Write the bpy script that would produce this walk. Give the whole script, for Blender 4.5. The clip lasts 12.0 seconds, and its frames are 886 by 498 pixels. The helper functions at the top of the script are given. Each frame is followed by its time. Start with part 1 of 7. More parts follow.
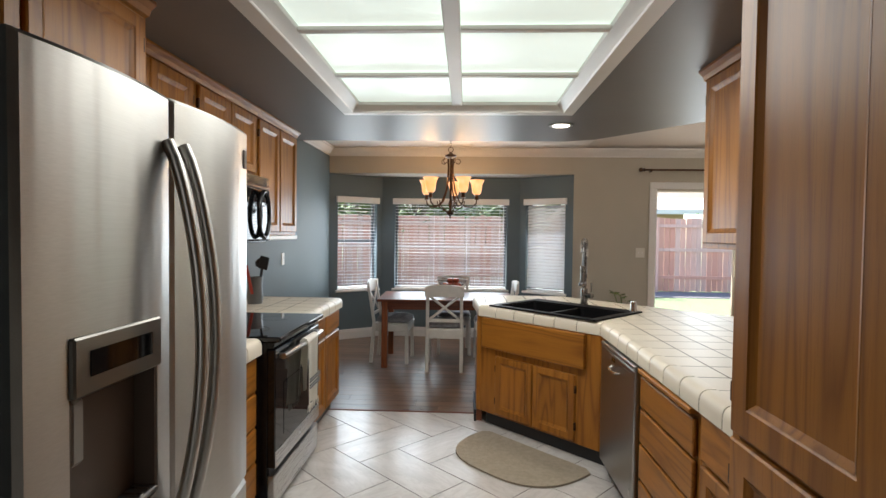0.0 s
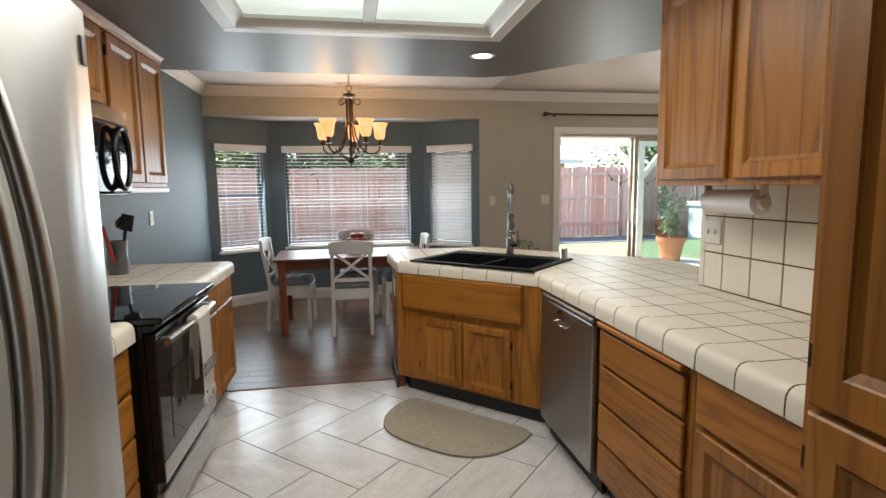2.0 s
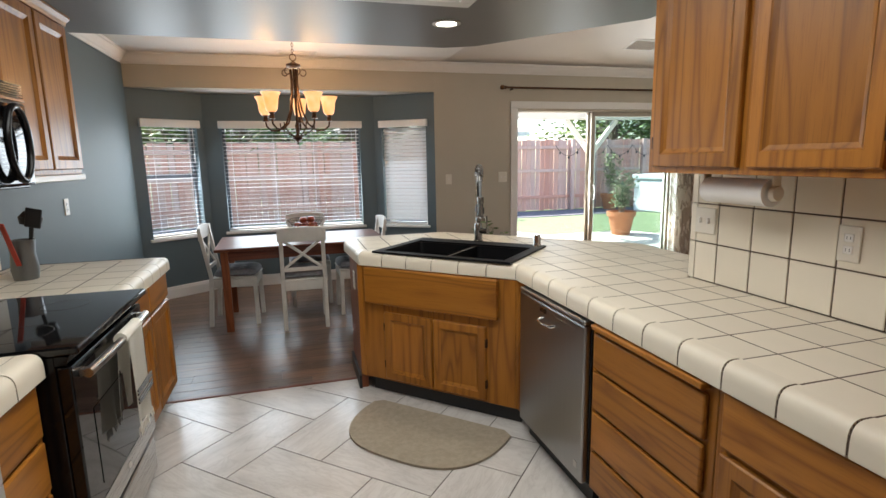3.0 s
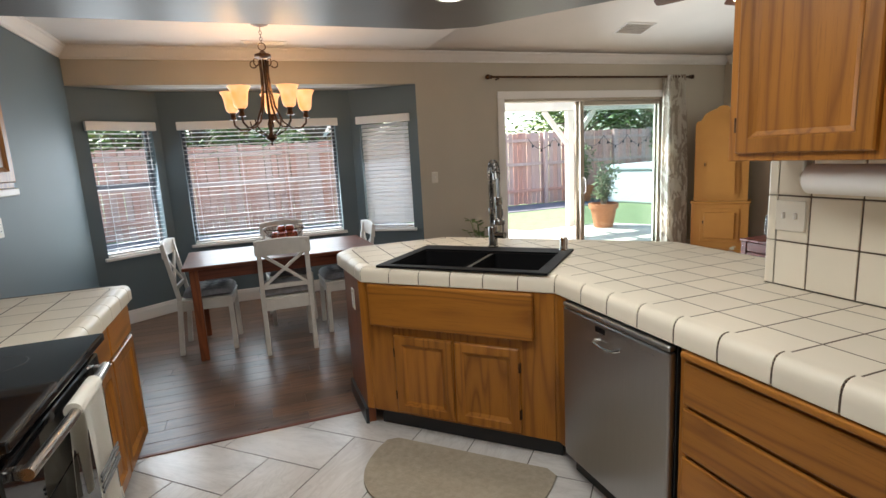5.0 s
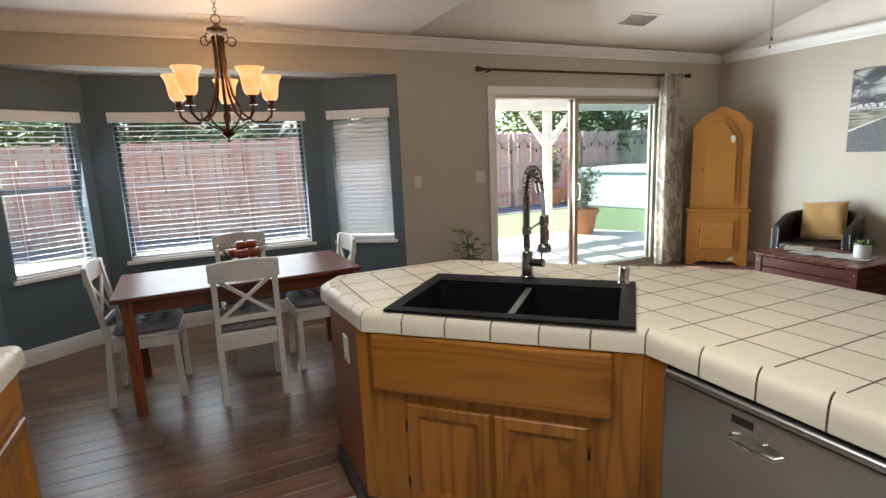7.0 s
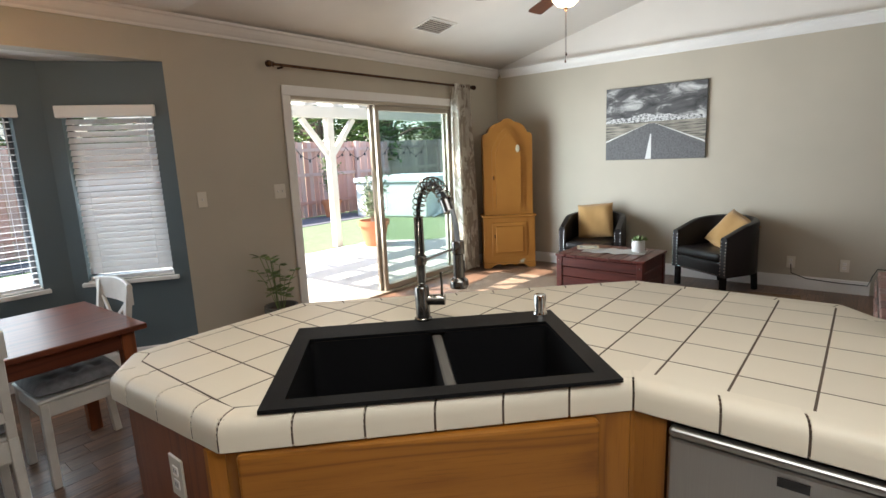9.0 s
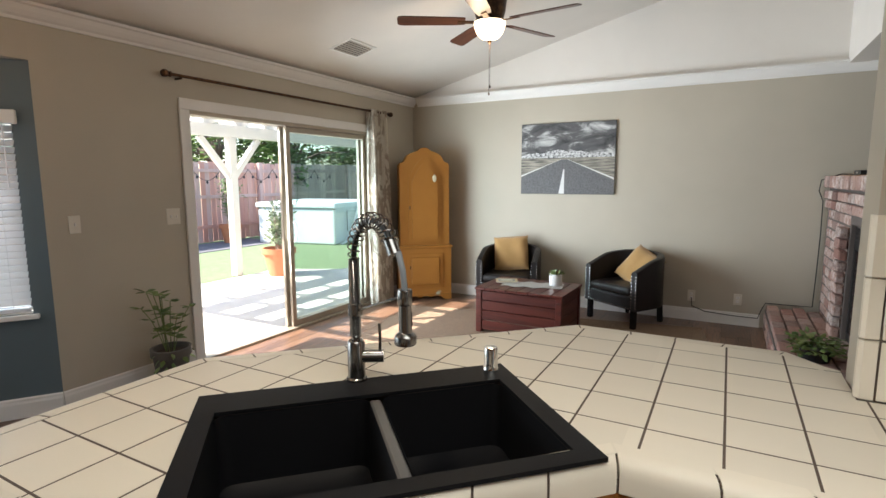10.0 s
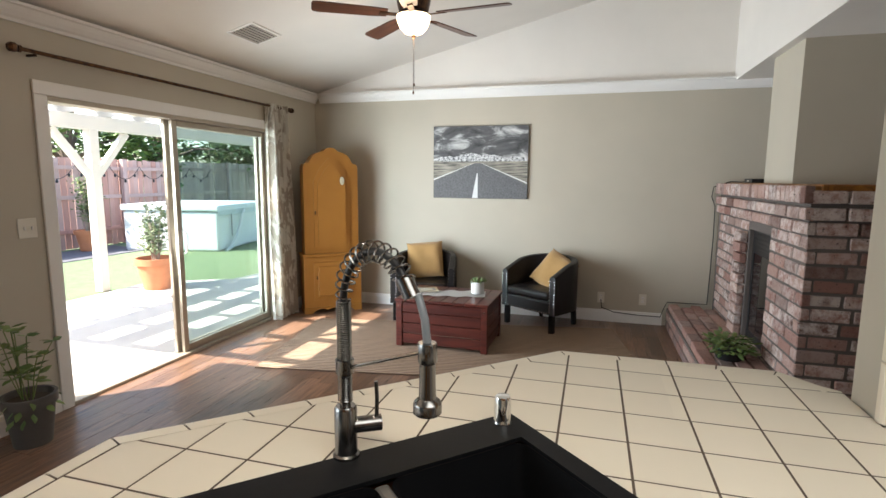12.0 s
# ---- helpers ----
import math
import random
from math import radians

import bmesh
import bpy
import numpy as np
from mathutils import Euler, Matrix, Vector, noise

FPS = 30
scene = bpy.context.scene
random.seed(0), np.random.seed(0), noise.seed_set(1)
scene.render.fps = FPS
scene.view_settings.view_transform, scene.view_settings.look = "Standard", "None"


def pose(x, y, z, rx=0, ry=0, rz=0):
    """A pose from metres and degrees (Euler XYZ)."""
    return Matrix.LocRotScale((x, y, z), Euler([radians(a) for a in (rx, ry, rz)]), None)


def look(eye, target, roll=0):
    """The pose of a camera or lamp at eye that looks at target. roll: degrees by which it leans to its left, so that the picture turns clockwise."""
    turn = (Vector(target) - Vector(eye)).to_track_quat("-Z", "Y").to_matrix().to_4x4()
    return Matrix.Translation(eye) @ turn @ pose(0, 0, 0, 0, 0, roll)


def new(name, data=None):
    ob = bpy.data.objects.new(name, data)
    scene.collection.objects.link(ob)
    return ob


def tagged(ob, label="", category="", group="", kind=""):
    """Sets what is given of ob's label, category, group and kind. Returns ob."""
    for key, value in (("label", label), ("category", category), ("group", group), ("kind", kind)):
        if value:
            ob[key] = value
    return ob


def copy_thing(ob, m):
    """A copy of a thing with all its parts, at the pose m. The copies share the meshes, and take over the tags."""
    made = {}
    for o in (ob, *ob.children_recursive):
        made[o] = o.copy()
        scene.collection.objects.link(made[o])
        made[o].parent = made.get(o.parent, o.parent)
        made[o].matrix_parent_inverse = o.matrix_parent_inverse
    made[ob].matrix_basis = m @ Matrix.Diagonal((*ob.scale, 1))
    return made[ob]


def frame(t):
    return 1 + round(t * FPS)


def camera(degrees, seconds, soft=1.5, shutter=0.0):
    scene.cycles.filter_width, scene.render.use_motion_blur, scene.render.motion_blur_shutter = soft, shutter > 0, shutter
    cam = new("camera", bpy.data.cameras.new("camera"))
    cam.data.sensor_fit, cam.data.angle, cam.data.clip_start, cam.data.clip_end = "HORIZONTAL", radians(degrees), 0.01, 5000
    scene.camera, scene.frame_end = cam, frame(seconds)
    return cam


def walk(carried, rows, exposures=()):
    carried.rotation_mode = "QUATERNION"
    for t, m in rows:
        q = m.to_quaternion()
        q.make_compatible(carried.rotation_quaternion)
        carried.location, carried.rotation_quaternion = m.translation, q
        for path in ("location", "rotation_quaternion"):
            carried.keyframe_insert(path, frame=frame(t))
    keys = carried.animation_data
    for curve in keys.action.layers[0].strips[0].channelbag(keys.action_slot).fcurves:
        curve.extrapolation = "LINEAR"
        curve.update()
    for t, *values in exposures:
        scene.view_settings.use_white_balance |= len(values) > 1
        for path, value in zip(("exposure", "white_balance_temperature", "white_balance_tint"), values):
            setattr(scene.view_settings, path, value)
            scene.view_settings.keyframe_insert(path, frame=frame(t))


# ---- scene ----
cam = camera(80.9, 12.0)
PATH = [
    (0, (0.16, -0.033, 1.455), (0.072, 1.964, 1.397), 0.7),
    (0.5, (0.079, 0.085, 1.447), (0.094, 2.081, 1.334), 0.5),
    (1, (0.008, 0.188, 1.436), (0.129, 2.177, 1.267), -0.2),
    (1.5, (-0.017, 0.272, 1.42), (0.21, 2.247, 1.205), -0.7),
    (2, (-0.037, 0.434, 1.403), (0.305, 2.391, 1.17), -0.7),
    (2.5, (-0.07, 0.628, 1.431), (0.38, 2.559, 1.172), -0.8),
    (3, (-0.097, 0.751, 1.471), (0.442, 2.647, 1.131), -1.1),
    (5, (-0.223, 1.257, 1.474), (0.44, 3.11, 1.119), -3.1),
    (5.5, (-0.133, 1.439, 1.472), (0.53, 3.294, 1.123), -2.1),
    (6, (-0.162, 1.652, 1.475), (0.559, 3.488, 1.142), -1.7),
    (6.5, (-0.229, 1.846, 1.501), (0.53, 3.664, 1.158), -2.2),
    (8.5, (-0.252, 2.652, 1.501), (1.052, 4.119, 1.113), -2.0),
    (9, (-0.255, 2.805, 1.507), (1.266, 4.052, 1.146), -2.5),
    (9.5, (-0.166, 2.943, 1.509), (1.48, 4.034, 1.191), -1.7),
    (10, (-0.115, 3.05, 1.525), (1.623, 4.003, 1.257), -0.2),
    (10.5, (-0.057, 3.175, 1.542), (1.784, 3.928, 1.328), 0.2),
    (11, (-0.034, 3.312, 1.56), (1.87, 3.885, 1.346), 0.0),
    (11.5, (-0.002, 3.409, 1.562), (1.917, 3.921, 1.325), 0.4),
    (12, (0.049, 3.477, 1.564), (1.954, 4.022, 1.296), 0.4),
]
walk(cam, [(t, look(eye, target, roll)) for t, eye, target, roll in PATH], [(0.0, 2.12), (3.0, 2.12), (6.5, 2.0), (9.5, 1.95), (12.0, 2.05)])
# ---- light ----
SUN_DIR = Vector((-0.60, 0.66, 0.98)).normalized()
world = bpy.data.worlds.new("sky")
scene.world = world
world.use_nodes = True
wn = world.node_tree.nodes
sky = wn.new("ShaderNodeTexSky")
sky.sky_type, sky.sun_disc = "NISHITA", False
sky.sun_elevation = math.asin(SUN_DIR.z)
sky.sun_rotation = math.atan2(SUN_DIR.x, SUN_DIR.y)
world.node_tree.links.new(sky.outputs[0], wn["Background"].inputs[0])
wn["Background"].inputs[1].default_value = 0.15
sun = new("sun", bpy.data.lights.new("sun", "SUN"))
sun.data.energy, sun.data.angle, sun.data.color = 5.0, radians(0.5), (1.0, 0.93, 0.84)
sun.matrix_world = look(SUN_DIR * 30, (0, 0, 0))


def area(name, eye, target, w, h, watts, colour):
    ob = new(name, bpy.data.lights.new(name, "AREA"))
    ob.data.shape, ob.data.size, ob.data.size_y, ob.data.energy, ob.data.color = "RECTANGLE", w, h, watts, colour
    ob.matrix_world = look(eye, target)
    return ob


def bulb(name, at, watts, size, colour):
    ob = new(name, bpy.data.lights.new(name, "POINT"))
    ob.data.energy, ob.data.shadow_soft_size, ob.data.color = watts, size, colour
    ob.location = at
    return ob


DAY = (0.82, 0.92, 1.0)
# sunlight thrown back by the patio goes mostly towards the picture wall
area("door_daylight", (3.8, 6.99, 1.05), (5.6, 4.0, 1.25), 2.2, 1.9, 29, DAY).data.spread = radians(125)
area("window_daylight", (-0.06, 7.36, 1.28), (-0.06, 4.0, 0.6), 1.5, 1.2, 9.5, DAY)
area("window_daylight_west", (-1.36, 7.16, 1.28), (-0.3, 5.6, 0.8), 0.55, 1.2, 3.4, DAY)
area("window_daylight_east", (1.24, 7.16, 1.28), (0.2, 5.6, 0.8), 0.55, 1.2, 0.8, DAY)
# tubes of the ceiling light box
area("light_box_tubes", (0.09, 2.505, 2.30), (0.09, 2.5051, 0.0), 1.25, 1.85, 7.4, (1.0, 0.985, 0.95))
# fill lamps added in the unseen rest of the house, behind the walker
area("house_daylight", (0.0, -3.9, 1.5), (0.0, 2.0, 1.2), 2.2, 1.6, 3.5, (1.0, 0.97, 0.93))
area("living_daylight", (3.9, -3.9, 1.5), (3.9, 3.0, 1.3), 2.0, 1.6, 15, (0.90, 0.95, 1.0))

# ---- materials ----


class Mat:
    """A node material with a short way to wire it."""

    def __init__(self, name, rough=0.5, metal=0.0, colour=(0.5, 0.5, 0.5), spec=0.5):
        self.m = bpy.data.materials.new(name)
        self.m.use_nodes = True
        self.t = self.m.node_tree
        self.b = self.t.nodes["Principled BSDF"]
        self.set("Roughness", rough), self.set("Metallic", metal), self.set("Base Color", (*colour, 1)), self.set("Specular IOR Level", spec)
        self.co = self.t.nodes.new("ShaderNodeTexCoord").outputs["Object"]

    def set(self, k, v):
        if hasattr(v, "links"):
            self.t.links.new(v, self.b.inputs[k])
        else:
            self.b.inputs[k].default_value = v
        return self

    def node(self, kind, **ins):
        n = self.t.nodes.new(kind)
        for k, v in ins.items():
            k = k.replace("_", " ")
            if hasattr(v, "links"):
                self.t.links.new(v, n.inputs[k])
            else:
                n.inputs[k].default_value = v
        return n

    def mapped(self, scale, src=None):
        n = self.node("ShaderNodeMapping", Vector=src or self.co)
        n.inputs["Scale"].default_value = scale
        return n.outputs[0]

    def noise(self, scale, detail=4, rough=0.55, vec=None, dist=0.0):
        return self.node("ShaderNodeTexNoise", Vector=vec or self.co, Scale=scale, Detail=detail, Roughness=rough, Distortion=dist).outputs["Fac"]

    def ramp(self, fac, *stops):
        n = self.node("ShaderNodeValToRGB", Fac=fac)
        e = n.color_ramp.elements
        while len(e) < len(stops):
            e.new(0.5)
        for el, (p, c) in zip(e, stops):
            el.position, el.color = p, (*c, 1) if len(c) == 3 else c
        return n.outputs[0]

    def mix(self, fac, a, b, mode="MIX"):
        n = self.t.nodes.new("ShaderNodeMix")
        n.data_type, n.blend_type = "RGBA", mode
        for i, v in ((0, fac), (6, a), (7, b)):
            if hasattr(v, "links"):
                self.t.links.new(v, n.inputs[i])
            else:
                n.inputs[i].default_value = v if i == 0 else (*v, 1)
        return n.outputs[2]

    def math(self, op, a, b=0.0):
        n = self.t.nodes.new("ShaderNodeMath")
        n.operation = op
        for i, v in ((0, a), (1, b)):
            if hasattr(v, "links"):
                self.t.links.new(v, n.inputs[i])
            else:
                n.inputs[i].default_value = v
        return n.outputs[0]

    def bump(self, h, strength=0.2, dist=0.01):
        n = self.node("ShaderNodeBump", Strength=strength, Distance=dist, Height=h)
        return self.set("Normal", n.outputs[0])

    def rand(self):
        return self.t.nodes.new("ShaderNodeObjectInfo").outputs["Random"]

    def island(self):
        return self.t.nodes.new("ShaderNodeNewGeometry").outputs["Random Per Island"]


def paint(name, colour, rough=0.6, scale=260, bump=0.06, spec=0.5):
    m = Mat(name, rough, spec=spec)
    big = m.noise(1.3, 3)
    m.set("Base Color", m.ramp(big, (0.3, [c * 0.95 for c in colour]), (0.7, [min(1, c * 1.03) for c in colour])))
    m.bump(m.noise(scale, 3), bump, 0.004)
    return m.m


def oak(name, axis, light=(0.330, 0.128, 0.018), dark=(0.135, 0.042, 0.007)):
    """Honey oak; the grain runs along the axis given."""
    m = Mat(name, 0.38, spec=0.35)
    st = [14.0, 14.0, 14.0]
    st[axis] = 1.1
    r = m.node("ShaderNodeVectorMath", Vector=m.co)
    r.operation = "ADD"
    mul = m.math("MULTIPLY", m.rand(), 37.0)
    m.t.links.new(m.node("ShaderNodeCombineXYZ", X=mul, Y=mul, Z=mul).outputs[0], r.inputs[1])
    vec = m.mapped(st, r.outputs[0])
    field = m.noise(0.42, 2, 0.5, vec, 0.4)
    rings = m.math("PINGPONG", m.math("MULTIPLY", field, 9.0), 0.5)
    rings = m.math("MULTIPLY", rings, 2.0)
    fine = [90.0, 90.0, 90.0]
    fine[axis] = 3.0
    pores = m.noise(2.2, 5, 0.7, m.mapped(fine, r.outputs[0]))
    c = m.ramp(rings, (0.0, [0.55 * d + 0.45 * l for d, l in zip(dark, light)]), (0.42, light), (1.0, [v * 1.12 for v in light]))
    c = m.mix(m.math("MULTIPLY", m.ramp(pores, (0.52, (0, 0, 0)), (0.68, (1, 1, 1))), 0.38), c, dark)
    tone = m.math("ADD", 0.86, m.math("MULTIPLY", m.rand(), 0.26))
    hsv = m.node("ShaderNodeHueSaturation", Color=c, Value=tone)
    m.set("Base Color", hsv.outputs[0])
    m.bump(pores, 0.12, 0.002)
    m.set("Coat Weight", 0.04)
    m.set("Coat Roughness", 0.22)
    return m.m


OAK, OAK_X, OAK_Y = oak("oak_upright_grain", 2), oak("oak_level_grain", 0), oak("oak_deep_grain", 1)
BEIGE = paint("beige_wall_paint", (0.46, 0.415, 0.335))
TEAL = paint("blue_grey_wall_paint", (0.102, 0.138, 0.156))
WHITE = paint("white_trim_paint", (0.76, 0.74, 0.71), 0.4, 60, 0.02)
VAULT = paint("white_ceiling_paint", (0.72, 0.68, 0.63), 0.7, 90, 0.15)
# low light on the kitchen ceiling is put into this dark base colour
DIMMED_CEIL = paint("dimmed_satin_ceiling_paint", (0.16, 0.143, 0.134), 0.42, 30, 0.10, 0.3)


def plain(name, colour, rough=0.5, metal=0.0, **kw):
    m = Mat(name, rough, metal, colour)
    for k, v in kw.items():
        m.set(k.replace("_", " "), v)
    return m


def tile_mat(name, colour, rough=0.36):
    m = Mat(name, rough, spec=0.22)
    c = m.mix(m.rand(), [v * 0.95 for v in colour], [min(1, v * 1.03) for v in colour])
    m.set("Base Color", m.mix(m.math("MULTIPLY", m.noise(9, 4), 0.18), c, [v * 0.8 for v in colour]))
    m.bump(m.noise(22, 2), 0.05, 0.003)
    return m.m


TILE = tile_mat("glazed_almond_tile", (0.74, 0.675, 0.56))
GROUT = paint("brown_grout", (0.10, 0.072, 0.052), 0.9, 400, 0.3)


def steel(name, colour, rough, axis, relief=0.03, drawn=0.0):
    m = Mat(name, rough, 1.0)
    st = [220.0, 220.0, 220.0]
    st[axis] = 2.0
    n = m.noise(2.0, 4, 0.6, m.mapped(st))
    m.set("Base Color", m.ramp(n, (0.3, [c * 0.9 for c in colour]), (0.7, colour)))
    m.set("Roughness", m.math("ADD", rough - 0.04, m.math("MULTIPLY", n, 0.1)))
    if drawn:
        # thin sheet metal is never quite flat
        waves = m.noise(1.0, 2, 0.5, m.mapped((8, 8, 0.45)))
        m.bump(m.math("ADD", waves, m.math("MULTIPLY", n, 0.006)), 0.5, 0.012)
    else:
        m.bump(n, relief, 0.001)
    m.set("Anisotropic", drawn), m.set("Anisotropic Rotation", 0.25)
    return m.m


STEEL = steel("brushed_steel", (0.52, 0.51, 0.485), 0.33, 0, 0.05, 0.8)
STEEL_X = steel("brushed_steel_level", (0.50, 0.48, 0.45), 0.27, 0)
DARK_STEEL = steel("dark_stainless", (0.39, 0.385, 0.38), 0.30, 2)
CHROME = plain("polished_chrome", (0.75, 0.74, 0.72), 0.08, 1.0).m
BLACK_GLASS = plain("black_glass", (0.006, 0.006, 0.007), 0.04).m
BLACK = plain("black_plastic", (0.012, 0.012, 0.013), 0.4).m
BLACK_GLOSS = plain("black_enamel", (0.007, 0.007, 0.008), 0.2, Specular_IOR_Level=0.3).m
m = plain("black_composite_sink", (0.005, 0.005, 0.006), 0.52)
m.set("Specular IOR Level", 0.18)
m.bump(m.noise(500, 2), 0.15, 0.002)
SINK = m.m
WHITE_PLASTIC = plain("white_plastic", (0.66, 0.62, 0.54), 0.35).m
m = plain("oil_rubbed_bronze", (0.055, 0.030, 0.018), 0.38, 0.85)
m.set("Base Color", m.ramp(m.noise(30, 4), (0.4, (0.040, 0.022, 0.014)), (0.75, (0.15, 0.075, 0.035))))
BRONZE = m.m


def glow(name, colour, strength):
    m = Mat(name, 0.4, 0, colour)
    m.set("Emission Color", (*colour, 1)), m.set("Emission Strength", strength)
    return m


m = glow("glowing_amber_glass", (0.30, 0.14, 0.045), 0.33)
m.set("Emission Color", m.ramp(m.noise(9, 3), (0.3, (1.0, 0.36, 0.10)), (0.7, (1.0, 0.54, 0.27))))
AMBER = m.m
OPAL = glow("glowing_opal_glass", (1.0, 0.80, 0.55), 1.3).m
m = glow("frosted_light_panel", (0.84, 0.95, 0.88), 0.2)
m.set("Emission Strength", m.math("ADD", 0.07, m.math("MULTIPLY", m.noise(1.6, 2), 0.18)))
PANEL = m.m
CAN_LIGHT = glow("recessed_lamp", (1.0, 0.93, 0.80), 4.0).m

# glass lets light and sight through, with a clear gloss
m = bpy.data.materials.new("window_glass")
m.use_nodes = True
nt = m.node_tree
nt.nodes.remove(nt.nodes["Principled BSDF"])
mixs, clear, gloss = (nt.nodes.new(k) for k in ("ShaderNodeMixShader", "ShaderNodeBsdfTransparent", "ShaderNodeBsdfGlossy"))
mixs.inputs[0].default_value = 0.03
gloss.inputs["Roughness"].default_value = 0.02
clear.inputs["Color"].default_value = (0.855, 0.90, 0.895, 1)
for a, b in ((clear.outputs[0], mixs.inputs[1]), (gloss.outputs[0], mixs.inputs[2]), (mixs.outputs[0], nt.nodes["Material Output"].inputs[0])):
    nt.links.new(a, b)
GLASS = m


def planks_mat():
    m = Mat("dark_hand_scraped_planks", 0.28)
    r = m.math("MULTIPLY", m.math("ADD", m.rand(), m.island()), 31.0)
    add = m.node("ShaderNodeVectorMath", Vector=m.co)
    add.operation = "ADD"
    m.t.links.new(m.node("ShaderNodeCombineXYZ", X=r, Y=r, Z=r).outputs[0], add.inputs[1])
    grain = m.noise(3.0, 6, 0.65, m.mapped((1.3, 16, 16), add.outputs[0]), 1.2)
    c = m.ramp(grain, (0.25, (0.048, 0.026, 0.017)), (0.5, (0.140, 0.078, 0.050)), (0.78, (0.28, 0.165, 0.105)))
    tone = m.math("FRACT", r)
    h = m.node("ShaderNodeHueSaturation", Color=c, Value=m.math("ADD", 0.70, m.math("MULTIPLY", tone, 0.65)))
    m.set("Base Color", h.outputs[0])
    m.set("Roughness", m.math("ADD", 0.21, m.math("MULTIPLY", grain, 0.20)))
    m.bump(m.noise(1.6, 3, 0.5, m.mapped((1.5, 9, 9), add.outputs[0])), 0.25, 0.006)
    return m.m


PLANK = planks_mat()


def marble():
    m = Mat("grey_veined_porcelain", 0.22)
    r = m.math("MULTIPLY", m.math("ADD", m.rand(), m.island()), 23.0)
    add = m.node("ShaderNodeVectorMath", Vector=m.co)
    add.operation = "ADD"
    m.t.links.new(m.node("ShaderNodeCombineXYZ", X=r, Y=r, Z=r).outputs[0], add.inputs[1])
    cloud = m.noise(2.6, 5, 0.6, m.mapped((0.8, 2.2, 1), add.outputs[0]), 1.6)
    vein = m.noise(3.2, 6, 0.62, m.mapped((0.6, 2.4, 1), add.outputs[0]), 2.6)
    c = m.ramp(cloud, (0.25, (0.49, 0.465, 0.445)), (0.55, (0.60, 0.575, 0.55)), (0.8, (0.67, 0.65, 0.625)))
    lines = m.ramp(vein, (0.455, (0, 0, 0)), (0.5, (1, 1, 1)), (0.545, (0, 0, 0)))
    m.set("Base Color", m.mix(m.math("MULTIPLY", lines, 0.20), c, (0.30, 0.27, 0.25)))
    m.bump(m.noise(60, 3), 0.03, 0.002)
    return m.m


MARBLE = marble()
FLOOR_GROUT = paint("grey_floor_grout", (0.12, 0.108, 0.098), 0.9)


def leather():
    m = Mat("black_bonded_leather", 0.36, 0, (0.010, 0.008, 0.008), 0.28)
    m.bump(m.node("ShaderNodeTexVoronoi", Vector=m.co, Scale=260.0).outputs["Distance"], 0.22, 0.002)
    m.set("Roughness", m.math("ADD", 0.28, m.math("MULTIPLY", m.noise(5, 3), 0.22)))
    return m.m


LEATHER = leather()


def cloth(name, a, b, scale=300, rough=0.95, sheen=0.3):
    m = Mat(name, rough)
    w = m.node("ShaderNodeTexWave", Vector=m.co, Scale=scale / 6, Distortion=1.5).outputs["Fac"]
    m.set("Base Color", m.mix(m.noise(scale / 3, 3), a, b))
    m.bump(m.mix(0.5, m.noise(scale, 2), w), 0.3, 0.003)
    m.set("Sheen Weight", sheen)
    return m.m


MUSTARD = cloth("mustard_suede", (0.32, 0.18, 0.060), (0.42, 0.25, 0.095), 24)
GREY_CUSHION = cloth("grey_check_cotton", (0.10, 0.10, 0.115), (0.34, 0.34, 0.36), 90)
TOWEL = cloth("cream_towel", (0.74, 0.70, 0.61), (0.82, 0.79, 0.71), 400)
STRIPE = cloth("charcoal_stripe", (0.05, 0.05, 0.055), (0.09, 0.09, 0.09), 400)
m = Mat("botanical_print_curtain", 0.9)
leafy = m.noise(5, 4, 0.55, m.mapped((1, 1, 0.45)), 2.6)
prints = m.mix(m.ramp(leafy, (0.47, (0, 0, 0)), (0.52, (1, 1, 1))), (0.76, 0.73, 0.66), (0.47, 0.41, 0.34))
m.set("Base Color", prints)
m.bump(m.noise(300, 2), 0.2, 0.002)
# thin cloth lets some daylight through
thin, soft_mix = m.node("ShaderNodeBsdfTranslucent", Color=prints), m.t.nodes.new("ShaderNodeMixShader")
soft_mix.inputs[0].default_value = 0.4
for a, b in ((m.b.outputs[0], soft_mix.inputs[1]), (thin.outputs[0], soft_mix.inputs[2]), (soft_mix.outputs[0], m.t.nodes["Material Output"].inputs[0])):
    m.t.links.new(a, b)
CURTAIN = m.m
m = Mat("white_painted_chair_wood", 0.42)
m.set("Base Color", m.ramp(m.noise(7, 4), (0.3, (0.58, 0.56, 0.52)), (0.7, (0.70, 0.68, 0.64))))
CHAIR_WHITE = m.m
RED_WOOD = oak("cherry_stained_wood", 0, (0.135, 0.036, 0.016), (0.050, 0.013, 0.008))
RED_WOOD_UP = oak("cherry_stained_wood_upright", 2, (0.23, 0.070, 0.026), (0.10, 0.028, 0.012))
CHEST_WOOD = oak("oxblood_stained_wood", 1, (0.085, 0.018, 0.012), (0.032, 0.008, 0.007))
m = Mat("mustard_milk_paint", 0.55)
worn = m.noise(3.2, 6, 0.7)
c = m.mix(m.noise(5, 4), (0.27, 0.105, 0.012), (0.34, 0.14, 0.020))
m.set("Base Color", m.mix(m.ramp(worn, (0.67, (0, 0, 0)), (0.71, (1, 1, 1))), c, (0.46, 0.47, 0.37)))
m.bump(m.noise(40, 4), 0.1, 0.003)
MUSTARD_PAINT = m.m


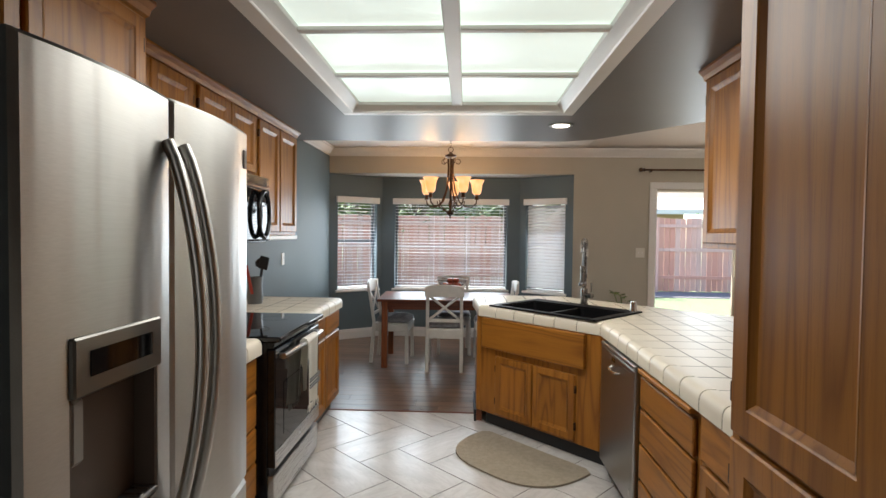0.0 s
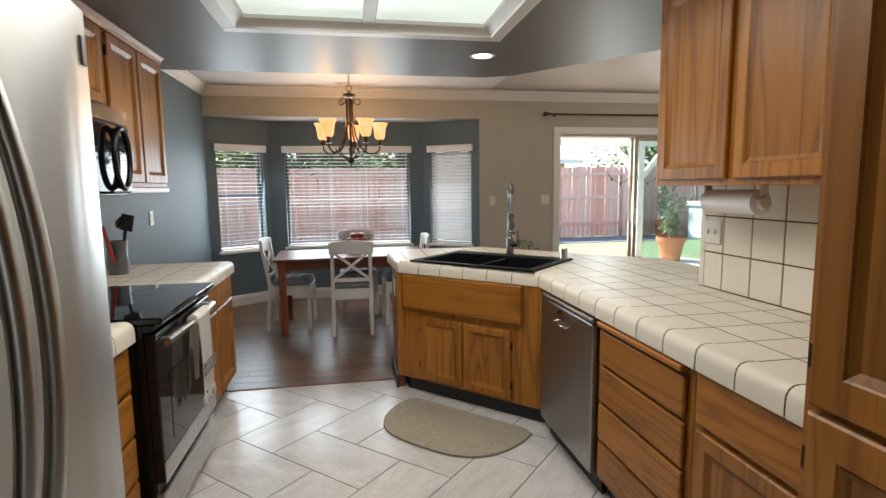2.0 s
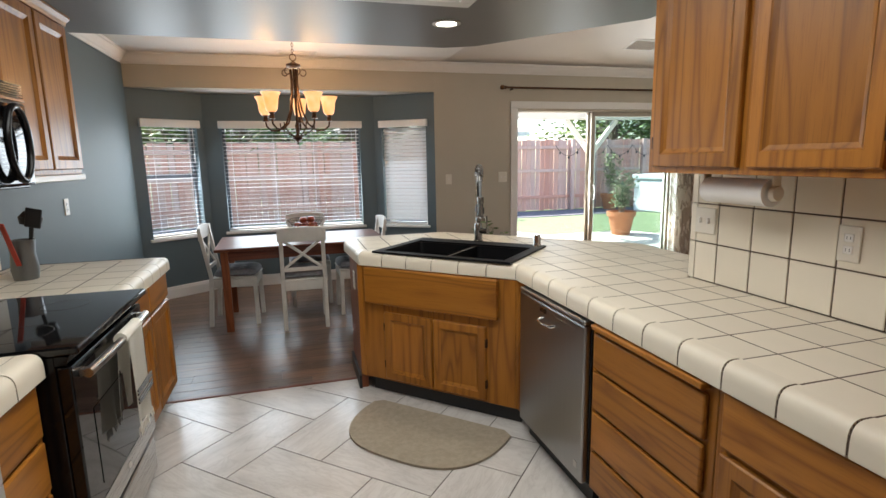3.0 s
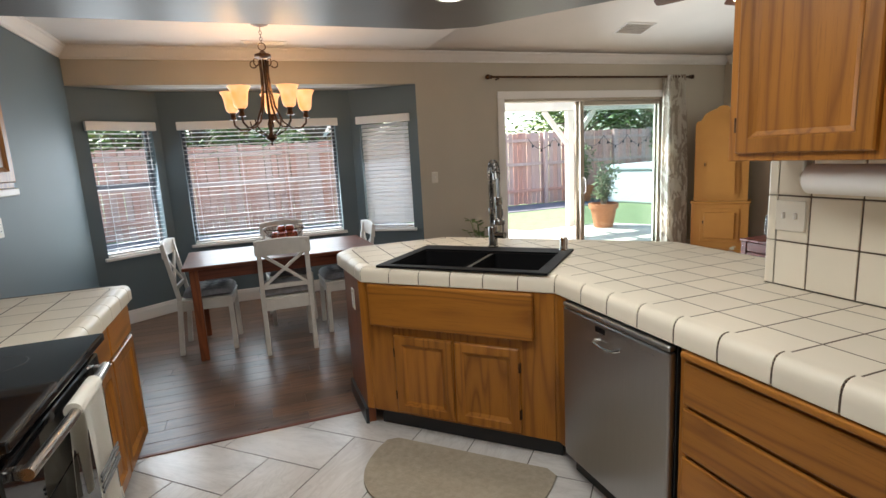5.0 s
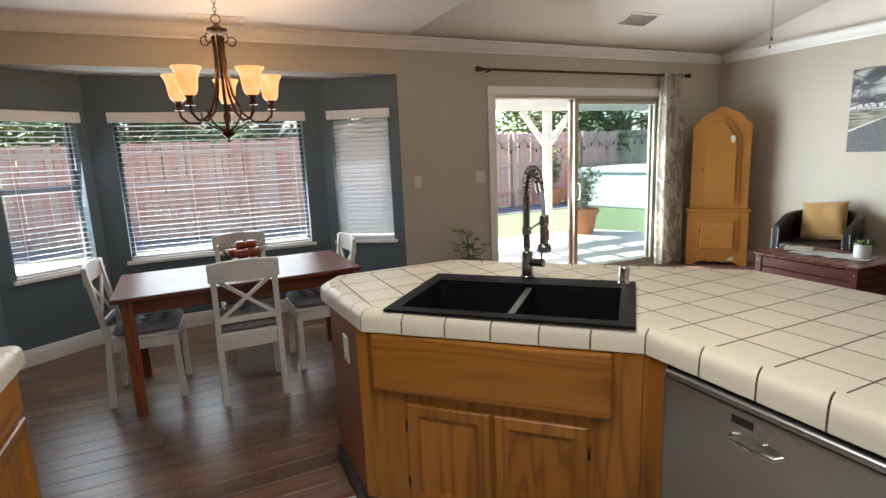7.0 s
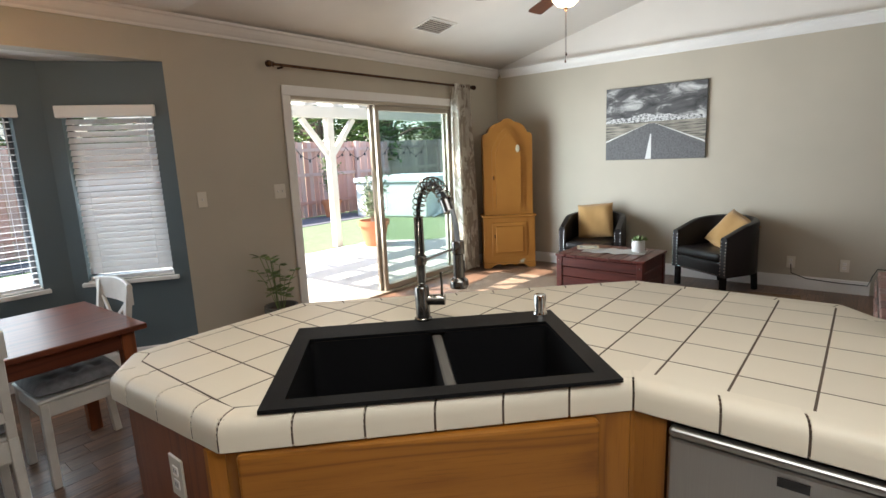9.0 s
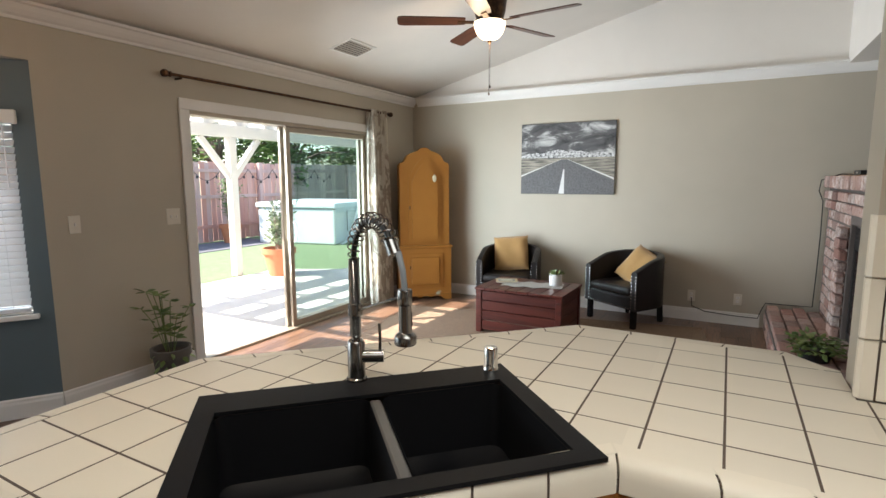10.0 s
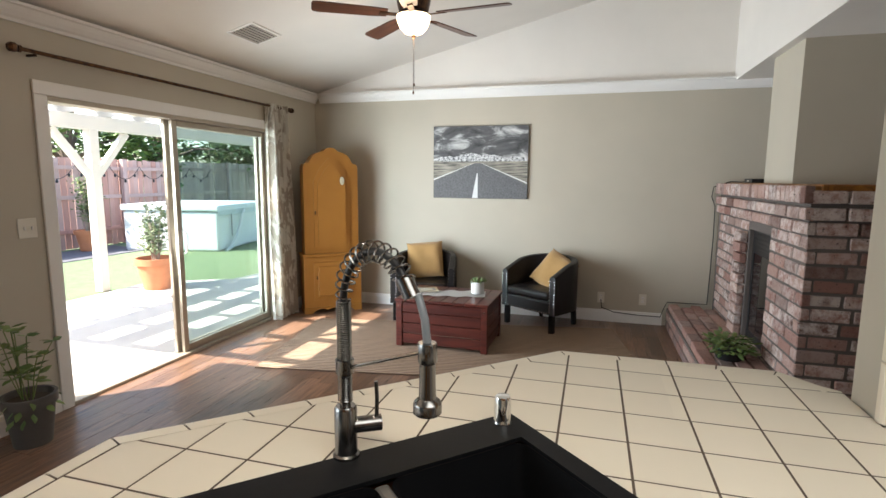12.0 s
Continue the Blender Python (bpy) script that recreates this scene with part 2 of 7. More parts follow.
def brick_mat(name, dull=1.0):
    m = Mat(name, 0.85)
    r = m.rand()
    base = m.ramp(r, (0.0, (0.21, 0.095, 0.075)), (0.3, (0.29, 0.155, 0.125)), (0.55, (0.36, 0.225, 0.185)), (0.8, (0.23, 0.155, 0.135)), (1.0, (0.14, 0.065, 0.05)))
    r2 = m.math("MULTIPLY", r, 17.0)
    add = m.node("ShaderNodeVectorMath", Vector=m.co)
    add.operation = "ADD"
    m.t.links.new(m.node("ShaderNodeCombineXYZ", X=r2, Y=r2, Z=r2).outputs[0], add.inputs[1])
    wash = m.noise(16, 6, 0.7, add.outputs[0])
    lim = m.math("MULTIPLY", m.ramp(wash, (0.38, (0, 0, 0)), (0.58, (1, 1, 1))), m.math("FRACT", m.math("MULTIPLY", r, 7.3)))
    c = m.mix(m.math("MULTIPLY", lim, 0.75 * dull), base, (0.68, 0.60, 0.56))
    pits = m.noise(60, 4, 0.7, add.outputs[0])
    m.set("Base Color", m.mix(m.ramp(pits, (0.33, (1, 1, 1)), (0.40, (0, 0, 0))), c, (0.07, 0.045, 0.04)))
    m.bump(m.mix(0.5, wash, pits), 0.55, 0.012)
    return m.m


BRICK = brick_mat("used_brick")
HEARTH_BRICK = brick_mat("hearth_brick", 0.25)
MORTAR = paint("grey_mortar", (0.12, 0.10, 0.09), 0.95, 120, 0.5)

# ---- building blocks ----


def thing(name, label, category, at=(0, 0, 0), rz=0.0, group="", kind=""):
    ob = new(name)
    ob.empty_display_size = 0.1
    ob.matrix_world = pose(*at, 0, 0, rz)
    return tagged(ob, label, category, group, kind)


def part(name, bm, material, parent=None, label="", smooth=False, at=None):
    me = bpy.data.meshes.new(name)
    bmesh.ops.recalc_face_normals(bm, faces=bm.faces)
    if smooth:
        for f in bm.faces:
            f.smooth = True
    bm.to_mesh(me)
    bm.free()
    me.materials.append(material)
    ob = new(name, me)
    if smooth:
        me.set_sharp_from_angle(angle=radians(38))
    ob.parent = parent
    if at is not None:
        ob.matrix_basis = at
    if label:
        ob["label"] = label
    return ob


def box(x0, y0, z0, x1, y1, z1, bevel=0.0, bm=None, seg=1):
    own = bmesh.new()
    bmesh.ops.create_cube(own, size=1, matrix=Matrix.Translation(((x0 + x1) / 2, (y0 + y1) / 2, (z0 + z1) / 2)) @ Matrix.Diagonal((abs(x1 - x0), abs(y1 - y0), abs(z1 - z0), 1)))
    if bevel:
        bmesh.ops.bevel(own, geom=own.edges[:], offset=bevel, segments=seg, affect="EDGES", profile=0.5)
    return join(bm, own)


def join(bm, own, m=None):
    if m is not None:
        bmesh.ops.transform(own, matrix=m, verts=own.verts)
    if bm is None:
        return own
    me = bpy.data.meshes.new("scratch")
    own.to_mesh(me)
    own.free()
    bm.from_mesh(me)
    bpy.data.meshes.remove(me)
    return bm


def cyl(p, q, r0, r1=None, n=16, bm=None):
    p, q = Vector(p), Vector(q)
    own = bmesh.new()
    bmesh.ops.create_cone(own, cap_ends=True, segments=n, radius1=r0, radius2=r0 if r1 is None else r1, depth=(q - p).length)
    rot = (q - p).to_track_quat("Z", "Y").to_matrix().to_4x4()
    return join(bm, own, Matrix.Translation((p + q) / 2) @ rot)


def lathe(profile, n=24, bm=None, at=(0, 0, 0)):
    """A turned shape from (radius, height) pairs."""
    own = bmesh.new()
    rings = []
    for r, z in profile:
        rings.append([own.verts.new((r * math.cos(2 * math.pi * k / n), r * math.sin(2 * math.pi * k / n), z)) for k in range(n)] if r > 1e-5 else [own.verts.new((0, 0, z))])
    for a, b in zip(rings, rings[1:]):
        for k in range(n):
            quad = [a[k % len(a)], a[(k + 1) % len(a)], b[(k + 1) % len(b)], b[k % len(b)]]
            quad = list(dict.fromkeys(quad))
            if len(quad) > 2:
                own.faces.new(quad)
    return join(bm, own, Matrix.Translation(at))


def tube(points, r, n=8, bm=None, taper=None):
    """A round bar along points."""
    own = bmesh.new()
    pts = [Vector(p) for p in points]
    rings, up = [], Vector((0.13, 0.31, 0.94))
    for i, p in enumerate(pts):
        d = (pts[min(i + 1, len(pts) - 1)] - pts[max(i - 1, 0)]).normalized()
        s = d.cross(up)
        s = (s if s.length > 0.05 else d.cross(Vector((1, 0, 0)))).normalized()
        u = s.cross(d)
        up = u
        rr = r if taper is None else r * taper(i / (len(pts) - 1))
        rings.append([own.verts.new(p + rr * (math.cos(2 * math.pi * k / n) * s + math.sin(2 * math.pi * k / n) * u)) for k in range(n)])
    for a, b in zip(rings, rings[1:]):
        for k in range(n):
            own.faces.new((a[k], a[(k + 1) % n], b[(k + 1) % n], b[k]))
    own.faces.new(rings[0][::-1]), own.faces.new(rings[-1])
    return join(bm, own)


def prism(poly, z0, z1, bm=None):
    own = bmesh.new()
    lo, hi = [own.verts.new((x, y, z0)) for x, y in poly], [own.verts.new((x, y, z1)) for x, y in poly]
    own.faces.new(lo[::-1]), own.faces.new(hi)
    for i in range(len(poly)):
        j = (i + 1) % len(poly)
        own.faces.new((lo[i], lo[j], hi[j], hi[i]))
    return join(bm, own)


def wall(name, p, q, z0, z1, thick, material, holes=(), label="", back=None):
    """A wall from p to q (its inner face on the right-hand side is at the line), thick to the left; holes are (u0, z0, u1, z1)."""
    p, q = Vector(p), Vector(q)
    length = (q - p).length
    us = sorted({0.0, length, *[h[0] for h in holes], *[h[2] for h in holes]})
    zs = sorted({z0, z1, *[h[1] for h in holes], *[h[3] for h in holes]})
    bm = bmesh.new()
    for a, b in zip(us, us[1:]):
        run = None
        for c, d in zip(zs, zs[1:]):
            inside = any(h[0] <= a + 1e-6 and b <= h[2] + 1e-6 and h[1] <= c + 1e-6 and d <= h[3] + 1e-6 for h in holes)
            if inside:
                run = None
            elif run is None:
                run = [c, d]
                box(a, 0, c, b, thick, d, bm=bm)
            else:
                box(a, 0, c, b, thick, d, bm=bm)
    bmesh.ops.remove_doubles(bm, verts=bm.verts, dist=1e-5)
    ang = math.degrees(math.atan2(q.y - p.y, q.x - p.x))
    ob = part(name, bm, material, None, at=pose(p.x, p.y, 0, 0, 0, ang))
    return tagged(ob, label, "wall", kind="structure")


def structure(name, bm, material, label, category):
    return tagged(part(name, bm, material), label, category, kind="structure")


# ---- the large structure ----
NORTH, EAST, WEST = 6.85, 5.99, -1.67
SLOPE, EAVE = 0.25, 2.59
BAY_L, BAY_ML, BAY_MR, BAY_R = (-1.67, 6.85), (-1.03, 7.30), (0.91, 7.30), (1.56, 6.85)
KITCHEN_CEIL = 2.29


def vault_z(y):
    return EAVE + SLOPE * (NORTH - y)


# floors: a slab below, then tiles and planks laid on it at the end of the file
structure("floor", prism([(WEST - 0.2, -4.2), (EAST + 0.2, -4.2), (EAST + 0.2, 6.95), (1.6, 6.95), (0.95, 7.42), (-1.07, 7.42), (WEST - 0.2, 6.95)], -0.12, -0.012), FLOOR_GROUT, "sub-floor beneath tiles and planks", "floor")

# west wall, all along
wall("wall_west", (WEST, -4.2), (WEST, 6.85), 0, 2.9, 0.15, TEAL, label="blue-grey painted kitchen and dining wall")
# bay: three walls with windows
WZ0, WZ1 = 0.68, 1.93
bay_len = math.hypot(BAY_ML[0] - BAY_L[0], BAY_ML[1] - BAY_L[1])
wall("wall_bay_west", BAY_L, BAY_ML, 0, 2.25, 0.16, TEAL, [(0.12, WZ0, 0.70, WZ1)], "blue-grey angled wall of the bay window")
wall("wall_bay_north", BAY_ML, BAY_MR, 0, 2.25, 0.16, TEAL, [(0.18, WZ0, 1.76, WZ1)], "blue-grey wall of the bay with its wide window")
wall("wall_bay_east", BAY_MR, BAY_R, 0, 2.25, 0.16, TEAL, [(0.10, WZ0, 0.68, WZ1)], "blue-grey angled wall of the bay beside the living room")
structure("ceiling_bay", prism([(-1.9, 7.002), (1.56, 7.002), (0.98, 7.5), (-1.1, 7.5), (-1.9, 7.1)], 2.252, 2.40), VAULT, "white soffit over the bay", "ceiling")
# north wall: header over the bay, then the sliding door
wall("wall_header_bay", (WEST, NORTH), (1.56, NORTH), 2.252, 4.6, 0.15, BEIGE, label="beige header over the bay opening")
wall("wall_north", (1.56, NORTH), (EAST + 0.15, NORTH), 0, 4.6, 0.15, BEIGE, [(1.06, -0.02, 3.42, 2.07)], "beige wall with the sliding door")
wall("wall_east", (EAST, NORTH), (EAST, -4.2), 0, 2.53, 0.15, BEIGE, label="beige living-room wall behind the armchairs")
wall("wall_gable", (EAST, NORTH), (EAST, -4.2), 2.531, 5.2, 0.15, VAULT, label="white gable above the crown moulding")
wall("wall_south", (EAST, -4.2), (WEST, -4.2), 0, 5.2, 0.15, BEIGE, label="beige wall at the far end of the house")
# wall stub at the end of the kitchen, carrying the upper cabinets
structure("wall_kitchen", box(1.645, -4.2, 0, 1.828, 2.700, 4.6), BEIGE, "beige wall between kitchen and living room", "wall")
# ceilings
bm = bmesh.new()
v = [bm.verts.new(p) for p in ((1.66, NORTH, vault_z(NORTH)), (EAST, NORTH, vault_z(NORTH)), (EAST, 1.6, vault_z(1.6)), (1.66, 1.6, vault_z(1.6)))]
w = [bm.verts.new(x.co + Vector((0, 0, 0.12))) for x in v]
bm.faces.new(v), bm.faces.new(w[::-1])
for i in range(4):
    bm.faces.new((v[i], v[(i + 1) % 4], w[(i + 1) % 4], w[i]))
structure("ceiling_living", bm, VAULT, "white vaulted living-room ceiling rising from the door wall", "ceiling")
structure("ceiling_dining", prism([(WEST, 4.0), (1.66, 4.0), (1.66, NORTH), (WEST, NORTH)], 2.585, 2.70), VAULT, "flat white dining ceiling", "ceiling")
# side of the flat ceiling where the vault rises above it
structure("wall_vault_side", box(1.60, 1.0, 2.701, 1.66, NORTH, 4.6), VAULT, "white upright side of the vault", "wall")
# dropped kitchen ceiling with a hole for the light box
LB = (-0.67, 1.45, 0.85, 3.56)
bm = bmesh.new()
outer = [(WEST, 4.66), (WEST, -4.2), (1.86, -4.2), (1.86, 2.72), (2.05, 2.85), (2.05, 3.62), (1.27, 4.56), (1.05, 4.66)]
prism([(WEST, -4.2), (LB[0], -4.2), (LB[0], 4.66), (WEST, 4.66)], KITCHEN_CEIL, 2.582, bm)
prism([(LB[0], -4.2), (LB[2], -4.2), (LB[2], LB[1]), (LB[0], LB[1])], KITCHEN_CEIL, 2.582, bm)
prism([(LB[0], LB[3]), (LB[2], LB[3]), (LB[2], 4.66), (LB[0], 4.66)], KITCHEN_CEIL, 2.582, bm)
prism([(LB[2], -4.2), (1.64, -4.2), (1.64, 2.70), (2.05, 2.85), (2.05, 3.62), (1.27, 4.56), (1.05, 4.66), (LB[2], 4.66)], KITCHEN_CEIL, 2.582, bm)
structure("ceiling_kitchen", bm, DIMMED_CEIL, "dropped satin kitchen ceiling round the light box", "ceiling")
structure("ceiling_kitchen_cap", box(LB[0] - 0.05, LB[1] - 0.05, 2.584, LB[2] + 0.05, LB[3] + 0.05, 2.64), WHITE, "top of the light box", "ceiling")
# header and low ceiling beside the fireplace
structure("wall_fireplace_header", box(1.829, 2.02, 2.55, EAST, 2.17, 4.4), VAULT, "white header above the fireplace", "wall")
structure("ceiling_south", box(1.829, -4.2, 2.553, EAST, 2.02, 2.70), VAULT, "flat ceiling south of the vault", "ceiling")


def mould(name, p, q, profile, material, label, category="trim"):
    """A moulding from p to q; profile pairs are (out from the wall, height); out is to the right of p->q."""
    p, q = Vector(p), Vector(q)
    bm = bmesh.new()
    d = (q - p).normalized()
    n = Vector((d.y, -d.x))
    ends = [[bm.verts.new((e.x + n.x * o, e.y + n.y * o, z)) for o, z in profile] for e in (p, q)]
    k = len(profile)
    for i in range(k):
        bm.faces.new((ends[0][i], ends[0][(i + 1) % k], ends[1][(i + 1) % k], ends[1][i]))
    bm.faces.new(ends[0]), bm.faces.new(ends[1][::-1])
    return structure(name, bm, material, label, category)


CROWN = [(0.002, 2.475), (0.016, 2.475), (0.020, 2.492), (0.034, 2.505), (0.052, 2.530), (0.066, 2.558), (0.080, 2.566), (0.080, 2.584), (0.002, 2.584)]
BASE = [(0.002, 0.0), (0.016, 0.0), (0.016, 0.095), (0.011, 0.112), (0.011, 0.122), (0.005, 0.132), (0.002, 0.132)]
mould("crown_north", (WEST, NORTH), (EAST, NORTH), CROWN, WHITE, "white crown moulding along the door wall")
mould("crown_east", (EAST, NORTH - 0.08), (EAST, 1.0), CROWN, WHITE, "white crown moulding across the picture wall")
mould("crown_west", (WEST, 4.66), (WEST, NORTH - 0.08), CROWN, WHITE, "white crown moulding along the dining wall")
mould("baseboard_west", (WEST, 4.26), (WEST, NORTH), BASE, WHITE, "white baseboard along the dining wall", "baseboard")
mould("baseboard_bay_west", BAY_L, BAY_ML, BASE, WHITE, "white baseboard in the bay", "baseboard")
mould("baseboard_bay_north", BAY_ML, BAY_MR, BASE, WHITE, "white baseboard under the wide window", "baseboard")
mould("baseboard_bay_east", BAY_MR, BAY_R, BASE, WHITE, "white baseboard in the bay", "baseboard")
mould("baseboard_north", (1.56, NORTH), (2.53, NORTH), BASE, WHITE, "white baseboard beside the sliding door", "baseboard")
mould("baseboard_corner", (5.07, NORTH), (EAST, NORTH), BASE, WHITE, "white baseboard in the room corner", "baseboard")
mould("baseboard_east", (EAST, NORTH - 0.017), (EAST, 2.70), BASE, WHITE, "white baseboard below the picture", "baseboard")

# ---- kitchen ----


def panel_door(parent, x0, z0, w, h, y=0.0, rail=0.055, hinge=None):
    """A frame-and-panel oak door on the face plane, its front towards -y."""
    bm = bmesh.new()
    loops = []
    for inset, depth in ((0.0, -0.002), (0.0, -0.015), (0.005, -0.020), (rail - 0.006, -0.020), (rail, -0.015), (rail, -0.004)):
        a0, b0, c0, e0 = x0 + inset, x0 + w - inset, z0 + inset, z0 + h - inset
        loops.append([bm.verts.new((px, y + depth, pz)) for px, pz in ((a0, c0), (b0, c0), (b0, e0), (a0, e0))])
    for p, q in zip(loops, loops[1:]):
        for i in range(4):
            bm.faces.new((p[i], p[(i + 1) % 4], q[(i + 1) % 4], q[i]))
    d = part("door", bm, OAK, parent)
    a, b, c, e = x0 + rail, x0 + w - rail, z0 + rail, z0 + h - rail
    bm = bmesh.new()
    s = 0.016
    lo = [bm.verts.new(p) for p in ((a, y - 0.017, c), (b, y - 0.017, c), (b, y - 0.017, e), (a, y - 0.017, e))]
    hi = [bm.verts.new(p) for p in ((a + s, y - 0.008, c + s), (b - s, y - 0.008, c + s), (b - s, y - 0.008, e - s), (a + s, y - 0.008, e - s))]
    for i in range(4):
        bm.faces.new((lo[i], lo[(i + 1) % 4], hi[(i + 1) % 4], hi[i]))
    bm.faces.new(hi)
    part("panel", bm, OAK, d)
    if hinge is not None:
        hx = x0 if hinge < 0 else x0 + w
        for hz in (z0 + 0.07, z0 + h - 0.12):
            part("hinge", box(hx - 0.007, y - 0.018, hz, hx + 0.007, y - 0.001, hz + 0.05, 0.002), BRONZE, d, "dark bronze hinge")
    return d


def drawer(parent, x0, z0, w, h, y=0.0):
    bm = box(x0, y - 0.020, z0, x0 + w, y - 0.002, z0 + h, 0.007, seg=2)
    return part("drawer", bm, OAK_X, parent)


def cabinet(name, label, at, rz, w, z0, z1, depth, fronts, kick=True, group="", crown=False):
    """A cabinet unit; fronts are (kind, x0, z0, w, h)."""
    ob = thing(name, label, "cabinet", at, rz, group)
    zb = z0 + (0.10 if kick else 0.0)
    bm = box(0.0, 0.0, zb, w, depth, z1, 0.002)
    part("body", bm, OAK, ob)
    if kick:
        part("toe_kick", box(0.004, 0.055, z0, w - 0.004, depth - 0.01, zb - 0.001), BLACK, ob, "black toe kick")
    if crown:
        bm = bmesh.new()
        prof = [(0.0, z1 - 0.055), (-0.012, z1 - 0.050), (-0.020, z1 - 0.030), (-0.040, z1 - 0.012), (-0.040, z1 + 0.0), (0.0, z1 + 0.0)]
        ends = [[bm.verts.new((x, yy, zz)) for yy, zz in prof] for x in (-0.001, w + 0.001)]
        for i in range(len(prof)):
            j = (i + 1) % len(prof)
            bm.faces.new((ends[0][i], ends[0][j], ends[1][j], ends[1][i]))
        bm.faces.new(ends[0]), bm.faces.new(ends[1][::-1])
        part("cornice", bm, OAK_X, ob)
    for f in fronts:
        if f[0] == "door":
            panel_door(ob, *f[1:5], hinge=f[5] if len(f) > 5 else None, rail=f[6] if len(f) > 6 else 0.055)
        elif f[0] == "drawer":
            drawer(ob, *f[1:5])
        elif f[0] == "board":
            x0, zz, ww, hh = f[1:5]
            part("cutting_board", box(x0, -0.035, zz, x0 + ww, 0.3, zz + hh, 0.006, seg=2), OAK_X, ob, "pull-out oak cutting board")
    return ob


TOP = 0.915
LIP = 0.832
# east run, fronts to the west
cabinet("base_cabinet", "honey oak base cabinet with four drawers and cutting board", (1.02, 2.50, 0), -90, 0.64, 0, LIP - 0.002, 0.60,
        [("board", 0.03, 0.805, 0.58, 0.022), ("drawer", 0.03, 0.645, 0.58, 0.145), ("drawer", 0.03, 0.475, 0.58, 0.155), ("drawer", 0.03, 0.30, 0.58, 0.16), ("drawer", 0.03, 0.125, 0.58, 0.16)])
cabinet("base_cabinet", "honey oak base cabinet with wide drawer above door", (1.02, 1.858, 0), -90, 0.575, 0, LIP - 0.002, 0.60,
        [("drawer", 0.03, 0.665, 0.515, 0.165), ("door", 0.03, 0.125, 0.515, 0.52, 1)])
cabinet("pantry_cabinet", "tall honey oak pantry cabinet with panelled doors", (0.83, 1.28, 0), -90, 1.16, 0, KITCHEN_CEIL - 0.004, 0.80,
        [("door", 0.025, 0.985, 0.48, 1.24, -1, 0.075), ("door", 0.585, 0.985, 0.48, 1.24, 1, 0.075), ("door", 0.025, 0.125, 0.48, 0.845, -1, 0.075), ("door", 0.585, 0.125, 0.48, 0.845, 1, 0.075)])
cabinet("wall_cabinet", "honey oak wall cabinet with two panelled doors", (1.353, 2.648, 0), -90, 0.95, 1.400, KITCHEN_CEIL - 0.004, 0.285,
        [("door", 0.040, 1.425, 0.430, 0.80, -1), ("door", 0.512, 1.425, 0.415, 0.80, 1)], kick=False, crown=True)
cabinet("wall_cabinet", "honey oak wall cabinet beside the pantry", (1.353, 1.697, 0), -90, 0.40, 1.405, KITCHEN_CEIL - 0.004, 0.285,
        [("door", 0.03, 1.425, 0.34, 0.80, 1)], kick=False, crown=True)

# corner sink base, its front set at forty-five degrees
S = math.sqrt(0.5)
sb = thing("sink_cabinet", "honey oak corner sink cabinet with false drawer front", "cabinet", (0.285, 3.955, 0), -45)
W_S = 1.02
part("body", box(0, 0, 0.10, W_S, 0.03, LIP - 0.002, 0.002), OAK, sb)
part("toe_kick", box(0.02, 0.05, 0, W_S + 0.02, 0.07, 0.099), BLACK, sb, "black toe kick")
part("drawer", box(0.035, -0.036, 0.600, W_S - 0.095, -0.001, 0.828, 0.009, seg=2), OAK_X, sb)
panel_door(sb, 0.165, 0.118, 0.335, 0.432, 0.0, 0.05, -1)
panel_door(sb, 0.515, 0.118, 0.335, 0.432, 0.0, 0.05, 1)
pp = thing("peninsula_panel", "red-brown stained wood back of the peninsula", "panel", (0, 0, 0))
part("side", prism([(0.258, 4.002), (0.30, 4.002), (0.30, 4.46), (0.258, 4.46)], 0.0, LIP - 0.002), RED_WOOD_UP, pp)
part("back", prism([(0.262, 4.462), (0.36, 4.58), (0.98, 4.58), (0.96, 4.54), (0.37, 4.54), (0.30, 4.462)], 0.0, LIP - 0.002), RED_WOOD_UP, pp)
part("front", prism([(0.98, 4.58), (1.98, 3.55), (1.94, 3.53), (0.96, 4.54)], 0.0, LIP - 0.002), RED_WOOD_UP, pp)
part("end", prism([(1.94, 3.53), (1.98, 3.55), (1.98, 2.80), (1.94, 2.80)], 0.0, LIP - 0.002), RED_WOOD_UP, pp)
part("kick_strip", prism([(0.240, 3.99), (0.257, 3.985), (0.257, 4.455), (0.240, 4.455)], 0.0, 0.09), BLACK, pp, "black rubber base strip")

part("corner_stile", prism([(0.256, 3.983), (0.284, 3.953), (0.31, 3.975), (0.30, 4.001), (0.256, 4.001)], 0.10, LIP - 0.002), OAK, pp, "oak corner stile")
part("filler_stile", prism([(1.0085, 3.2345), (1.018, 3.225), (1.018, 3.147), (1.06, 3.147), (1.06, 3.27), (1.03, 3.256)], 0.10, LIP - 0.002), OAK, pp, "oak filler stile beside the dishwasher")

# dishwasher
dw = thing("dishwasher", "dark stainless dishwasher with bar handle", "dishwasher", (1.02, 3.145, 0), -90)
part("body", box(0.008, 0.0, 0.10, 0.632, 0.57, LIP - 0.004, 0.002), BLACK, dw)
part("door", box(0.010, -0.032, 0.105, 0.630, -0.001, 0.800, 0.008, seg=2), DARK_STEEL, dw)
part("top_edge", box(0.010, -0.035, 0.802, 0.630, -0.001, 0.824, 0.009, seg=3), DARK_STEEL, dw, "polished rounded top edge")
part("display", box(0.24, -0.0345, 0.758, 0.30, -0.0325, 0.780), BLACK_GLASS, dw, "small black display window")
bm = tube([(0.24, -0.030, 0.722), (0.25, -0.050, 0.718), (0.31, -0.056, 0.715), (0.37, -0.050, 0.718), (0.38, -0.030, 0.722)], 0.0065, 8)
part("handle", bm, CHROME, dw, "polished pocket handle", True)
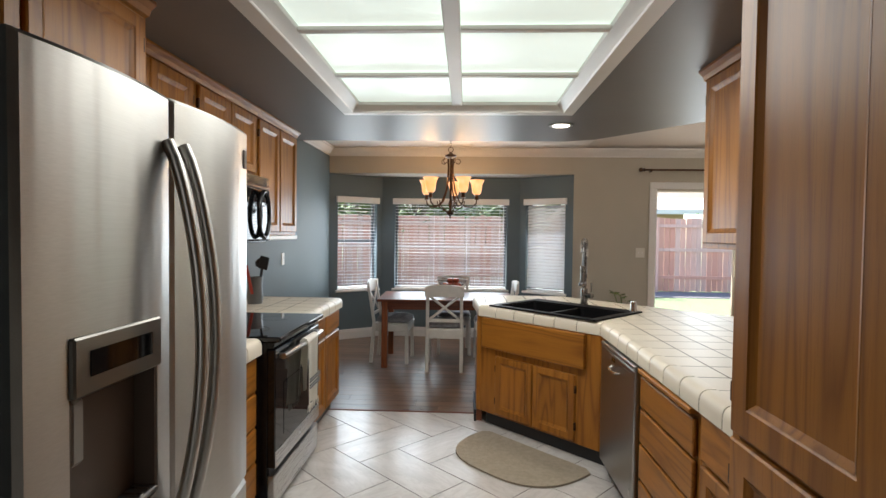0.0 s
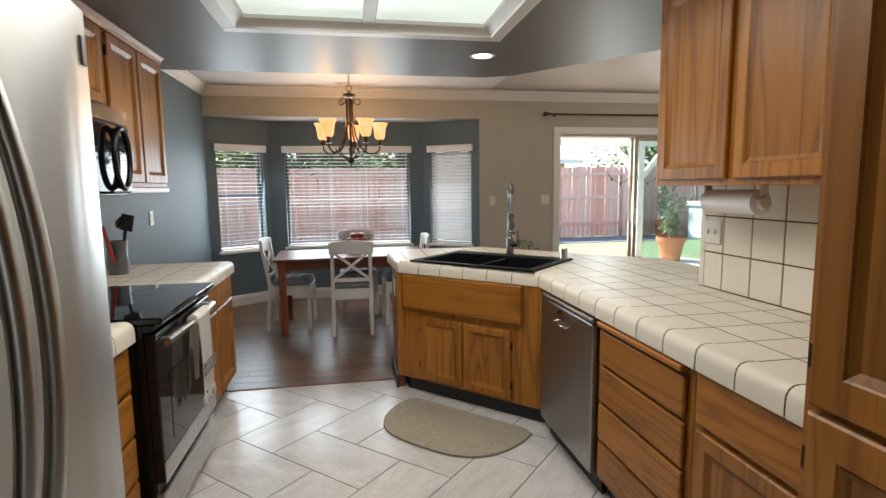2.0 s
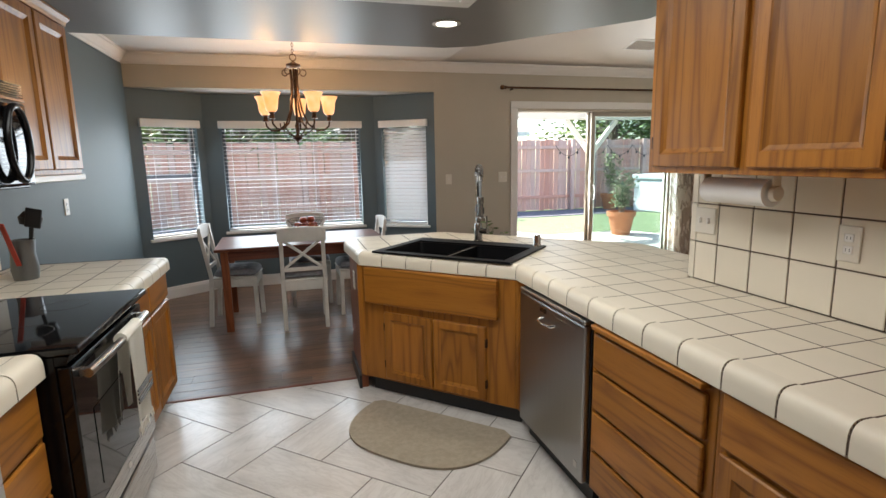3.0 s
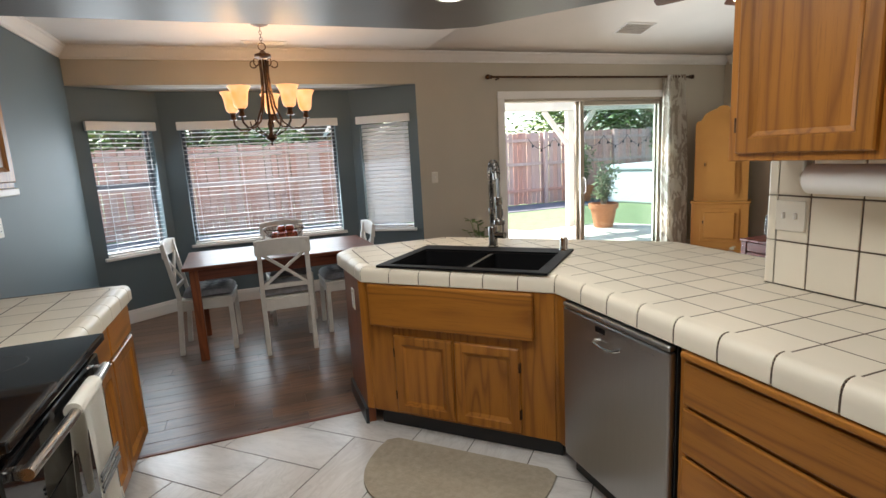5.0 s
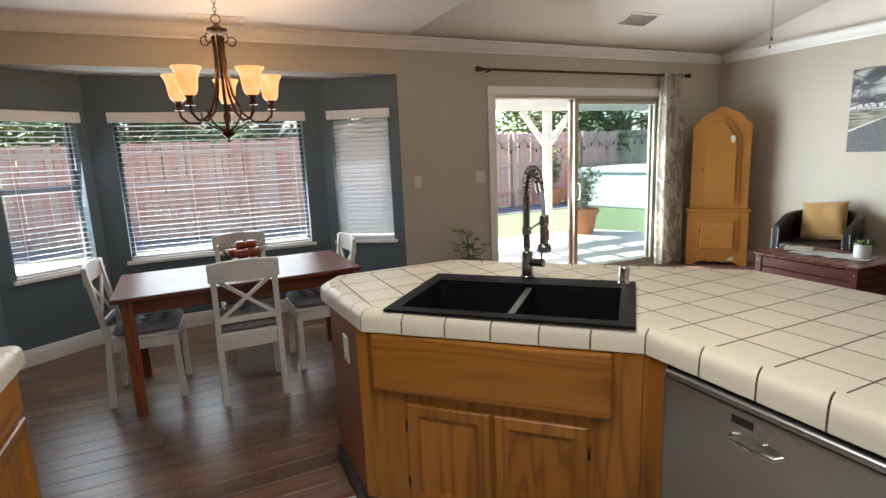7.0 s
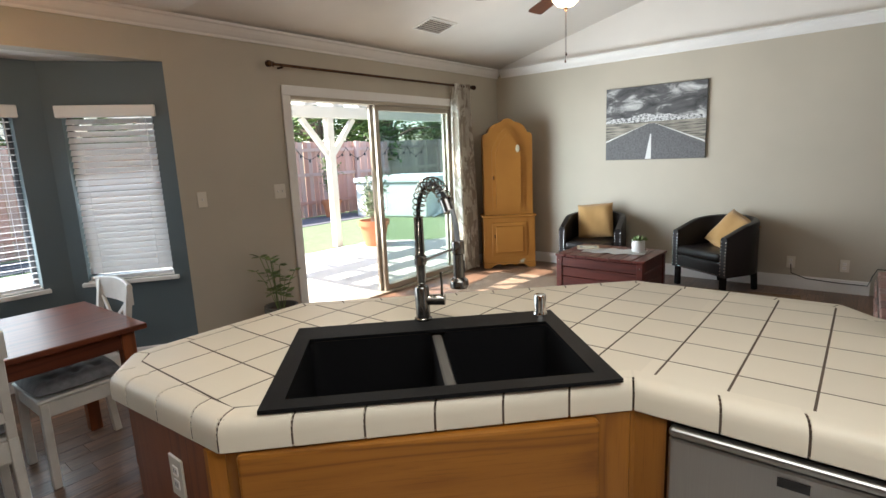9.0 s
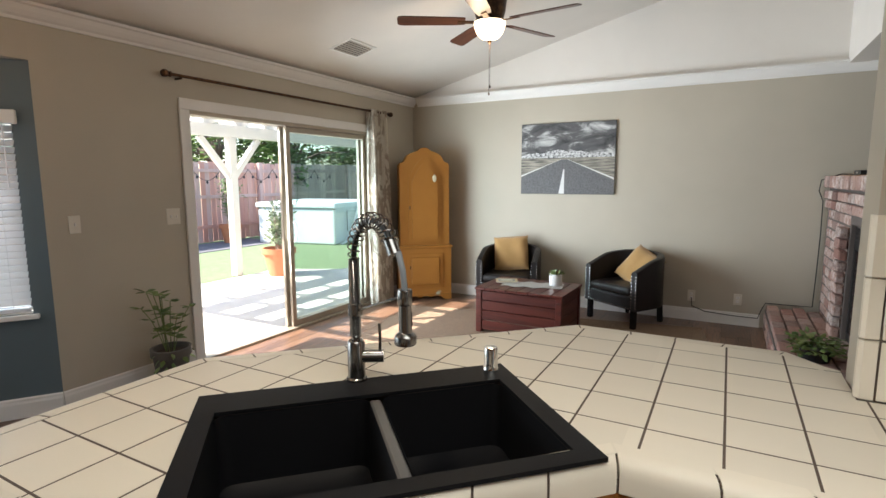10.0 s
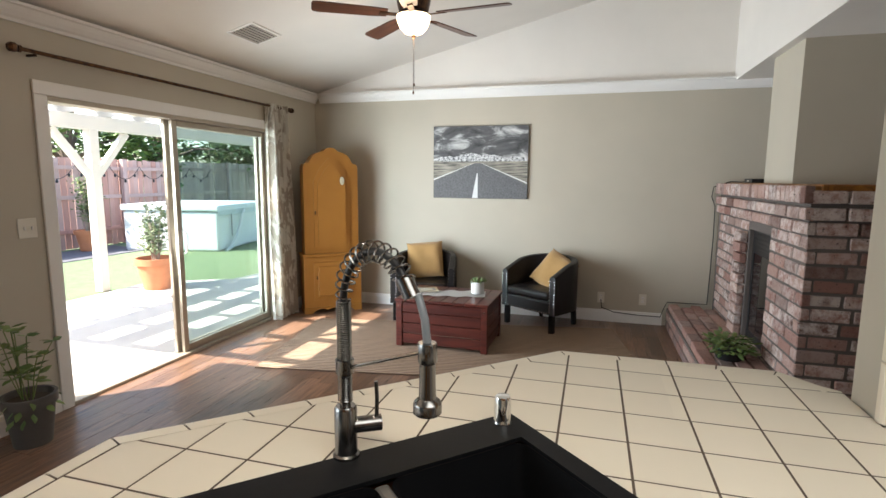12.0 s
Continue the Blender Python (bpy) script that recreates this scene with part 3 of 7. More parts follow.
part("badge", box(0.57, -0.0340, 0.16, 0.60, -0.0325, 0.19), STEEL, dw)
part("toe_kick", box(0.01, 0.03, 0, 0.63, 0.06, 0.099), BLACK, dw)
for i in range(7):
    part("button", box(0.38 + i * 0.028, -0.0335, 0.765, 0.392 + i * 0.028, -0.0322, 0.771), DARK_STEEL, dw)

# refrigerator with two doors above a freezer drawer
fr = thing("refrigerator", "stainless french-door refrigerator with ice dispenser", "refrigerator", (-0.575, 0.778, 0), 90)
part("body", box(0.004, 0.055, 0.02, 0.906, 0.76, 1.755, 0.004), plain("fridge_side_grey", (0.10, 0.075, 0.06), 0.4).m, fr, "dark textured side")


def bowed(x0, x1, z0, z1, bulge, depth, hole=None):
    """A door slab with a bowed front and rounded edges; hole is (x0, z0, x1, z1)."""
    bm = bmesh.new()
    xs = sorted({x0, x0 + 0.010, x1 - 0.010, x1, *[x0 + (x1 - x0) * k / 14 for k in range(1, 14)], *((hole[0], hole[2]) if hole else ())})
    zs = sorted({z0, z0 + 0.010, z1 - 0.010, z1, *((hole[1], hole[3]) if hole else ())})

    def y(x, z):
        u = (x - x0) / (x1 - x0)
        edge = 0.010 if (x in (x0, x1) or z in (z0, z1)) else 0.0
        return -bulge * (1 - (2 * u - 1) ** 2) + edge

    vs = {(x, z): bm.verts.new((x, y(x, z), z)) for x in xs for z in zs}
    for a, b in zip(xs, xs[1:]):
        for c, d in zip(zs, zs[1:]):
            if hole and a >= hole[0] - 1e-9 and b <= hole[2] + 1e-9 and c >= hole[1] - 1e-9 and d <= hole[3] + 1e-9:
                continue
            bm.faces.new((vs[a, c], vs[b, c], vs[b, d], vs[a, d]))
    rim = [e for e in bm.edges if e.is_boundary]
    ext = bmesh.ops.extrude_edge_only(bm, edges=rim)
    for vv in [g for g in ext["geom"] if isinstance(g, bmesh.types.BMVert)]:
        vv.co.y = depth
    return bm


HOLE = (0.100, 0.84, 0.375, 1.255)
left = part("door", bowed(0.004, 0.451, 0.625, 1.785, 0.020, 0.05, HOLE), STEEL, fr, "steel door with water and ice dispenser", True)
right = part("door", bowed(0.457, 0.906, 0.625, 1.785, 0.020, 0.05), STEEL, fr, "", True)
low = part("freezer_drawer", bowed(0.004, 0.906, 0.06, 0.615, 0.020, 0.05), STEEL, fr, "", True)
# dispenser set into the door
part("dispenser_panel", box(0.101, -0.024, 1.140, 0.374, 0.02, 1.254, 0.004), plain("dispenser_dark_steel", (0.27, 0.255, 0.235), 0.28, 0.95).m, left, "control panel of the dispenser")
part("dispenser_display", box(0.14, -0.0260, 1.175, 0.335, -0.0245, 1.225), BLACK_GLASS, left)
RECESS = plain("dispenser_grey", (0.115, 0.085, 0.068), 0.35).m
part("dispenser_back", box(0.101, 0.04, 0.841, 0.374, 0.05, 1.139), RECESS, left)
for x in (0.101, 0.366):
    part("dispenser_side", box(x, -0.010, 0.841, x + 0.008, 0.04, 1.139), RECESS, left)
part("dispenser_tray", box(0.105, -0.016, 0.842, 0.370, 0.04, 0.856, 0.003), DARK_STEEL, left)
for i in range(9):
    part("tray_slat", box(0.12 + i * 0.027, -0.012, 0.8562, 0.130 + i * 0.027, 0.035, 0.860), CHROME, left)
part("dispenser_lever", box(0.118, 0.0, 1.0, 0.162, 0.036, 1.135, 0.01), plain("chute_grey", (0.30, 0.28, 0.25), 0.4).m, left)
for side, host in ((-1, left), (1, right)):
    hx = 0.454 + side * 0.036
    bm = tube([(hx, -0.012 - 0.085 * math.sin(math.pi * k / 24) ** 0.75, 0.70 + 0.97 * k / 24) for k in range(25)], 0.0155, 10)
    part("handle", bm, STEEL, host, "long bowed steel handle", True)
bm = tube([(0.10 + 0.71 * k / 20, -0.055 - 0.03 * math.sin(math.pi * k / 20), 0.545) for k in range(21)], 0.0135, 10)
for hx in (0.12, 0.79):
    cyl((hx, -0.008, 0.545), (hx, -0.062, 0.545), 0.010, n=10, bm=bm)
part("handle", bm, STEEL, low, "long bowed steel handle", True)
part("badge", box(0.855, -0.012, 1.66, 0.875, -0.004, 1.72, 0.002), DARK_STEEL, right)
for hx in (0.03, 0.86):
    part("hinge_cover", box(hx - 0.03, 0.06, 1.756, hx + 0.05, 0.20, 1.785, 0.006), BLACK, fr)
part("foot_grille", box(0.01, 0.03, 0.0, 0.90, 0.06, 0.055), BLACK, fr)

# west run, fronts to the east
FACE_W = -0.895
cabinet("base_cabinet", "honey oak base cabinet with four drawers beside the range", (FACE_W, 1.72, 0), 90, 0.81, 0, LIP - 0.002, 0.76,
        [("drawer", 0.03, 0.66, 0.75, 0.165), ("drawer", 0.03, 0.485, 0.75, 0.16), ("drawer", 0.03, 0.31, 0.75, 0.16), ("drawer", 0.03, 0.13, 0.75, 0.165)])
cabinet("base_cabinet", "honey oak base cabinet with two drawers and doors", (FACE_W, 3.345, 0), 90, 0.87, 0, LIP - 0.002, 0.76,
        [("drawer", 0.03, 0.685, 0.40, 0.145), ("drawer", 0.445, 0.685, 0.40, 0.145), ("door", 0.03, 0.125, 0.40, 0.54, -1), ("door", 0.445, 0.125, 0.40, 0.54, 1)])
cabinet("wall_cabinet", "deep honey oak cabinet above the refrigerator", (-1.02, 0.74, 0), 90, 1.10, 1.84, KITCHEN_CEIL - 0.004, 0.64,
        [("door", 0.04, 1.865, 0.50, 0.35, -1), ("door", 0.56, 1.865, 0.50, 0.35, 1)], kick=False, crown=True)
cabinet("wall_cabinet", "honey oak wall cabinet with two panelled doors", (-1.27, 1.845, 0), 90, 0.79, 1.43, KITCHEN_CEIL - 0.004, 0.39,
        [("door", 0.03, 1.455, 0.36, 0.77, -1), ("door", 0.40, 1.455, 0.36, 0.77, 1)], kick=False, crown=True)
cabinet("wall_cabinet", "short honey oak cabinet above the microwave", (-1.27, 2.637, 0), 90, 0.80, 1.82, KITCHEN_CEIL - 0.004, 0.39,
        [("door", 0.03, 1.845, 0.365, 0.38, -1), ("door", 0.405, 1.845, 0.365, 0.38, 1)], kick=False, crown=True)
cabinet("wall_cabinet", "honey oak wall cabinet at the kitchen's end", (-1.27, 3.439, 0), 90, 0.83, 1.43, KITCHEN_CEIL - 0.004, 0.39,
        [("door", 0.03, 1.455, 0.375, 0.77, -1), ("door", 0.425, 1.455, 0.375, 0.77, 1)], kick=False, crown=True)
vb = thing("cabinet_valance", "white light rail under the end cabinet", "trim", (-1.27, 3.439, 0), 90)
part("rail", box(0.0, -0.012, 1.395, 0.842, 0.012, 1.428, 0.004), WHITE, vb)
part("return_rail", box(0.822, 0.013, 1.395, 0.842, 0.385, 1.428, 0.004), WHITE, vb)

# over-the-range microwave
mw = thing("microwave", "black over-range microwave with round handle", "microwave", (-1.17, 2.65, 0), 90)
part("body", box(0.0, 0.02, 1.385, 0.775, 0.49, 1.815, 0.004), BLACK_GLOSS, mw)
part("door", box(0.002, -0.006, 1.395, 0.773, 0.019, 1.735, 0.012, seg=2), BLACK_GLASS, mw)
part("trim_band", box(0.002, -0.006, 1.738, 0.773, 0.019, 1.750, 0.003), plain("copper_trim", (0.30, 0.19, 0.12), 0.3, 0.9).m, mw)
for i in range(6):
    part("vent_slat", box(0.01, -0.004, 1.754 + i * 0.010, 0.765, 0.019, 1.760 + i * 0.010, 0.001), BLACK_GLOSS, mw)
bm = tube([(0.60 + 0.085 * math.cos(2 * math.pi * k / 32), -0.035, 1.565 + 0.145 * math.sin(2 * math.pi * k / 32)) for k in range(33)], 0.014, 10)
part("handle", bm, BLACK_GLOSS, mw, "large oval black handle", True)
for i in (0, 1):
    part("handle_post", cyl((0.60, -0.03, 1.43 + i * 0.27), (0.60, -0.004, 1.43 + i * 0.27), 0.011, n=10), BLACK_GLOSS, mw)

# slide-in range
RX = -0.84
rg = thing("range", "black glass-top range with steel oven handle", "range", (RX, 2.54, 0), 90)
part("body", box(0.004, 0.0, 0.04, 0.786, 0.80, 0.893, 0.002), BLACK_GLOSS, rg)
part("cooktop", box(0.0, -0.07, 0.895, 0.79, 0.80, 0.922, 0.006, seg=2), BLACK_GLASS, rg, "black ceramic glass cooktop")
for bx, by, r in ((0.20, 0.17, 0.10), (0.58, 0.17, 0.085), (0.20, 0.50, 0.075), (0.58, 0.50, 0.10)):
    bm = bmesh.new()
    for k in range(40):
        a, b = 2 * math.pi * k / 40, 2 * math.pi * (k + 1) / 40
        q = [bm.verts.new((bx + rr * math.cos(t), by + rr * math.sin(t), 0.9224)) for rr, t in ((r, a), (r, b), (r - 0.004, b), (r - 0.004, a))]
        bm.faces.new(q)
    part("burner_ring", bm, plain("burner_print", (0.06, 0.06, 0.06), 0.2).m, rg)
bm = bmesh.new()
pr = [(0.0, 0.862), (-0.030, 0.862), (-0.034, 0.868), (-0.040, 0.890), (0.0, 0.893)]
ends = [[bm.verts.new((x, yy, zz)) for yy, zz in pr] for x in (0.004, 0.786)]
for i in range(5):
    bm.faces.new((ends[0][i], ends[0][(i + 1) % 5], ends[1][(i + 1) % 5], ends[1][i]))
bm.faces.new(ends[0]), bm.faces.new(ends[1][::-1])
part("control_panel", bm, BLACK_GLOSS, rg)
od = part("oven_door", box(0.006, -0.042, 0.245, 0.784, -0.001, 0.856, 0.006, seg=2), BLACK_GLASS, rg, "black glass oven door")
part("door_frame_bottom", box(0.006, -0.0445, 0.245, 0.784, -0.0425, 0.330), STEEL_X, od)
part("oven_window", box(0.13, -0.0440, 0.38, 0.66, -0.0425, 0.66), BLACK_GLASS, od)
bm = tube([(0.05 + 0.69 * k / 12, -0.070 - 0.010 * math.sin(math.pi * k / 12), 0.815) for k in range(13)], 0.016, 12)
for hx in (0.07, 0.72):
    box(hx - 0.014, -0.072, 0.802, hx + 0.014, -0.040, 0.828, 0.004, bm)
part("handle", bm, STEEL_X, od, "steel oven handle", True)
part("storage_drawer", box(0.006, -0.036, 0.045, 0.784, -0.001, 0.205, 0.006, seg=2), STEEL_X, rg, "steel storage drawer")
part("drawer_gap", box(0.006, -0.010, 0.206, 0.784, -0.001, 0.244), BLACK, rg)
part("badge", box(0.375, -0.0462, 0.275, 0.405, -0.0447, 0.305), CHROME, rg)

# towel over the oven handle
tw = thing("kitchen_towel", "cream towel with charcoal stripes over the oven handle", "towel", (RX - 0.020, 2.54, 0.050), 90)


def towel_sheet(z_lo, y0, y1, seed):
    bm = bmesh.new()
    rnd = random.Random(seed)
    nx, nz = 14, 24
    grid = []
    for j in range(nz + 1):
        t = j / nz
        row = []
        for i in range(nx + 1):
            u = i / nx
            x = 0.36 + 0.21 * u + 0.012 * math.sin(3 * t + seed)
            y = y0 + (y1 - y0) * t - 0.010 * math.sin(9 * u + seed) * (0.3 + t)
            row.append(bm.verts.new((x, y, 0.782 - (0.782 - z_lo) * t)))
        grid.append(row)
    for j in range(nz):
        for i in range(nx):
            bm.faces.new((grid[j][i], grid[j][i + 1], grid[j + 1][i + 1], grid[j + 1][i]))
    bmesh.ops.solidify(bm, geom=bm.faces[:], thickness=0.006)
    return bm


part("front_fall", towel_sheet(0.40, -0.116, -0.120, 1), TOWEL, tw, "", True)
part("back_fall", towel_sheet(0.46, -0.078, -0.060, 2), TOWEL, tw, "", True)
part("fold", cyl((0.362, -0.096, 0.772), (0.572, -0.096, 0.772), 0.024, n=14), TOWEL, tw, "", True)
for zz in (0.50, 0.515, 0.535, 0.55):
    part("stripe", box(0.368, -0.134, zz, 0.572, -0.1295, zz + 0.008), STRIPE, tw, "charcoal stripe")
bm = bmesh.new()
for i in range(22):
    x = 0.368 + 0.0092 * i
    cyl((x, -0.122, 0.402), (x + random.uniform(-0.006, 0.006), -0.122 + random.uniform(-0.008, 0.008), 0.362), 0.0028, 0.0015, 5, bm)
part("fringe", bm, TOWEL, tw)

# sink: a double bowl in black composite, set at forty-five degrees
sk = thing("sink", "black composite double-bowl sink", "sink", (0.340, 3.884, TOP), -45)
SW, SD = 0.905, 0.605
bm = bmesh.new()
xs, ys = [0, 0.055, 0.455, 0.490, 0.850, SW], [0, 0.050, 0.480, SD]
BOWLS = ((0.055, 0.050, 0.455, 0.480), (0.490, 0.050, 0.850, 0.480))


def ring(bm, x0, y0, x1, y1, r, z, n=5):
    out = []
    for cx, cy, a0 in ((x1 - r, y1 - r, 0), (x0 + r, y1 - r, 90), (x0 + r, y0 + r, 180), (x1 - r, y0 + r, 270)):
        for k in range(n + 1):
            a = radians(a0 + 90 * k / n)
            out.append(bm.verts.new((cx + r * math.cos(a), cy + r * math.sin(a), z)))
    return out


def bridge(bm, a, b):
    for i in range(len(a)):
        j = (i + 1) % len(a)
        bm.faces.new((a[i], a[j], b[j], b[i]))


# rim frame as bevelled bars, bowls as rounded wells
for b in ((0, 0, SW, 0.050), (0, 0.480, SW, SD), (0, 0.0495, 0.055, 0.4805), (0.850, 0.0495, SW, 0.4805)):
    box(b[0], b[1], 0.001, b[2], b[3], 0.0115, bm=bm)
bmesh.ops.remove_doubles(bm, verts=bm.verts, dist=0.0001)
part("rim", bm, SINK, sk)
part("divider", box(0.4555, 0.0505, -0.035, 0.4895, 0.4795, -0.004, 0.008, seg=2), plain("divider_grey", (0.10, 0.095, 0.09), 0.3).m, sk, "low grey bowl divider")
for x0, y0, x1, y1 in BOWLS:
    bm = bmesh.new()
    a = ring(bm, x0 - 0.012, y0 - 0.012, x1 + 0.012, y1 + 0.012, 0.02, 0.0005)
    b = ring(bm, x0, y0, x1, y1, 0.03, 0.0)
    c = ring(bm, x0 + 0.008, y0 + 0.008, x1 - 0.008, y1 - 0.008, 0.035, -0.19)
    d = ring(bm, x0 + 0.04, y0 + 0.04, x1 - 0.04, y1 - 0.04, 0.05, -0.21)
    bridge(bm, b, c), bridge(bm, c, d)
    bmesh.ops.delete(bm, geom=a, context="VERTS")
    bm.faces.new(d)
    part("bowl", bm, SINK, sk, "", True)
    part("drain", lathe([(0, 0.004), (0.03, 0.004), (0.045, 0.002), (0.048, 0)], 20, at=((x0 + x1) / 2, (y0 + y1) / 2, -0.209)), CHROME, sk, "", True)

# spring-neck tap
GUN = plain("gunmetal_finish", (0.27, 0.26, 0.25), 0.24, 1.0).m
tp = thing("kitchen_tap", "gunmetal pull-down tap with spring neck", "tap", (1.075, 4.000, TOP + 0.012), -16)
part("base", lathe([(0, 0), (0.031, 0), (0.031, 0.006), (0.026, 0.010), (0.026, 0.115), (0.022, 0.122), (0, 0.122)], 28), GUN, tp, "", True)
part("valve", cyl((0.014, -0.014, 0.072), (0.060, -0.056, 0.072), 0.019, n=20), GUN, tp, "", True)
part("lever", tube([(0.052, -0.048, 0.085), (0.053, -0.049, 0.13), (0.052, -0.048, 0.172)], 0.0048, 8), GUN, tp, "thin upright lever", True)
part("collar", lathe([(0, 0.20), (0.021, 0.20), (0.021, 0.232), (0, 0.232)], 20), GUN, tp, "", True)
part("riser", cyl((0, 0, 0.12), (0, 0, 0.36), 0.0125, n=16), GUN, tp, "", True)


def neck(s):
    """The neck's line: up, over in an arch and down to the spray head."""
    if s < 0.35:
        return Vector((0, 0, 0.12 + s / 0.35 * 0.245))
    a = (s - 0.35) / 0.65 * math.pi * 0.82
    return Vector((0.0, -0.092 + 0.092 * math.cos(a), 0.365 + 0.120 * math.sin(a)))


pts, total = [], 150 * 12
for k in range(total + 1):
    s = k / total
    p = neck(0.02 + 0.98 * s)
    d = (neck(min(1, 0.02 + 0.98 * s + 0.01)) - neck(max(0, 0.02 + 0.98 * s - 0.01))).normalized()
    side = Vector((1, 0, 0))
    u = side.cross(d)
    a = 2 * math.pi * (50 * min(1, s / 0.34) + 14 * max(0, (s - 0.34) / 0.66))
    pts.append(p + (0.0150 if s < 0.34 else 0.0150 + 0.007 * min(1, (s - 0.34) * 8)) * (math.cos(a) * side + math.sin(a) * u))
part("spring", tube(pts, 0.0023, 6), GUN, tp, "coiled steel spring", True)
part("hose", tube([neck(0.35 + 0.65 * k / 24) for k in range(25)], 0.0085, 10), BLACK, tp, "", True)
end = neck(1.0)
fall = (neck(1.0) - neck(0.97)).normalized()
part("spring_cap", cyl(end - fall * 0.008, end + fall * 0.036, 0.0185, n=20), GUN, tp, "", True)
tip = Vector((0, -0.225, 0.305))
part("spray_hose", tube([end + fall * 0.03, end.lerp(tip, 0.3) + Vector((0, -0.016, 0.012)), end.lerp(tip, 0.62) + Vector((0, -0.014, 0.006)), tip], 0.0085, 10), plain("grey_hose", (0.20, 0.22, 0.24), 0.3).m, tp, "", True)
part("spray_collar", lathe([(0, 0.150), (0.0185, 0.150), (0.0200, 0.146), (0.0200, 0.112), (0.0185, 0.108), (0, 0.108)], 24, at=(0, tip.y, 0.160)), GUN, tp, "", True)
part("spray_head", lathe([(0, 0.107), (0.0165, 0.107), (0.0170, 0.06), (0.0180, 0.034), (0.0275, 0.026), (0.0295, 0.021), (0.0295, 0.003), (0.0270, 0.0), (0, 0.0)], 28, at=(0, tip.y, 0.160)), GUN, tp, "", True)
part("spray_button", box(0.0165, tip.y - 0.006, 0.205, 0.0215, tip.y + 0.006, 0.245, 0.002), BLACK, tp)
part("holder_arm", tube([(0, -0.018, 0.216), (0, tip.y + 0.018, 0.285)], 0.0040, 8), GUN, tp, "", True)

ag = thing("air_gap", "chrome air-gap cap on the sink deck", "tap", (1.351, 3.682, TOP + 0.012), -45)
part("cap", lathe([(0, 0.072), (0.019, 0.070), (0.022, 0.064), (0.022, 0.012), (0.026, 0.0), (0, 0)], 24), CHROME, ag, "", True)

# floor mat before the sink
mt = thing("kitchen_mat", "half-round taupe mat with woven relief", "mat", (0.645, 3.465, 0.003), -45)
mm = Mat("taupe_mat", 0.8)
mm.set("Base Color", mm.ramp(mm.noise(40, 3), (0.3, (0.28, 0.235, 0.175)), (0.7, (0.35, 0.30, 0.23))))
wv = mm.node("ShaderNodeTexBrick", Vector=mm.co, Scale=14.0)
mm.bump(wv.outputs["Fac"], 0.6, 0.006)
out = [(-0.40, 0.0), (0.40, 0.0)] + [(0.45 * math.copysign(abs(math.cos(a)) ** 0.7, math.cos(a)), -0.04 - 0.47 * math.sin(a) ** 0.75) for a in [math.pi * k / 30 for k in range(31)]]
bm = prism(out, 0.0, 0.012)
bmesh.ops.bevel(bm, geom=[e for e in bm.edges if e.verts[0].co.z > 0.011 and e.verts[1].co.z > 0.011], offset=0.005, segments=1, affect="EDGES")
part("pad", bm, mm.m, mt)

# utensil crock on the west counter
ck = thing("utensil_crock", "ribbed steel crock holding cooking utensils", "crock", (-1.42, 3.80, TOP + 0.0005))
part("pot", lathe([(0, 0.0), (0.052, 0.0), (0.060, 0.05), (0.052, 0.13), (0.058, 0.20), (0.054, 0.20), (0.048, 0.13), (0, 0.10)], 24), steel("pewter", (0.22, 0.23, 0.24), 0.35, 2), ck, "", True)
part("spatula", box(-0.035, -0.006, 0.27, 0.035, 0.0, 0.37, 0.004, bm=cyl((0, 0, 0.05), (0.0, 0, 0.28), 0.006, n=8)), BLACK, ck, "black nylon spatula", at=pose(0, 0.02, 0, 8, 14, 0))
part("ladle", lathe([(0, 0.26), (0.045, 0.275), (0.052, 0.31), (0.03, 0.34), (0, 0.345)], 16, bm=cyl((0, 0, 0.05), (0, 0, 0.28), 0.006, n=8)), BLACK, ck, "black ladle", True, pose(0.01, 0, 0, -6, 6, 0))
part("tongs", box(-0.012, 0, 0.05, 0.012, 0.006, 0.33, 0.003), plain("red_silicone", (0.42, 0.05, 0.03), 0.5).m, ck, "red silicone tongs", at=pose(0, -0.02, 0, 26, 0, 0))

# paper towel holder under the wall cabinet
pt = thing("paper_towel_holder", "white paper towel roll under the cabinet", "paper towel", (1.48, 2.30, 1.335), -90)
part("roll", cyl((-0.14, 0, 0), (0.14, 0, 0), 0.048, n=28), plain("paper", (0.78, 0.77, 0.76), 0.9).m, pt, "", True)
for sx in (-0.155, 0.155):
    part("bracket", box(sx - 0.006, -0.018, -0.02, sx + 0.006, 0.018, 0.069, 0.004), WHITE_PLASTIC, pt)
    part("knob", cyl((sx - 0.004, 0, 0), (sx + 0.012, 0, 0), 0.030, 0.024, 18), WHITE_PLASTIC, pt, "", True)


def plate(name, label, at, rz, w, h, kind):
    """A wall plate: kind is switches or sockets, with how many."""
    ob = thing(name, label, "outlet" if kind == "socket" else "switch", at, rz)
    part("cover", box(-w / 2, -0.007, -h / 2, w / 2, -0.0005, h / 2, 0.003), WHITE_PLASTIC, ob)
    n = max(1, round(w / 0.055))
    for i in range(n if w > 0.09 else 1):
        cx = (i - (n - 1) / 2) * 0.046 if w > 0.09 else 0
        if kind == "socket":
            for s in (-0.02, 0.02):
                part("socket", box(cx - 0.015, -0.009, s - 0.013, cx + 0.015, -0.0072, s + 0.013, 0.002), WHITE, ob)
                for sx in (-0.006, 0.006):
                    part("slot", box(cx + sx - 0.001, -0.0096, s - 0.005, cx + sx + 0.001, -0.0091, s + 0.005), BLACK, ob)
        else:
            part("toggle", box(cx - 0.005, -0.018, -0.010, cx + 0.005, -0.0072, 0.012, 0.002), WHITE, ob)
    return ob


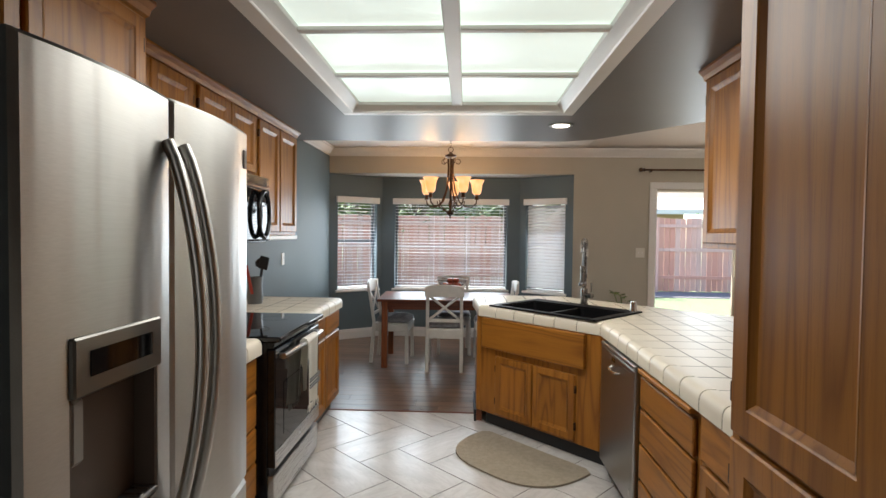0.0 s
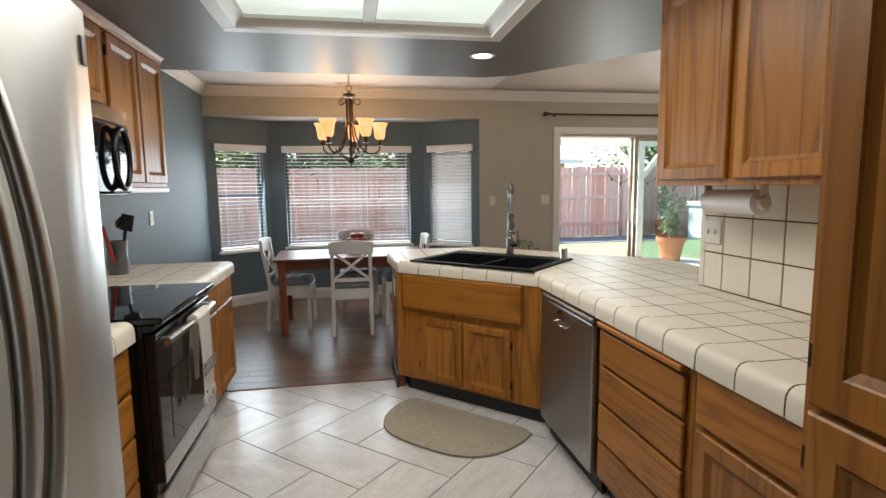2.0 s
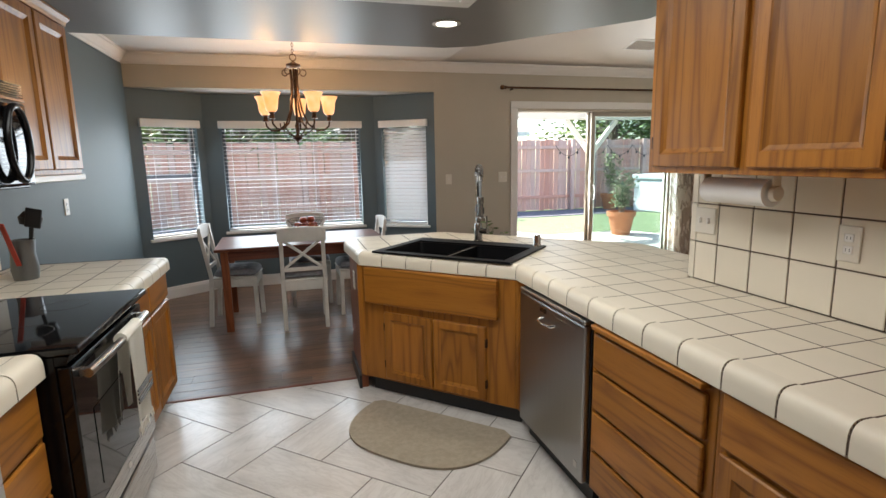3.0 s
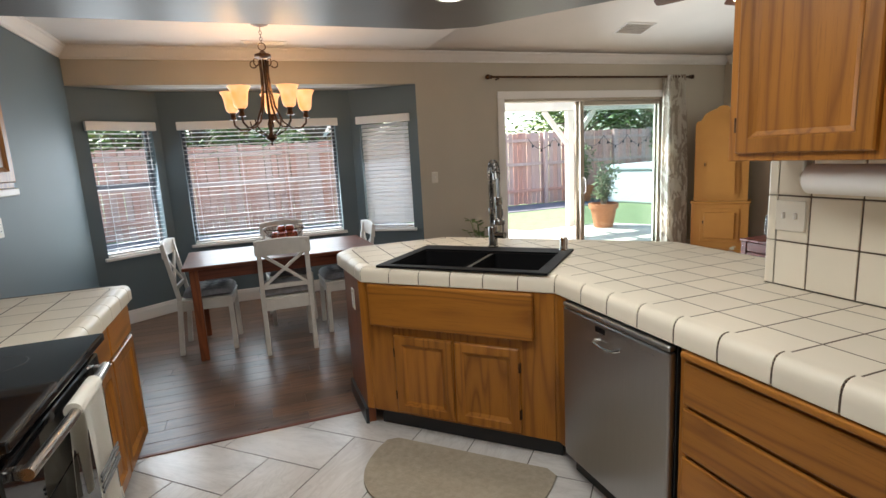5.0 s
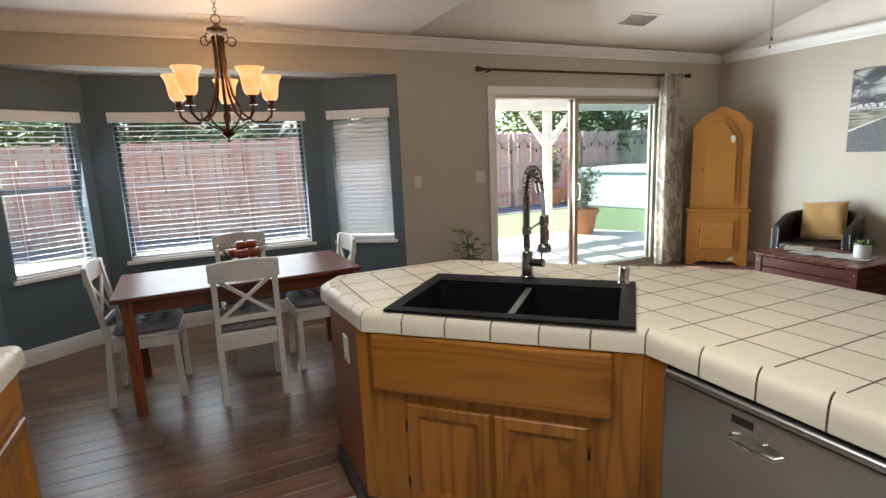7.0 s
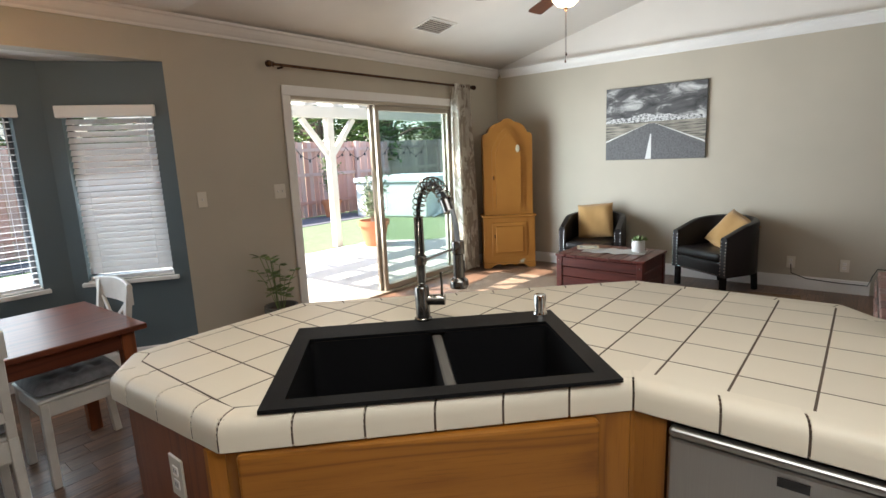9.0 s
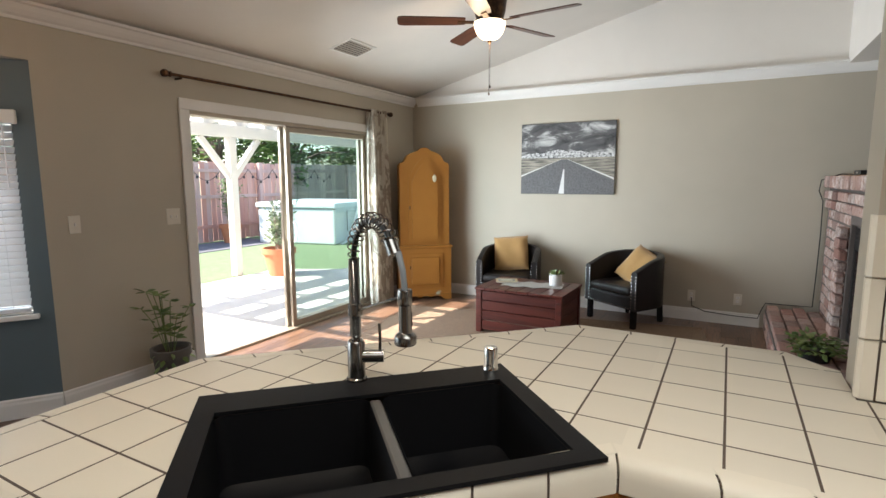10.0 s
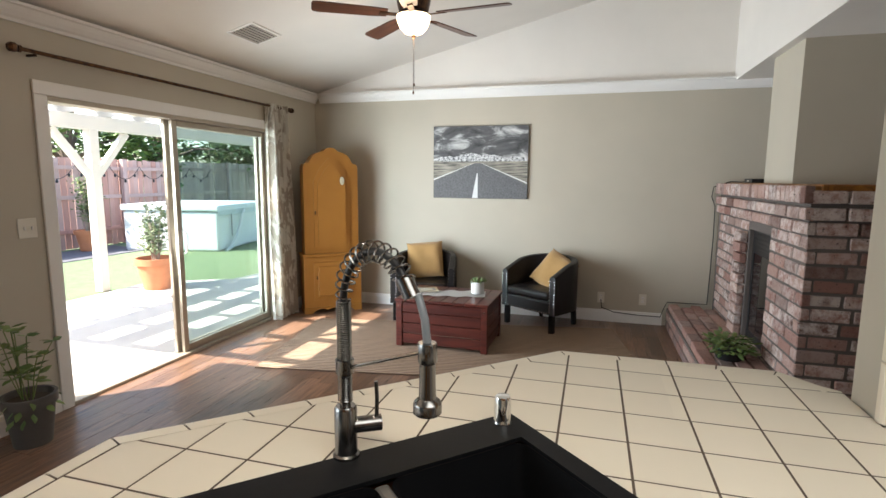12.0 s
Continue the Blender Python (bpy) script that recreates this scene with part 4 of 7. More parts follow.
TILE_FACE = 1.633
plate("switch_plate", "almond double switch plate on the tiles", (TILE_FACE, 2.61, 1.185), -90, 0.115, 0.115, "switch")
plate("socket_plate", "white socket plate on the tiled wall", (TILE_FACE, 1.99, 1.175), -90, 0.075, 0.12, "socket")
plate("socket_plate", "white socket plate on the blue wall", (WEST, 5.08, 1.185), 90, 0.075, 0.12, "socket")
plate("switch_plate", "single white switch by the bay", (1.725, NORTH, 1.231), 0, 0.075, 0.12, "switch")
plate("switch_plate", "blank white plate beside the door", (2.43, NORTH, 1.24), 0, 0.115, 0.125, "switch")
plate("socket_plate", "white socket plate on peninsula side", (0.2578, 4.17, 0.69), -90, 0.075, 0.12, "socket")
plate("socket_plate", "white socket plate low on the wall", (EAST, 3.341, 0.268), -90, 0.075, 0.12, "socket")
plate("socket_plate", "white cable plate low on the wall", (EAST, 2.905, 0.268), -90, 0.075, 0.12, "socket")

# fluorescent light box in the kitchen ceiling
lb = thing("ceiling_light_box", "recessed ceiling light box with six frosted panels", "ceiling light")
zt = 2.337
bm = bmesh.new()
inn = (LB[0] + 0.10, LB[1] + 0.10, LB[2] - 0.10, LB[3] - 0.10)


def frustum(bm, o, i, z0, z1):
    a = [bm.verts.new(p) for p in ((o[0], o[1], z0), (o[2], o[1], z0), (o[2], o[3], z0), (o[0], o[3], z0))]
    b = [bm.verts.new(p) for p in ((i[0], i[1], z1), (i[2], i[1], z1), (i[2], i[3], z1), (i[0], i[3], z1))]
    bridge(bm, a, b)


frustum(bm, (LB[0] + 0.04, LB[1] + 0.04, LB[2] - 0.04, LB[3] - 0.04), inn, KITCHEN_CEIL - 0.012, zt - 0.02)
frustum(bm, inn, inn, zt - 0.02, zt + 0.02)
part("cove", bm, WHITE, lb)
for b in ((LB[0] - 0.03, LB[1] - 0.03, LB[2] + 0.03, LB[1] + 0.05), (LB[0] - 0.03, LB[3] - 0.05, LB[2] + 0.03, LB[3] + 0.03), (LB[0] - 0.03, LB[1] + 0.05, LB[0] + 0.05, LB[3] - 0.05), (LB[2] - 0.05, LB[1] + 0.05, LB[2] + 0.03, LB[3] - 0.05)):
    part("frame_board", box(b[0], b[1], KITCHEN_CEIL - 0.014, b[2], b[3], KITCHEN_CEIL - 0.002, 0.004), WHITE, lb)
cx = (inn[0] + inn[2]) / 2
rows = 3
step = (inn[3] - inn[1]) / rows
part("mullion", box(cx - 0.035, inn[1], zt - 0.03, cx + 0.035, inn[3], zt - 0.005, 0.004), WHITE, lb)
for k in range(1, rows):
    y = inn[1] + step * k
    for x0, x1 in ((inn[0], cx - 0.036), (cx + 0.036, inn[2])):
        part("cross_bar", box(x0, y - 0.02, zt - 0.028, x1, y + 0.02, zt - 0.006, 0.004), WHITE, lb)
for k in range(rows):
    for x0, x1 in ((inn[0], cx), (cx, inn[2])):
        part("light_panel", box(x0 + 0.003, inn[1] + step * k + 0.003, zt, x1 - 0.003, inn[1] + step * (k + 1) - 0.003, zt + 0.006), PANEL, lb, "glowing frosted panel")
rl = thing("recessed_light", "round recessed ceiling light with white trim", "ceiling light", (0.866, 3.965, KITCHEN_CEIL))
part("trim", lathe([(0.062, -0.001), (0.085, -0.001), (0.088, -0.006), (0.066, -0.009), (0.062, -0.001)], 32), WHITE, rl, "", True)
part("lamp", lathe([(0, -0.004), (0.061, -0.003)], 28), CAN_LIGHT, rl, "lit lamp", True)
sp = new("recessed_bulb", bpy.data.lights.new("recessed_bulb", "SPOT"))
sp.data.energy, sp.data.spot_size, sp.data.spot_blend, sp.data.shadow_soft_size, sp.data.color = 6, radians(110), 0.6, 0.05, (1.0, 0.88, 0.72)
sp.matrix_world = look((0.866, 3.965, 2.27), (0.866, 3.9651, 0))

# ---- windows and the sliding door ----
SLAT_WHITE = plain("white_blind_slat", (0.74, 0.74, 0.76), 0.45).m
ALU = plain("almond_aluminium", (0.40, 0.35, 0.28), 0.4, 0.3).m
DARK_ALU = plain("dark_window_frame", (0.10, 0.105, 0.12), 0.45, 0.3).m


def window_unit(n, p, q, u0, u1, tilt, split, glass_label):
    ang = math.degrees(math.atan2(q[1] - p[1], q[0] - p[0]))
    ob = thing("window_%d" % n, glass_label, "window", (p[0], p[1], 0), ang, kind="structure")
    fm, d = 0.030, (0.095, 0.14)
    for nm, b in (("frame_side", (u0 + 0.001, WZ0, u0 + fm, WZ1)), ("frame_side", (u1 - fm, WZ0, u1 - 0.001, WZ1)), ("frame_bottom", (u0 + fm, WZ0, u1 - fm, WZ0 + fm)), ("frame_top", (u0 + fm, WZ1 - fm, u1 - fm, WZ1))):
        part(nm, box(b[0], d[0], b[1] + 0.001, b[2], d[1], b[3] - 0.001, 0.003), DARK_ALU, ob)
    mid = (WZ0 + WZ1) / 2 + 0.04
    if split == "hung":
        part("meeting_rail", box(u0 + fm, d[0] - 0.005, mid - 0.022, u1 - fm, d[1], mid + 0.022, 0.003), DARK_ALU, ob)
        spans = [(WZ0 + fm, mid - 0.022), (mid + 0.022, WZ1 - fm)]
    else:
        spans = [(WZ0 + fm, WZ1 - fm)]
    for a, b in spans:
        g = part("pane", box(u0 + fm, 0.115, a, u1 - fm, 0.119, b), GLASS, ob)
        g.visible_shadow = False
    sill = box(u0 - 0.035, -0.040, WZ0 - 0.032, u1 + 0.035, -0.001, WZ0 - 0.002, 0.004)
    part("sill", sill, WHITE, ob)
    part("sill_board", box(u0 + 0.001, 0.0, WZ0 + 0.0005, u1 - 0.001, 0.094, WZ0 + 0.006), WHITE, ob)
    # blind
    bl = thing("window_blind", ("open" if abs(tilt) < 40 else "closed") + " white slatted blind in the bay", "blind", (p[0], p[1], 0), ang, "blinds of the bay")
    part("valance", box(u0 - 0.025, -0.045, WZ1 - 0.065, u1 + 0.025, -0.002, WZ1 + 0.018, 0.006, seg=2), WHITE, bl)
    me = None
    z = WZ1 - 0.09
    while z > WZ0 + 0.05:
        if me is None:
            s = part("slat", box(u0 + 0.012 - (u0 + u1) / 2, -0.024, -0.0011, u1 - 0.012 - (u0 + u1) / 2, 0.024, 0.0011), SLAT_WHITE, bl)
            me = s.data
        else:
            s = new("slat", me)
            s.parent = bl
        s.matrix_basis = pose((u0 + u1) / 2, 0.035, z, tilt + random.uniform(-1.5, 1.5), 0, 0)
        z -= 0.0435
    part("bottom_rail", box(u0 + 0.012, 0.012, WZ0 + 0.012, u1 - 0.012, 0.058, WZ0 + 0.034, 0.004), SLAT_WHITE, bl)
    k = max(2, round((u1 - u0) / 0.45))
    for i in range(k):
        x = u0 + 0.10 + (u1 - u0 - 0.20) * i / (k - 1)
        part("cord", cyl((x, 0.012, WZ0 + 0.02), (x, 0.012, WZ1 - 0.07), 0.0016, n=5), SLAT_WHITE, bl)
    part("tilt_wand", cyl((u1 - 0.05, -0.006, WZ1 - 0.45), (u1 - 0.05, -0.006, WZ1 - 0.07), 0.004, n=6), SLAT_WHITE, bl)


window_unit(1, BAY_L, BAY_ML, 0.12, 0.70, -4, "hung", "single-hung window with dark frame in the bay")
window_unit(2, BAY_ML, BAY_MR, 0.18, 1.76, -4, "fixed", "wide fixed window of the bay")
window_unit(3, BAY_MR, BAY_R, 0.10, 0.68, 52, "hung", "single-hung window behind a closed blind")

D0, D1, DZ = 2.62, 4.98, 2.07
dr = thing("door_1", "almond sliding glass door standing half open", "door", kind="structure")
part("casing_side", box(D0 - 0.085, NORTH - 0.018, 0.0, D0 - 0.002, NORTH - 0.002, DZ + 0.002, 0.004), WHITE, dr)
part("casing_side", box(D1 + 0.002, NORTH - 0.018, 0.0, D1 + 0.085, NORTH - 0.002, DZ + 0.002, 0.004), WHITE, dr)
part("casing_top", box(D0 - 0.085, NORTH - 0.018, DZ + 0.003, D1 + 0.085, NORTH - 0.002, DZ + 0.088, 0.004), WHITE, dr)
part("jamb", box(D0, NORTH, 0.0, D0 + 0.014, NORTH + 0.15, DZ), WHITE, dr)
part("head", box(D0 + 0.015, NORTH, DZ - 0.030, D1 - 0.015, NORTH + 0.14, DZ - 0.001), ALU, dr)
part("jamb", box(D1 - 0.014, NORTH, 0.0, D1, NORTH + 0.15, DZ), ALU, dr)
part("track", box(D0, NORTH - 0.005, -0.010, D1, NORTH + 0.15, 0.022, 0.004), ALU, dr)
for x0, y0 in ((3.66, NORTH + 0.085), (3.69, NORTH + 0.035)):
    x1 = x0 + 1.285 if y0 > NORTH + 0.05 else D1 - 0.016
    leaf = part("leaf", box(x0, y0, 0.024, x0 + 0.055, y0 + 0.035, DZ - 0.032, 0.004), ALU, dr)
    part("stile", box(min(x1, D1 - 0.016) - 0.05, y0, 0.024, min(x1, D1 - 0.016), y0 + 0.035, DZ - 0.032, 0.004), ALU, leaf)
    part("rail", box(x0 + 0.056, y0, 0.024, min(x1, D1 - 0.016) - 0.051, y0 + 0.035, 0.085, 0.004), ALU, leaf)
    part("rail", box(x0 + 0.056, y0, DZ - 0.085, min(x1, D1 - 0.016) - 0.051, y0 + 0.035, DZ - 0.032, 0.004), ALU, leaf)
    g = part("pane", box(x0 + 0.056, y0 + 0.015, 0.086, min(x1, D1 - 0.016) - 0.051, y0 + 0.019, DZ - 0.086), GLASS, leaf)
    g.visible_shadow = False
bm = tube([(3.735, NORTH + 0.032, 0.90), (3.735, NORTH - 0.005, 0.92), (3.735, NORTH - 0.012, 1.00), (3.735, NORTH - 0.005, 1.08), (3.735, NORTH + 0.032, 1.10)], 0.008, 8)
part("pull_handle", bm, WHITE, dr, "white pull handle", True)

# curtain rod and curtain
cr = thing("curtain_rod", "dark bronze curtain rod with finials", "curtain rod")
part("rod", cyl((2.44, 6.775, 2.31), (5.30, 6.775, 2.31), 0.0125, n=14), BRONZE, cr, "", True)
for sx, x in ((-1, 2.44), (1, 5.30)):
    bm = cyl((x, 6.775, 2.31), (x + sx * 0.018, 6.775, 2.31), 0.022, 0.020, 14)
    box(x + sx * 0.045 - 0.026, 6.749, 2.284, x + sx * 0.045 + 0.026, 6.801, 2.336, 0.014, bm)
    part("finial", bm, BRONZE, cr, "square bronze finial")
    part("bracket", box(x - sx * 0.09 - 0.008, 6.775, 2.285, x - sx * 0.09 + 0.008, NORTH - 0.001, 2.300, 0.002), BRONZE, cr)
cu = thing("curtain", "grey botanical print curtain drawn aside", "curtain", (4.90, 6.775, 0))
bm = bmesh.new()
nx, nz = 90, 30
grid = []
for j in range(nz + 1):
    t = j / nz
    z = 2.335 - t * 2.325
    row = []
    for i in range(nx + 1):
        u = i / nx
        wide = 0.33 + 0.10 * t
        x = -0.02 * t + wide * u
        y = (0.036 + 0.016 * math.sin(7 * u + 1)) * math.sin(2 * math.pi * 6.5 * u + 0.6 * math.sin(3 * t)) - 0.02 * t
        row.append(bm.verts.new((x, y, z)))
    grid.append(row)
for j in range(nz):
    for i in range(nx):
        bm.faces.new((grid[j][i], grid[j][i + 1], grid[j + 1][i + 1], grid[j + 1][i]))
part("cloth", bm, CURTAIN, cu, "", True)
for i in range(5):
    part("ring", tube([(0.03 + 0.06 * i, 0.019 * math.cos(2 * math.pi * k / 16), 2.31 + 0.019 * math.sin(2 * math.pi * k / 16)) for k in range(17)], 0.0025, 5), BRONZE, cu)

# ---- dining space ----
tb = thing("dining_table", "cherry-stained wooden dining table on square legs", "table", (-0.045, 5.885, 0), 2.0)
TW, TD = 1.50, 0.80
part("tabletop", box(-TW / 2, -TD / 2, 0.722, TW / 2, TD / 2, 0.75, 0.006, seg=2), RED_WOOD, tb)
for b in ((-TW / 2 + 0.09, -TD / 2 + 0.055, TW / 2 - 0.09, -TD / 2 + 0.078), (-TW / 2 + 0.09, TD / 2 - 0.078, TW / 2 - 0.09, TD / 2 - 0.055), (-TW / 2 + 0.055, -TD / 2 + 0.09, -TW / 2 + 0.078, TD / 2 - 0.09), (TW / 2 - 0.078, -TD / 2 + 0.09, TW / 2 - 0.055, TD / 2 - 0.09)):
    part("apron", box(b[0], b[1], 0.635, b[2], b[3], 0.721), RED_WOOD, tb)
for sx in (-1, 1):
    for sy in (-1, 1):
        x, y = sx * (TW / 2 - 0.075), sy * (TD / 2 - 0.075)
        part("leg", box(x - 0.031, y - 0.031, 0, x + 0.031, y + 0.031, 0.721, 0.004), RED_WOOD_UP, tb)


def bar(p, q, w, d, material, parent, name="bar", side=Vector((1, 0, 0))):
    """A straight bar of w by d from p to q."""
    p, q = Vector(p), Vector(q)
    z = (q - p).normalized()
    x = (side - side.dot(z) * z).normalized()
    y = z.cross(x)
    own = box(-w / 2, -d / 2, 0, w / 2, d / 2, (q - p).length, 0.003)
    m = Matrix((x, y, z)).transposed().to_4x4()
    bmesh.ops.transform(own, matrix=Matrix.Translation(p) @ m, verts=own.verts)
    return part(name, own, material, parent)


def dining_chair():
    """Cross-back chair: the front is towards -y, the back rest at +y."""
    ob = thing("dining_chair", "white painted cross-back chair with tufted grey cushion", "chair", group="chairs round the table")
    for sx in (-1, 1):
        bar((sx * 0.185, -0.185, 0), (sx * 0.180, -0.180, 0.43), 0.036, 0.036, CHAIR_WHITE, ob, "leg")
        bar((sx * 0.180, 0.225, 0), (sx * 0.180, 0.190, 0.45), 0.036, 0.036, CHAIR_WHITE, ob, "leg")
        bar((sx * 0.180, 0.190, 0.45), (sx * 0.175, 0.262, 0.90), 0.034, 0.030, CHAIR_WHITE, ob, "back_post")
        bar((sx * 0.182, -0.165, 0.395), (sx * 0.182, 0.175, 0.395), 0.022, 0.070, CHAIR_WHITE, ob, "seat_rail")
    bar((-0.165, -0.182, 0.395), (0.165, -0.182, 0.395), 0.022, 0.070, CHAIR_WHITE, ob, "seat_rail", Vector((0, 1, 0)))
    bar((-0.165, 0.190, 0.395), (0.165, 0.190, 0.395), 0.022, 0.090, CHAIR_WHITE, ob, "seat_rail", Vector((0, 1, 0)))
    bm = box(-0.20, -0.205, 0.432, 0.20, 0.175, 0.452, 0.008, seg=2)
    part("seat", bm, CHAIR_WHITE, ob)
    # bowed top rail
    bm = bmesh.new()
    n = 12
    secs = []
    for k in range(n + 1):
        u = k / n * 2 - 1
        y = 0.278 - 0.024 * u * u
        top = 0.928 - 0.018 * u * u
        secs.append([bm.verts.new((0.205 * u, y + dy, z)) for dy, z in ((-0.012, 0.80), (0.012, 0.80), (0.014, top - 0.006), (0.004, top), (-0.008, top), (-0.012, top - 0.006))])
    for a, b in zip(secs, secs[1:]):
        for i in range(6):
            bm.faces.new((a[i], a[(i + 1) % 6], b[(i + 1) % 6], b[i]))
    bm.faces.new(secs[0]), bm.faces.new(secs[-1][::-1])
    part("top_rail", bm, CHAIR_WHITE, ob)
    bar((-0.165, 0.212, 0.545), (0.165, 0.212, 0.545), 0.018, 0.036, CHAIR_WHITE, ob, "lower_rail", Vector((0, 1, 0)))
    bar((-0.160, 0.214, 0.555), (0.160, 0.252, 0.81), 0.024, 0.016, CHAIR_WHITE, ob, "cross_bar")
    bar((0.160, 0.216, 0.555), (-0.160, 0.254, 0.81), 0.024, 0.014, CHAIR_WHITE, ob, "cross_bar")
    # tufted cushion
    bm = bmesh.new()
    n = 24
    gt, gb = [], []
    for j in range(n + 1):
        rt, rb = [], []
        for i in range(n + 1):
            u, v = i / n * 2 - 1, j / n * 2 - 1
            x, y = 0.205 * u * (1 - 0.06 * v * v), 0.195 * v * (1 - 0.06 * u * u) - 0.015
            edge = max(0.0, (1 - u ** 6) * (1 - v ** 6)) ** 0.5
            tuft = 0.0
            for tx in (-0.5, 0.0, 0.5):
                for ty in (-0.5, 0.0, 0.5):
                    tuft += math.exp(-((u - tx) ** 2 + (v - ty) ** 2) / 0.018)
            h = 0.052 * edge - 0.026 * tuft * edge
            rt.append(bm.verts.new((x, y, 0.475 + h)))
            rb.append(bm.verts.new((x, y, 0.475 - 0.022 * edge)))
        gt.append(rt), gb.append(rb)
    for j in range(n):
        for i in range(n):
            bm.faces.new((gt[j][i], gt[j][i + 1], gt[j + 1][i + 1], gt[j + 1][i]))
            bm.faces.new((gb[j][i], gb[j + 1][i], gb[j + 1][i + 1], gb[j][i + 1]))
    bmesh.ops.remove_doubles(bm, verts=bm.verts, dist=0.0008)
    part("cushion", bm, GREY_CUSHION, ob, "tufted grey check cushion", True)
    return ob


first = dining_chair()
first.matrix_world = pose(-0.055, 5.61, 0, 0, 0, 180)
copy_thing(first, pose(-0.655, 5.90, 0, 0, 0, 86))
copy_thing(first, pose(0.02, 6.37, 0, 0, 0, 3))
copy_thing(first, pose(0.475, 5.92, 0, 0, 0, -88))

# wire fruit basket
fb = thing("fruit_basket", "wire basket of red apples on the table", "basket", (0.0, 5.98, 0.811))
part("foot", lathe([(0, -0.06), (0.075, -0.06), (0.080, -0.054), (0.030, -0.035), (0.025, -0.015), (0.06, 0.001), (0, 0.001)], 24), BRONZE, fb, "turned dark foot", True)
bm = bmesh.new()
for r, z in ((0.175, 0.115), (0.172, 0.113), (0.15, 0.075), (0.115, 0.04), (0.09, 0.004)):
    tube([(r * math.cos(2 * math.pi * k / 36), r * math.sin(2 * math.pi * k / 36), z) for k in range(37)], 0.0022, 5, bm)
for k in range(28):
    a = 2 * math.pi * k / 28
    tube([(r * math.cos(a + w), r * math.sin(a + w), z) for r, z, w in ((0.09, 0.004, 0), (0.115, 0.04, 0.05), (0.15, 0.075, 0.1), (0.175, 0.115, 0.15))], 0.0014, 4, bm)
part("wirework", bm, BRONZE, fb)
part("tray", lathe([(0, 0.006), (0.09, 0.006), (0.09, 0.002), (0, 0.002)], 24), RED_WOOD, fb)
mm = Mat("red_apple", 0.3)
mm.set("Base Color", mm.ramp(mm.noise(14, 3), (0.3, (0.30, 0.025, 0.015)), (0.7, (0.48, 0.11, 0.03))))
for k, (x, y, z) in enumerate(((0, 0, 0.045), (0.075, 0.01, 0.05), (-0.075, 0.02, 0.05), (0.03, 0.075, 0.052), (-0.03, -0.075, 0.052), (0.05, -0.06, 0.055), (-0.02, 0.03, 0.10), (0.05, 0.0, 0.105))):
    part("apple", lathe([(0, -0.030), (0.02, -0.034), (0.036, -0.012), (0.038, 0.008), (0.026, 0.028), (0.008, 0.030), (0, 0.022)], 16, at=(x, y, z)), mm.m, fb, "", True)

# chandelier
CH = (-0.025, 5.856)
cd = thing("chandelier", "bronze chandelier with five lit amber shades", "chandelier", (CH[0], CH[1], 0))
part("canopy", lathe([(0, 2.583), (0.068, 2.583), (0.066, 2.572), (0.04, 2.562), (0.012, 2.556), (0, 2.55)], 28), BRONZE, cd, "", True)
bm = bmesh.new()
for k in range(5):
    zc = 2.535 - k * 0.024
    tube([(0.010 * math.cos(a) if k % 2 else 0.0, 0.0 if k % 2 else 0.010 * math.cos(a), zc + 0.016 * math.sin(a)) for a in [2 * math.pi * i / 12 for i in range(13)]], 0.0024, 5, bm)
part("chain", bm, BRONZE, cd, "", True)
part("loop", tube([(0.028 * math.cos(2 * math.pi * k / 20), 0, 2.405 + 0.028 * math.sin(2 * math.pi * k / 20)) for k in range(21)], 0.004, 6), BRONZE, cd, "", True)
part("crown", lathe([(0, 2.375), (0.015, 2.372), (0.03, 2.355), (0.062, 2.345), (0.066, 2.325), (0.040, 2.312), (0, 2.308)], 28), BRONZE, cd, "", True)
part("stem", cyl((0, 0, 1.72), (0, 0, 2.31), 0.009, n=10), BRONZE, cd, "", True)
part("finial", lathe([(0, 1.625), (0.012, 1.635), (0.006, 1.655), (0.035, 1.675), (0.048, 1.69), (0.030, 1.705), (0.012, 1.73), (0.02, 1.80), (0.010, 1.83), (0, 1.84)], 24), BRONZE, cd, "", True)
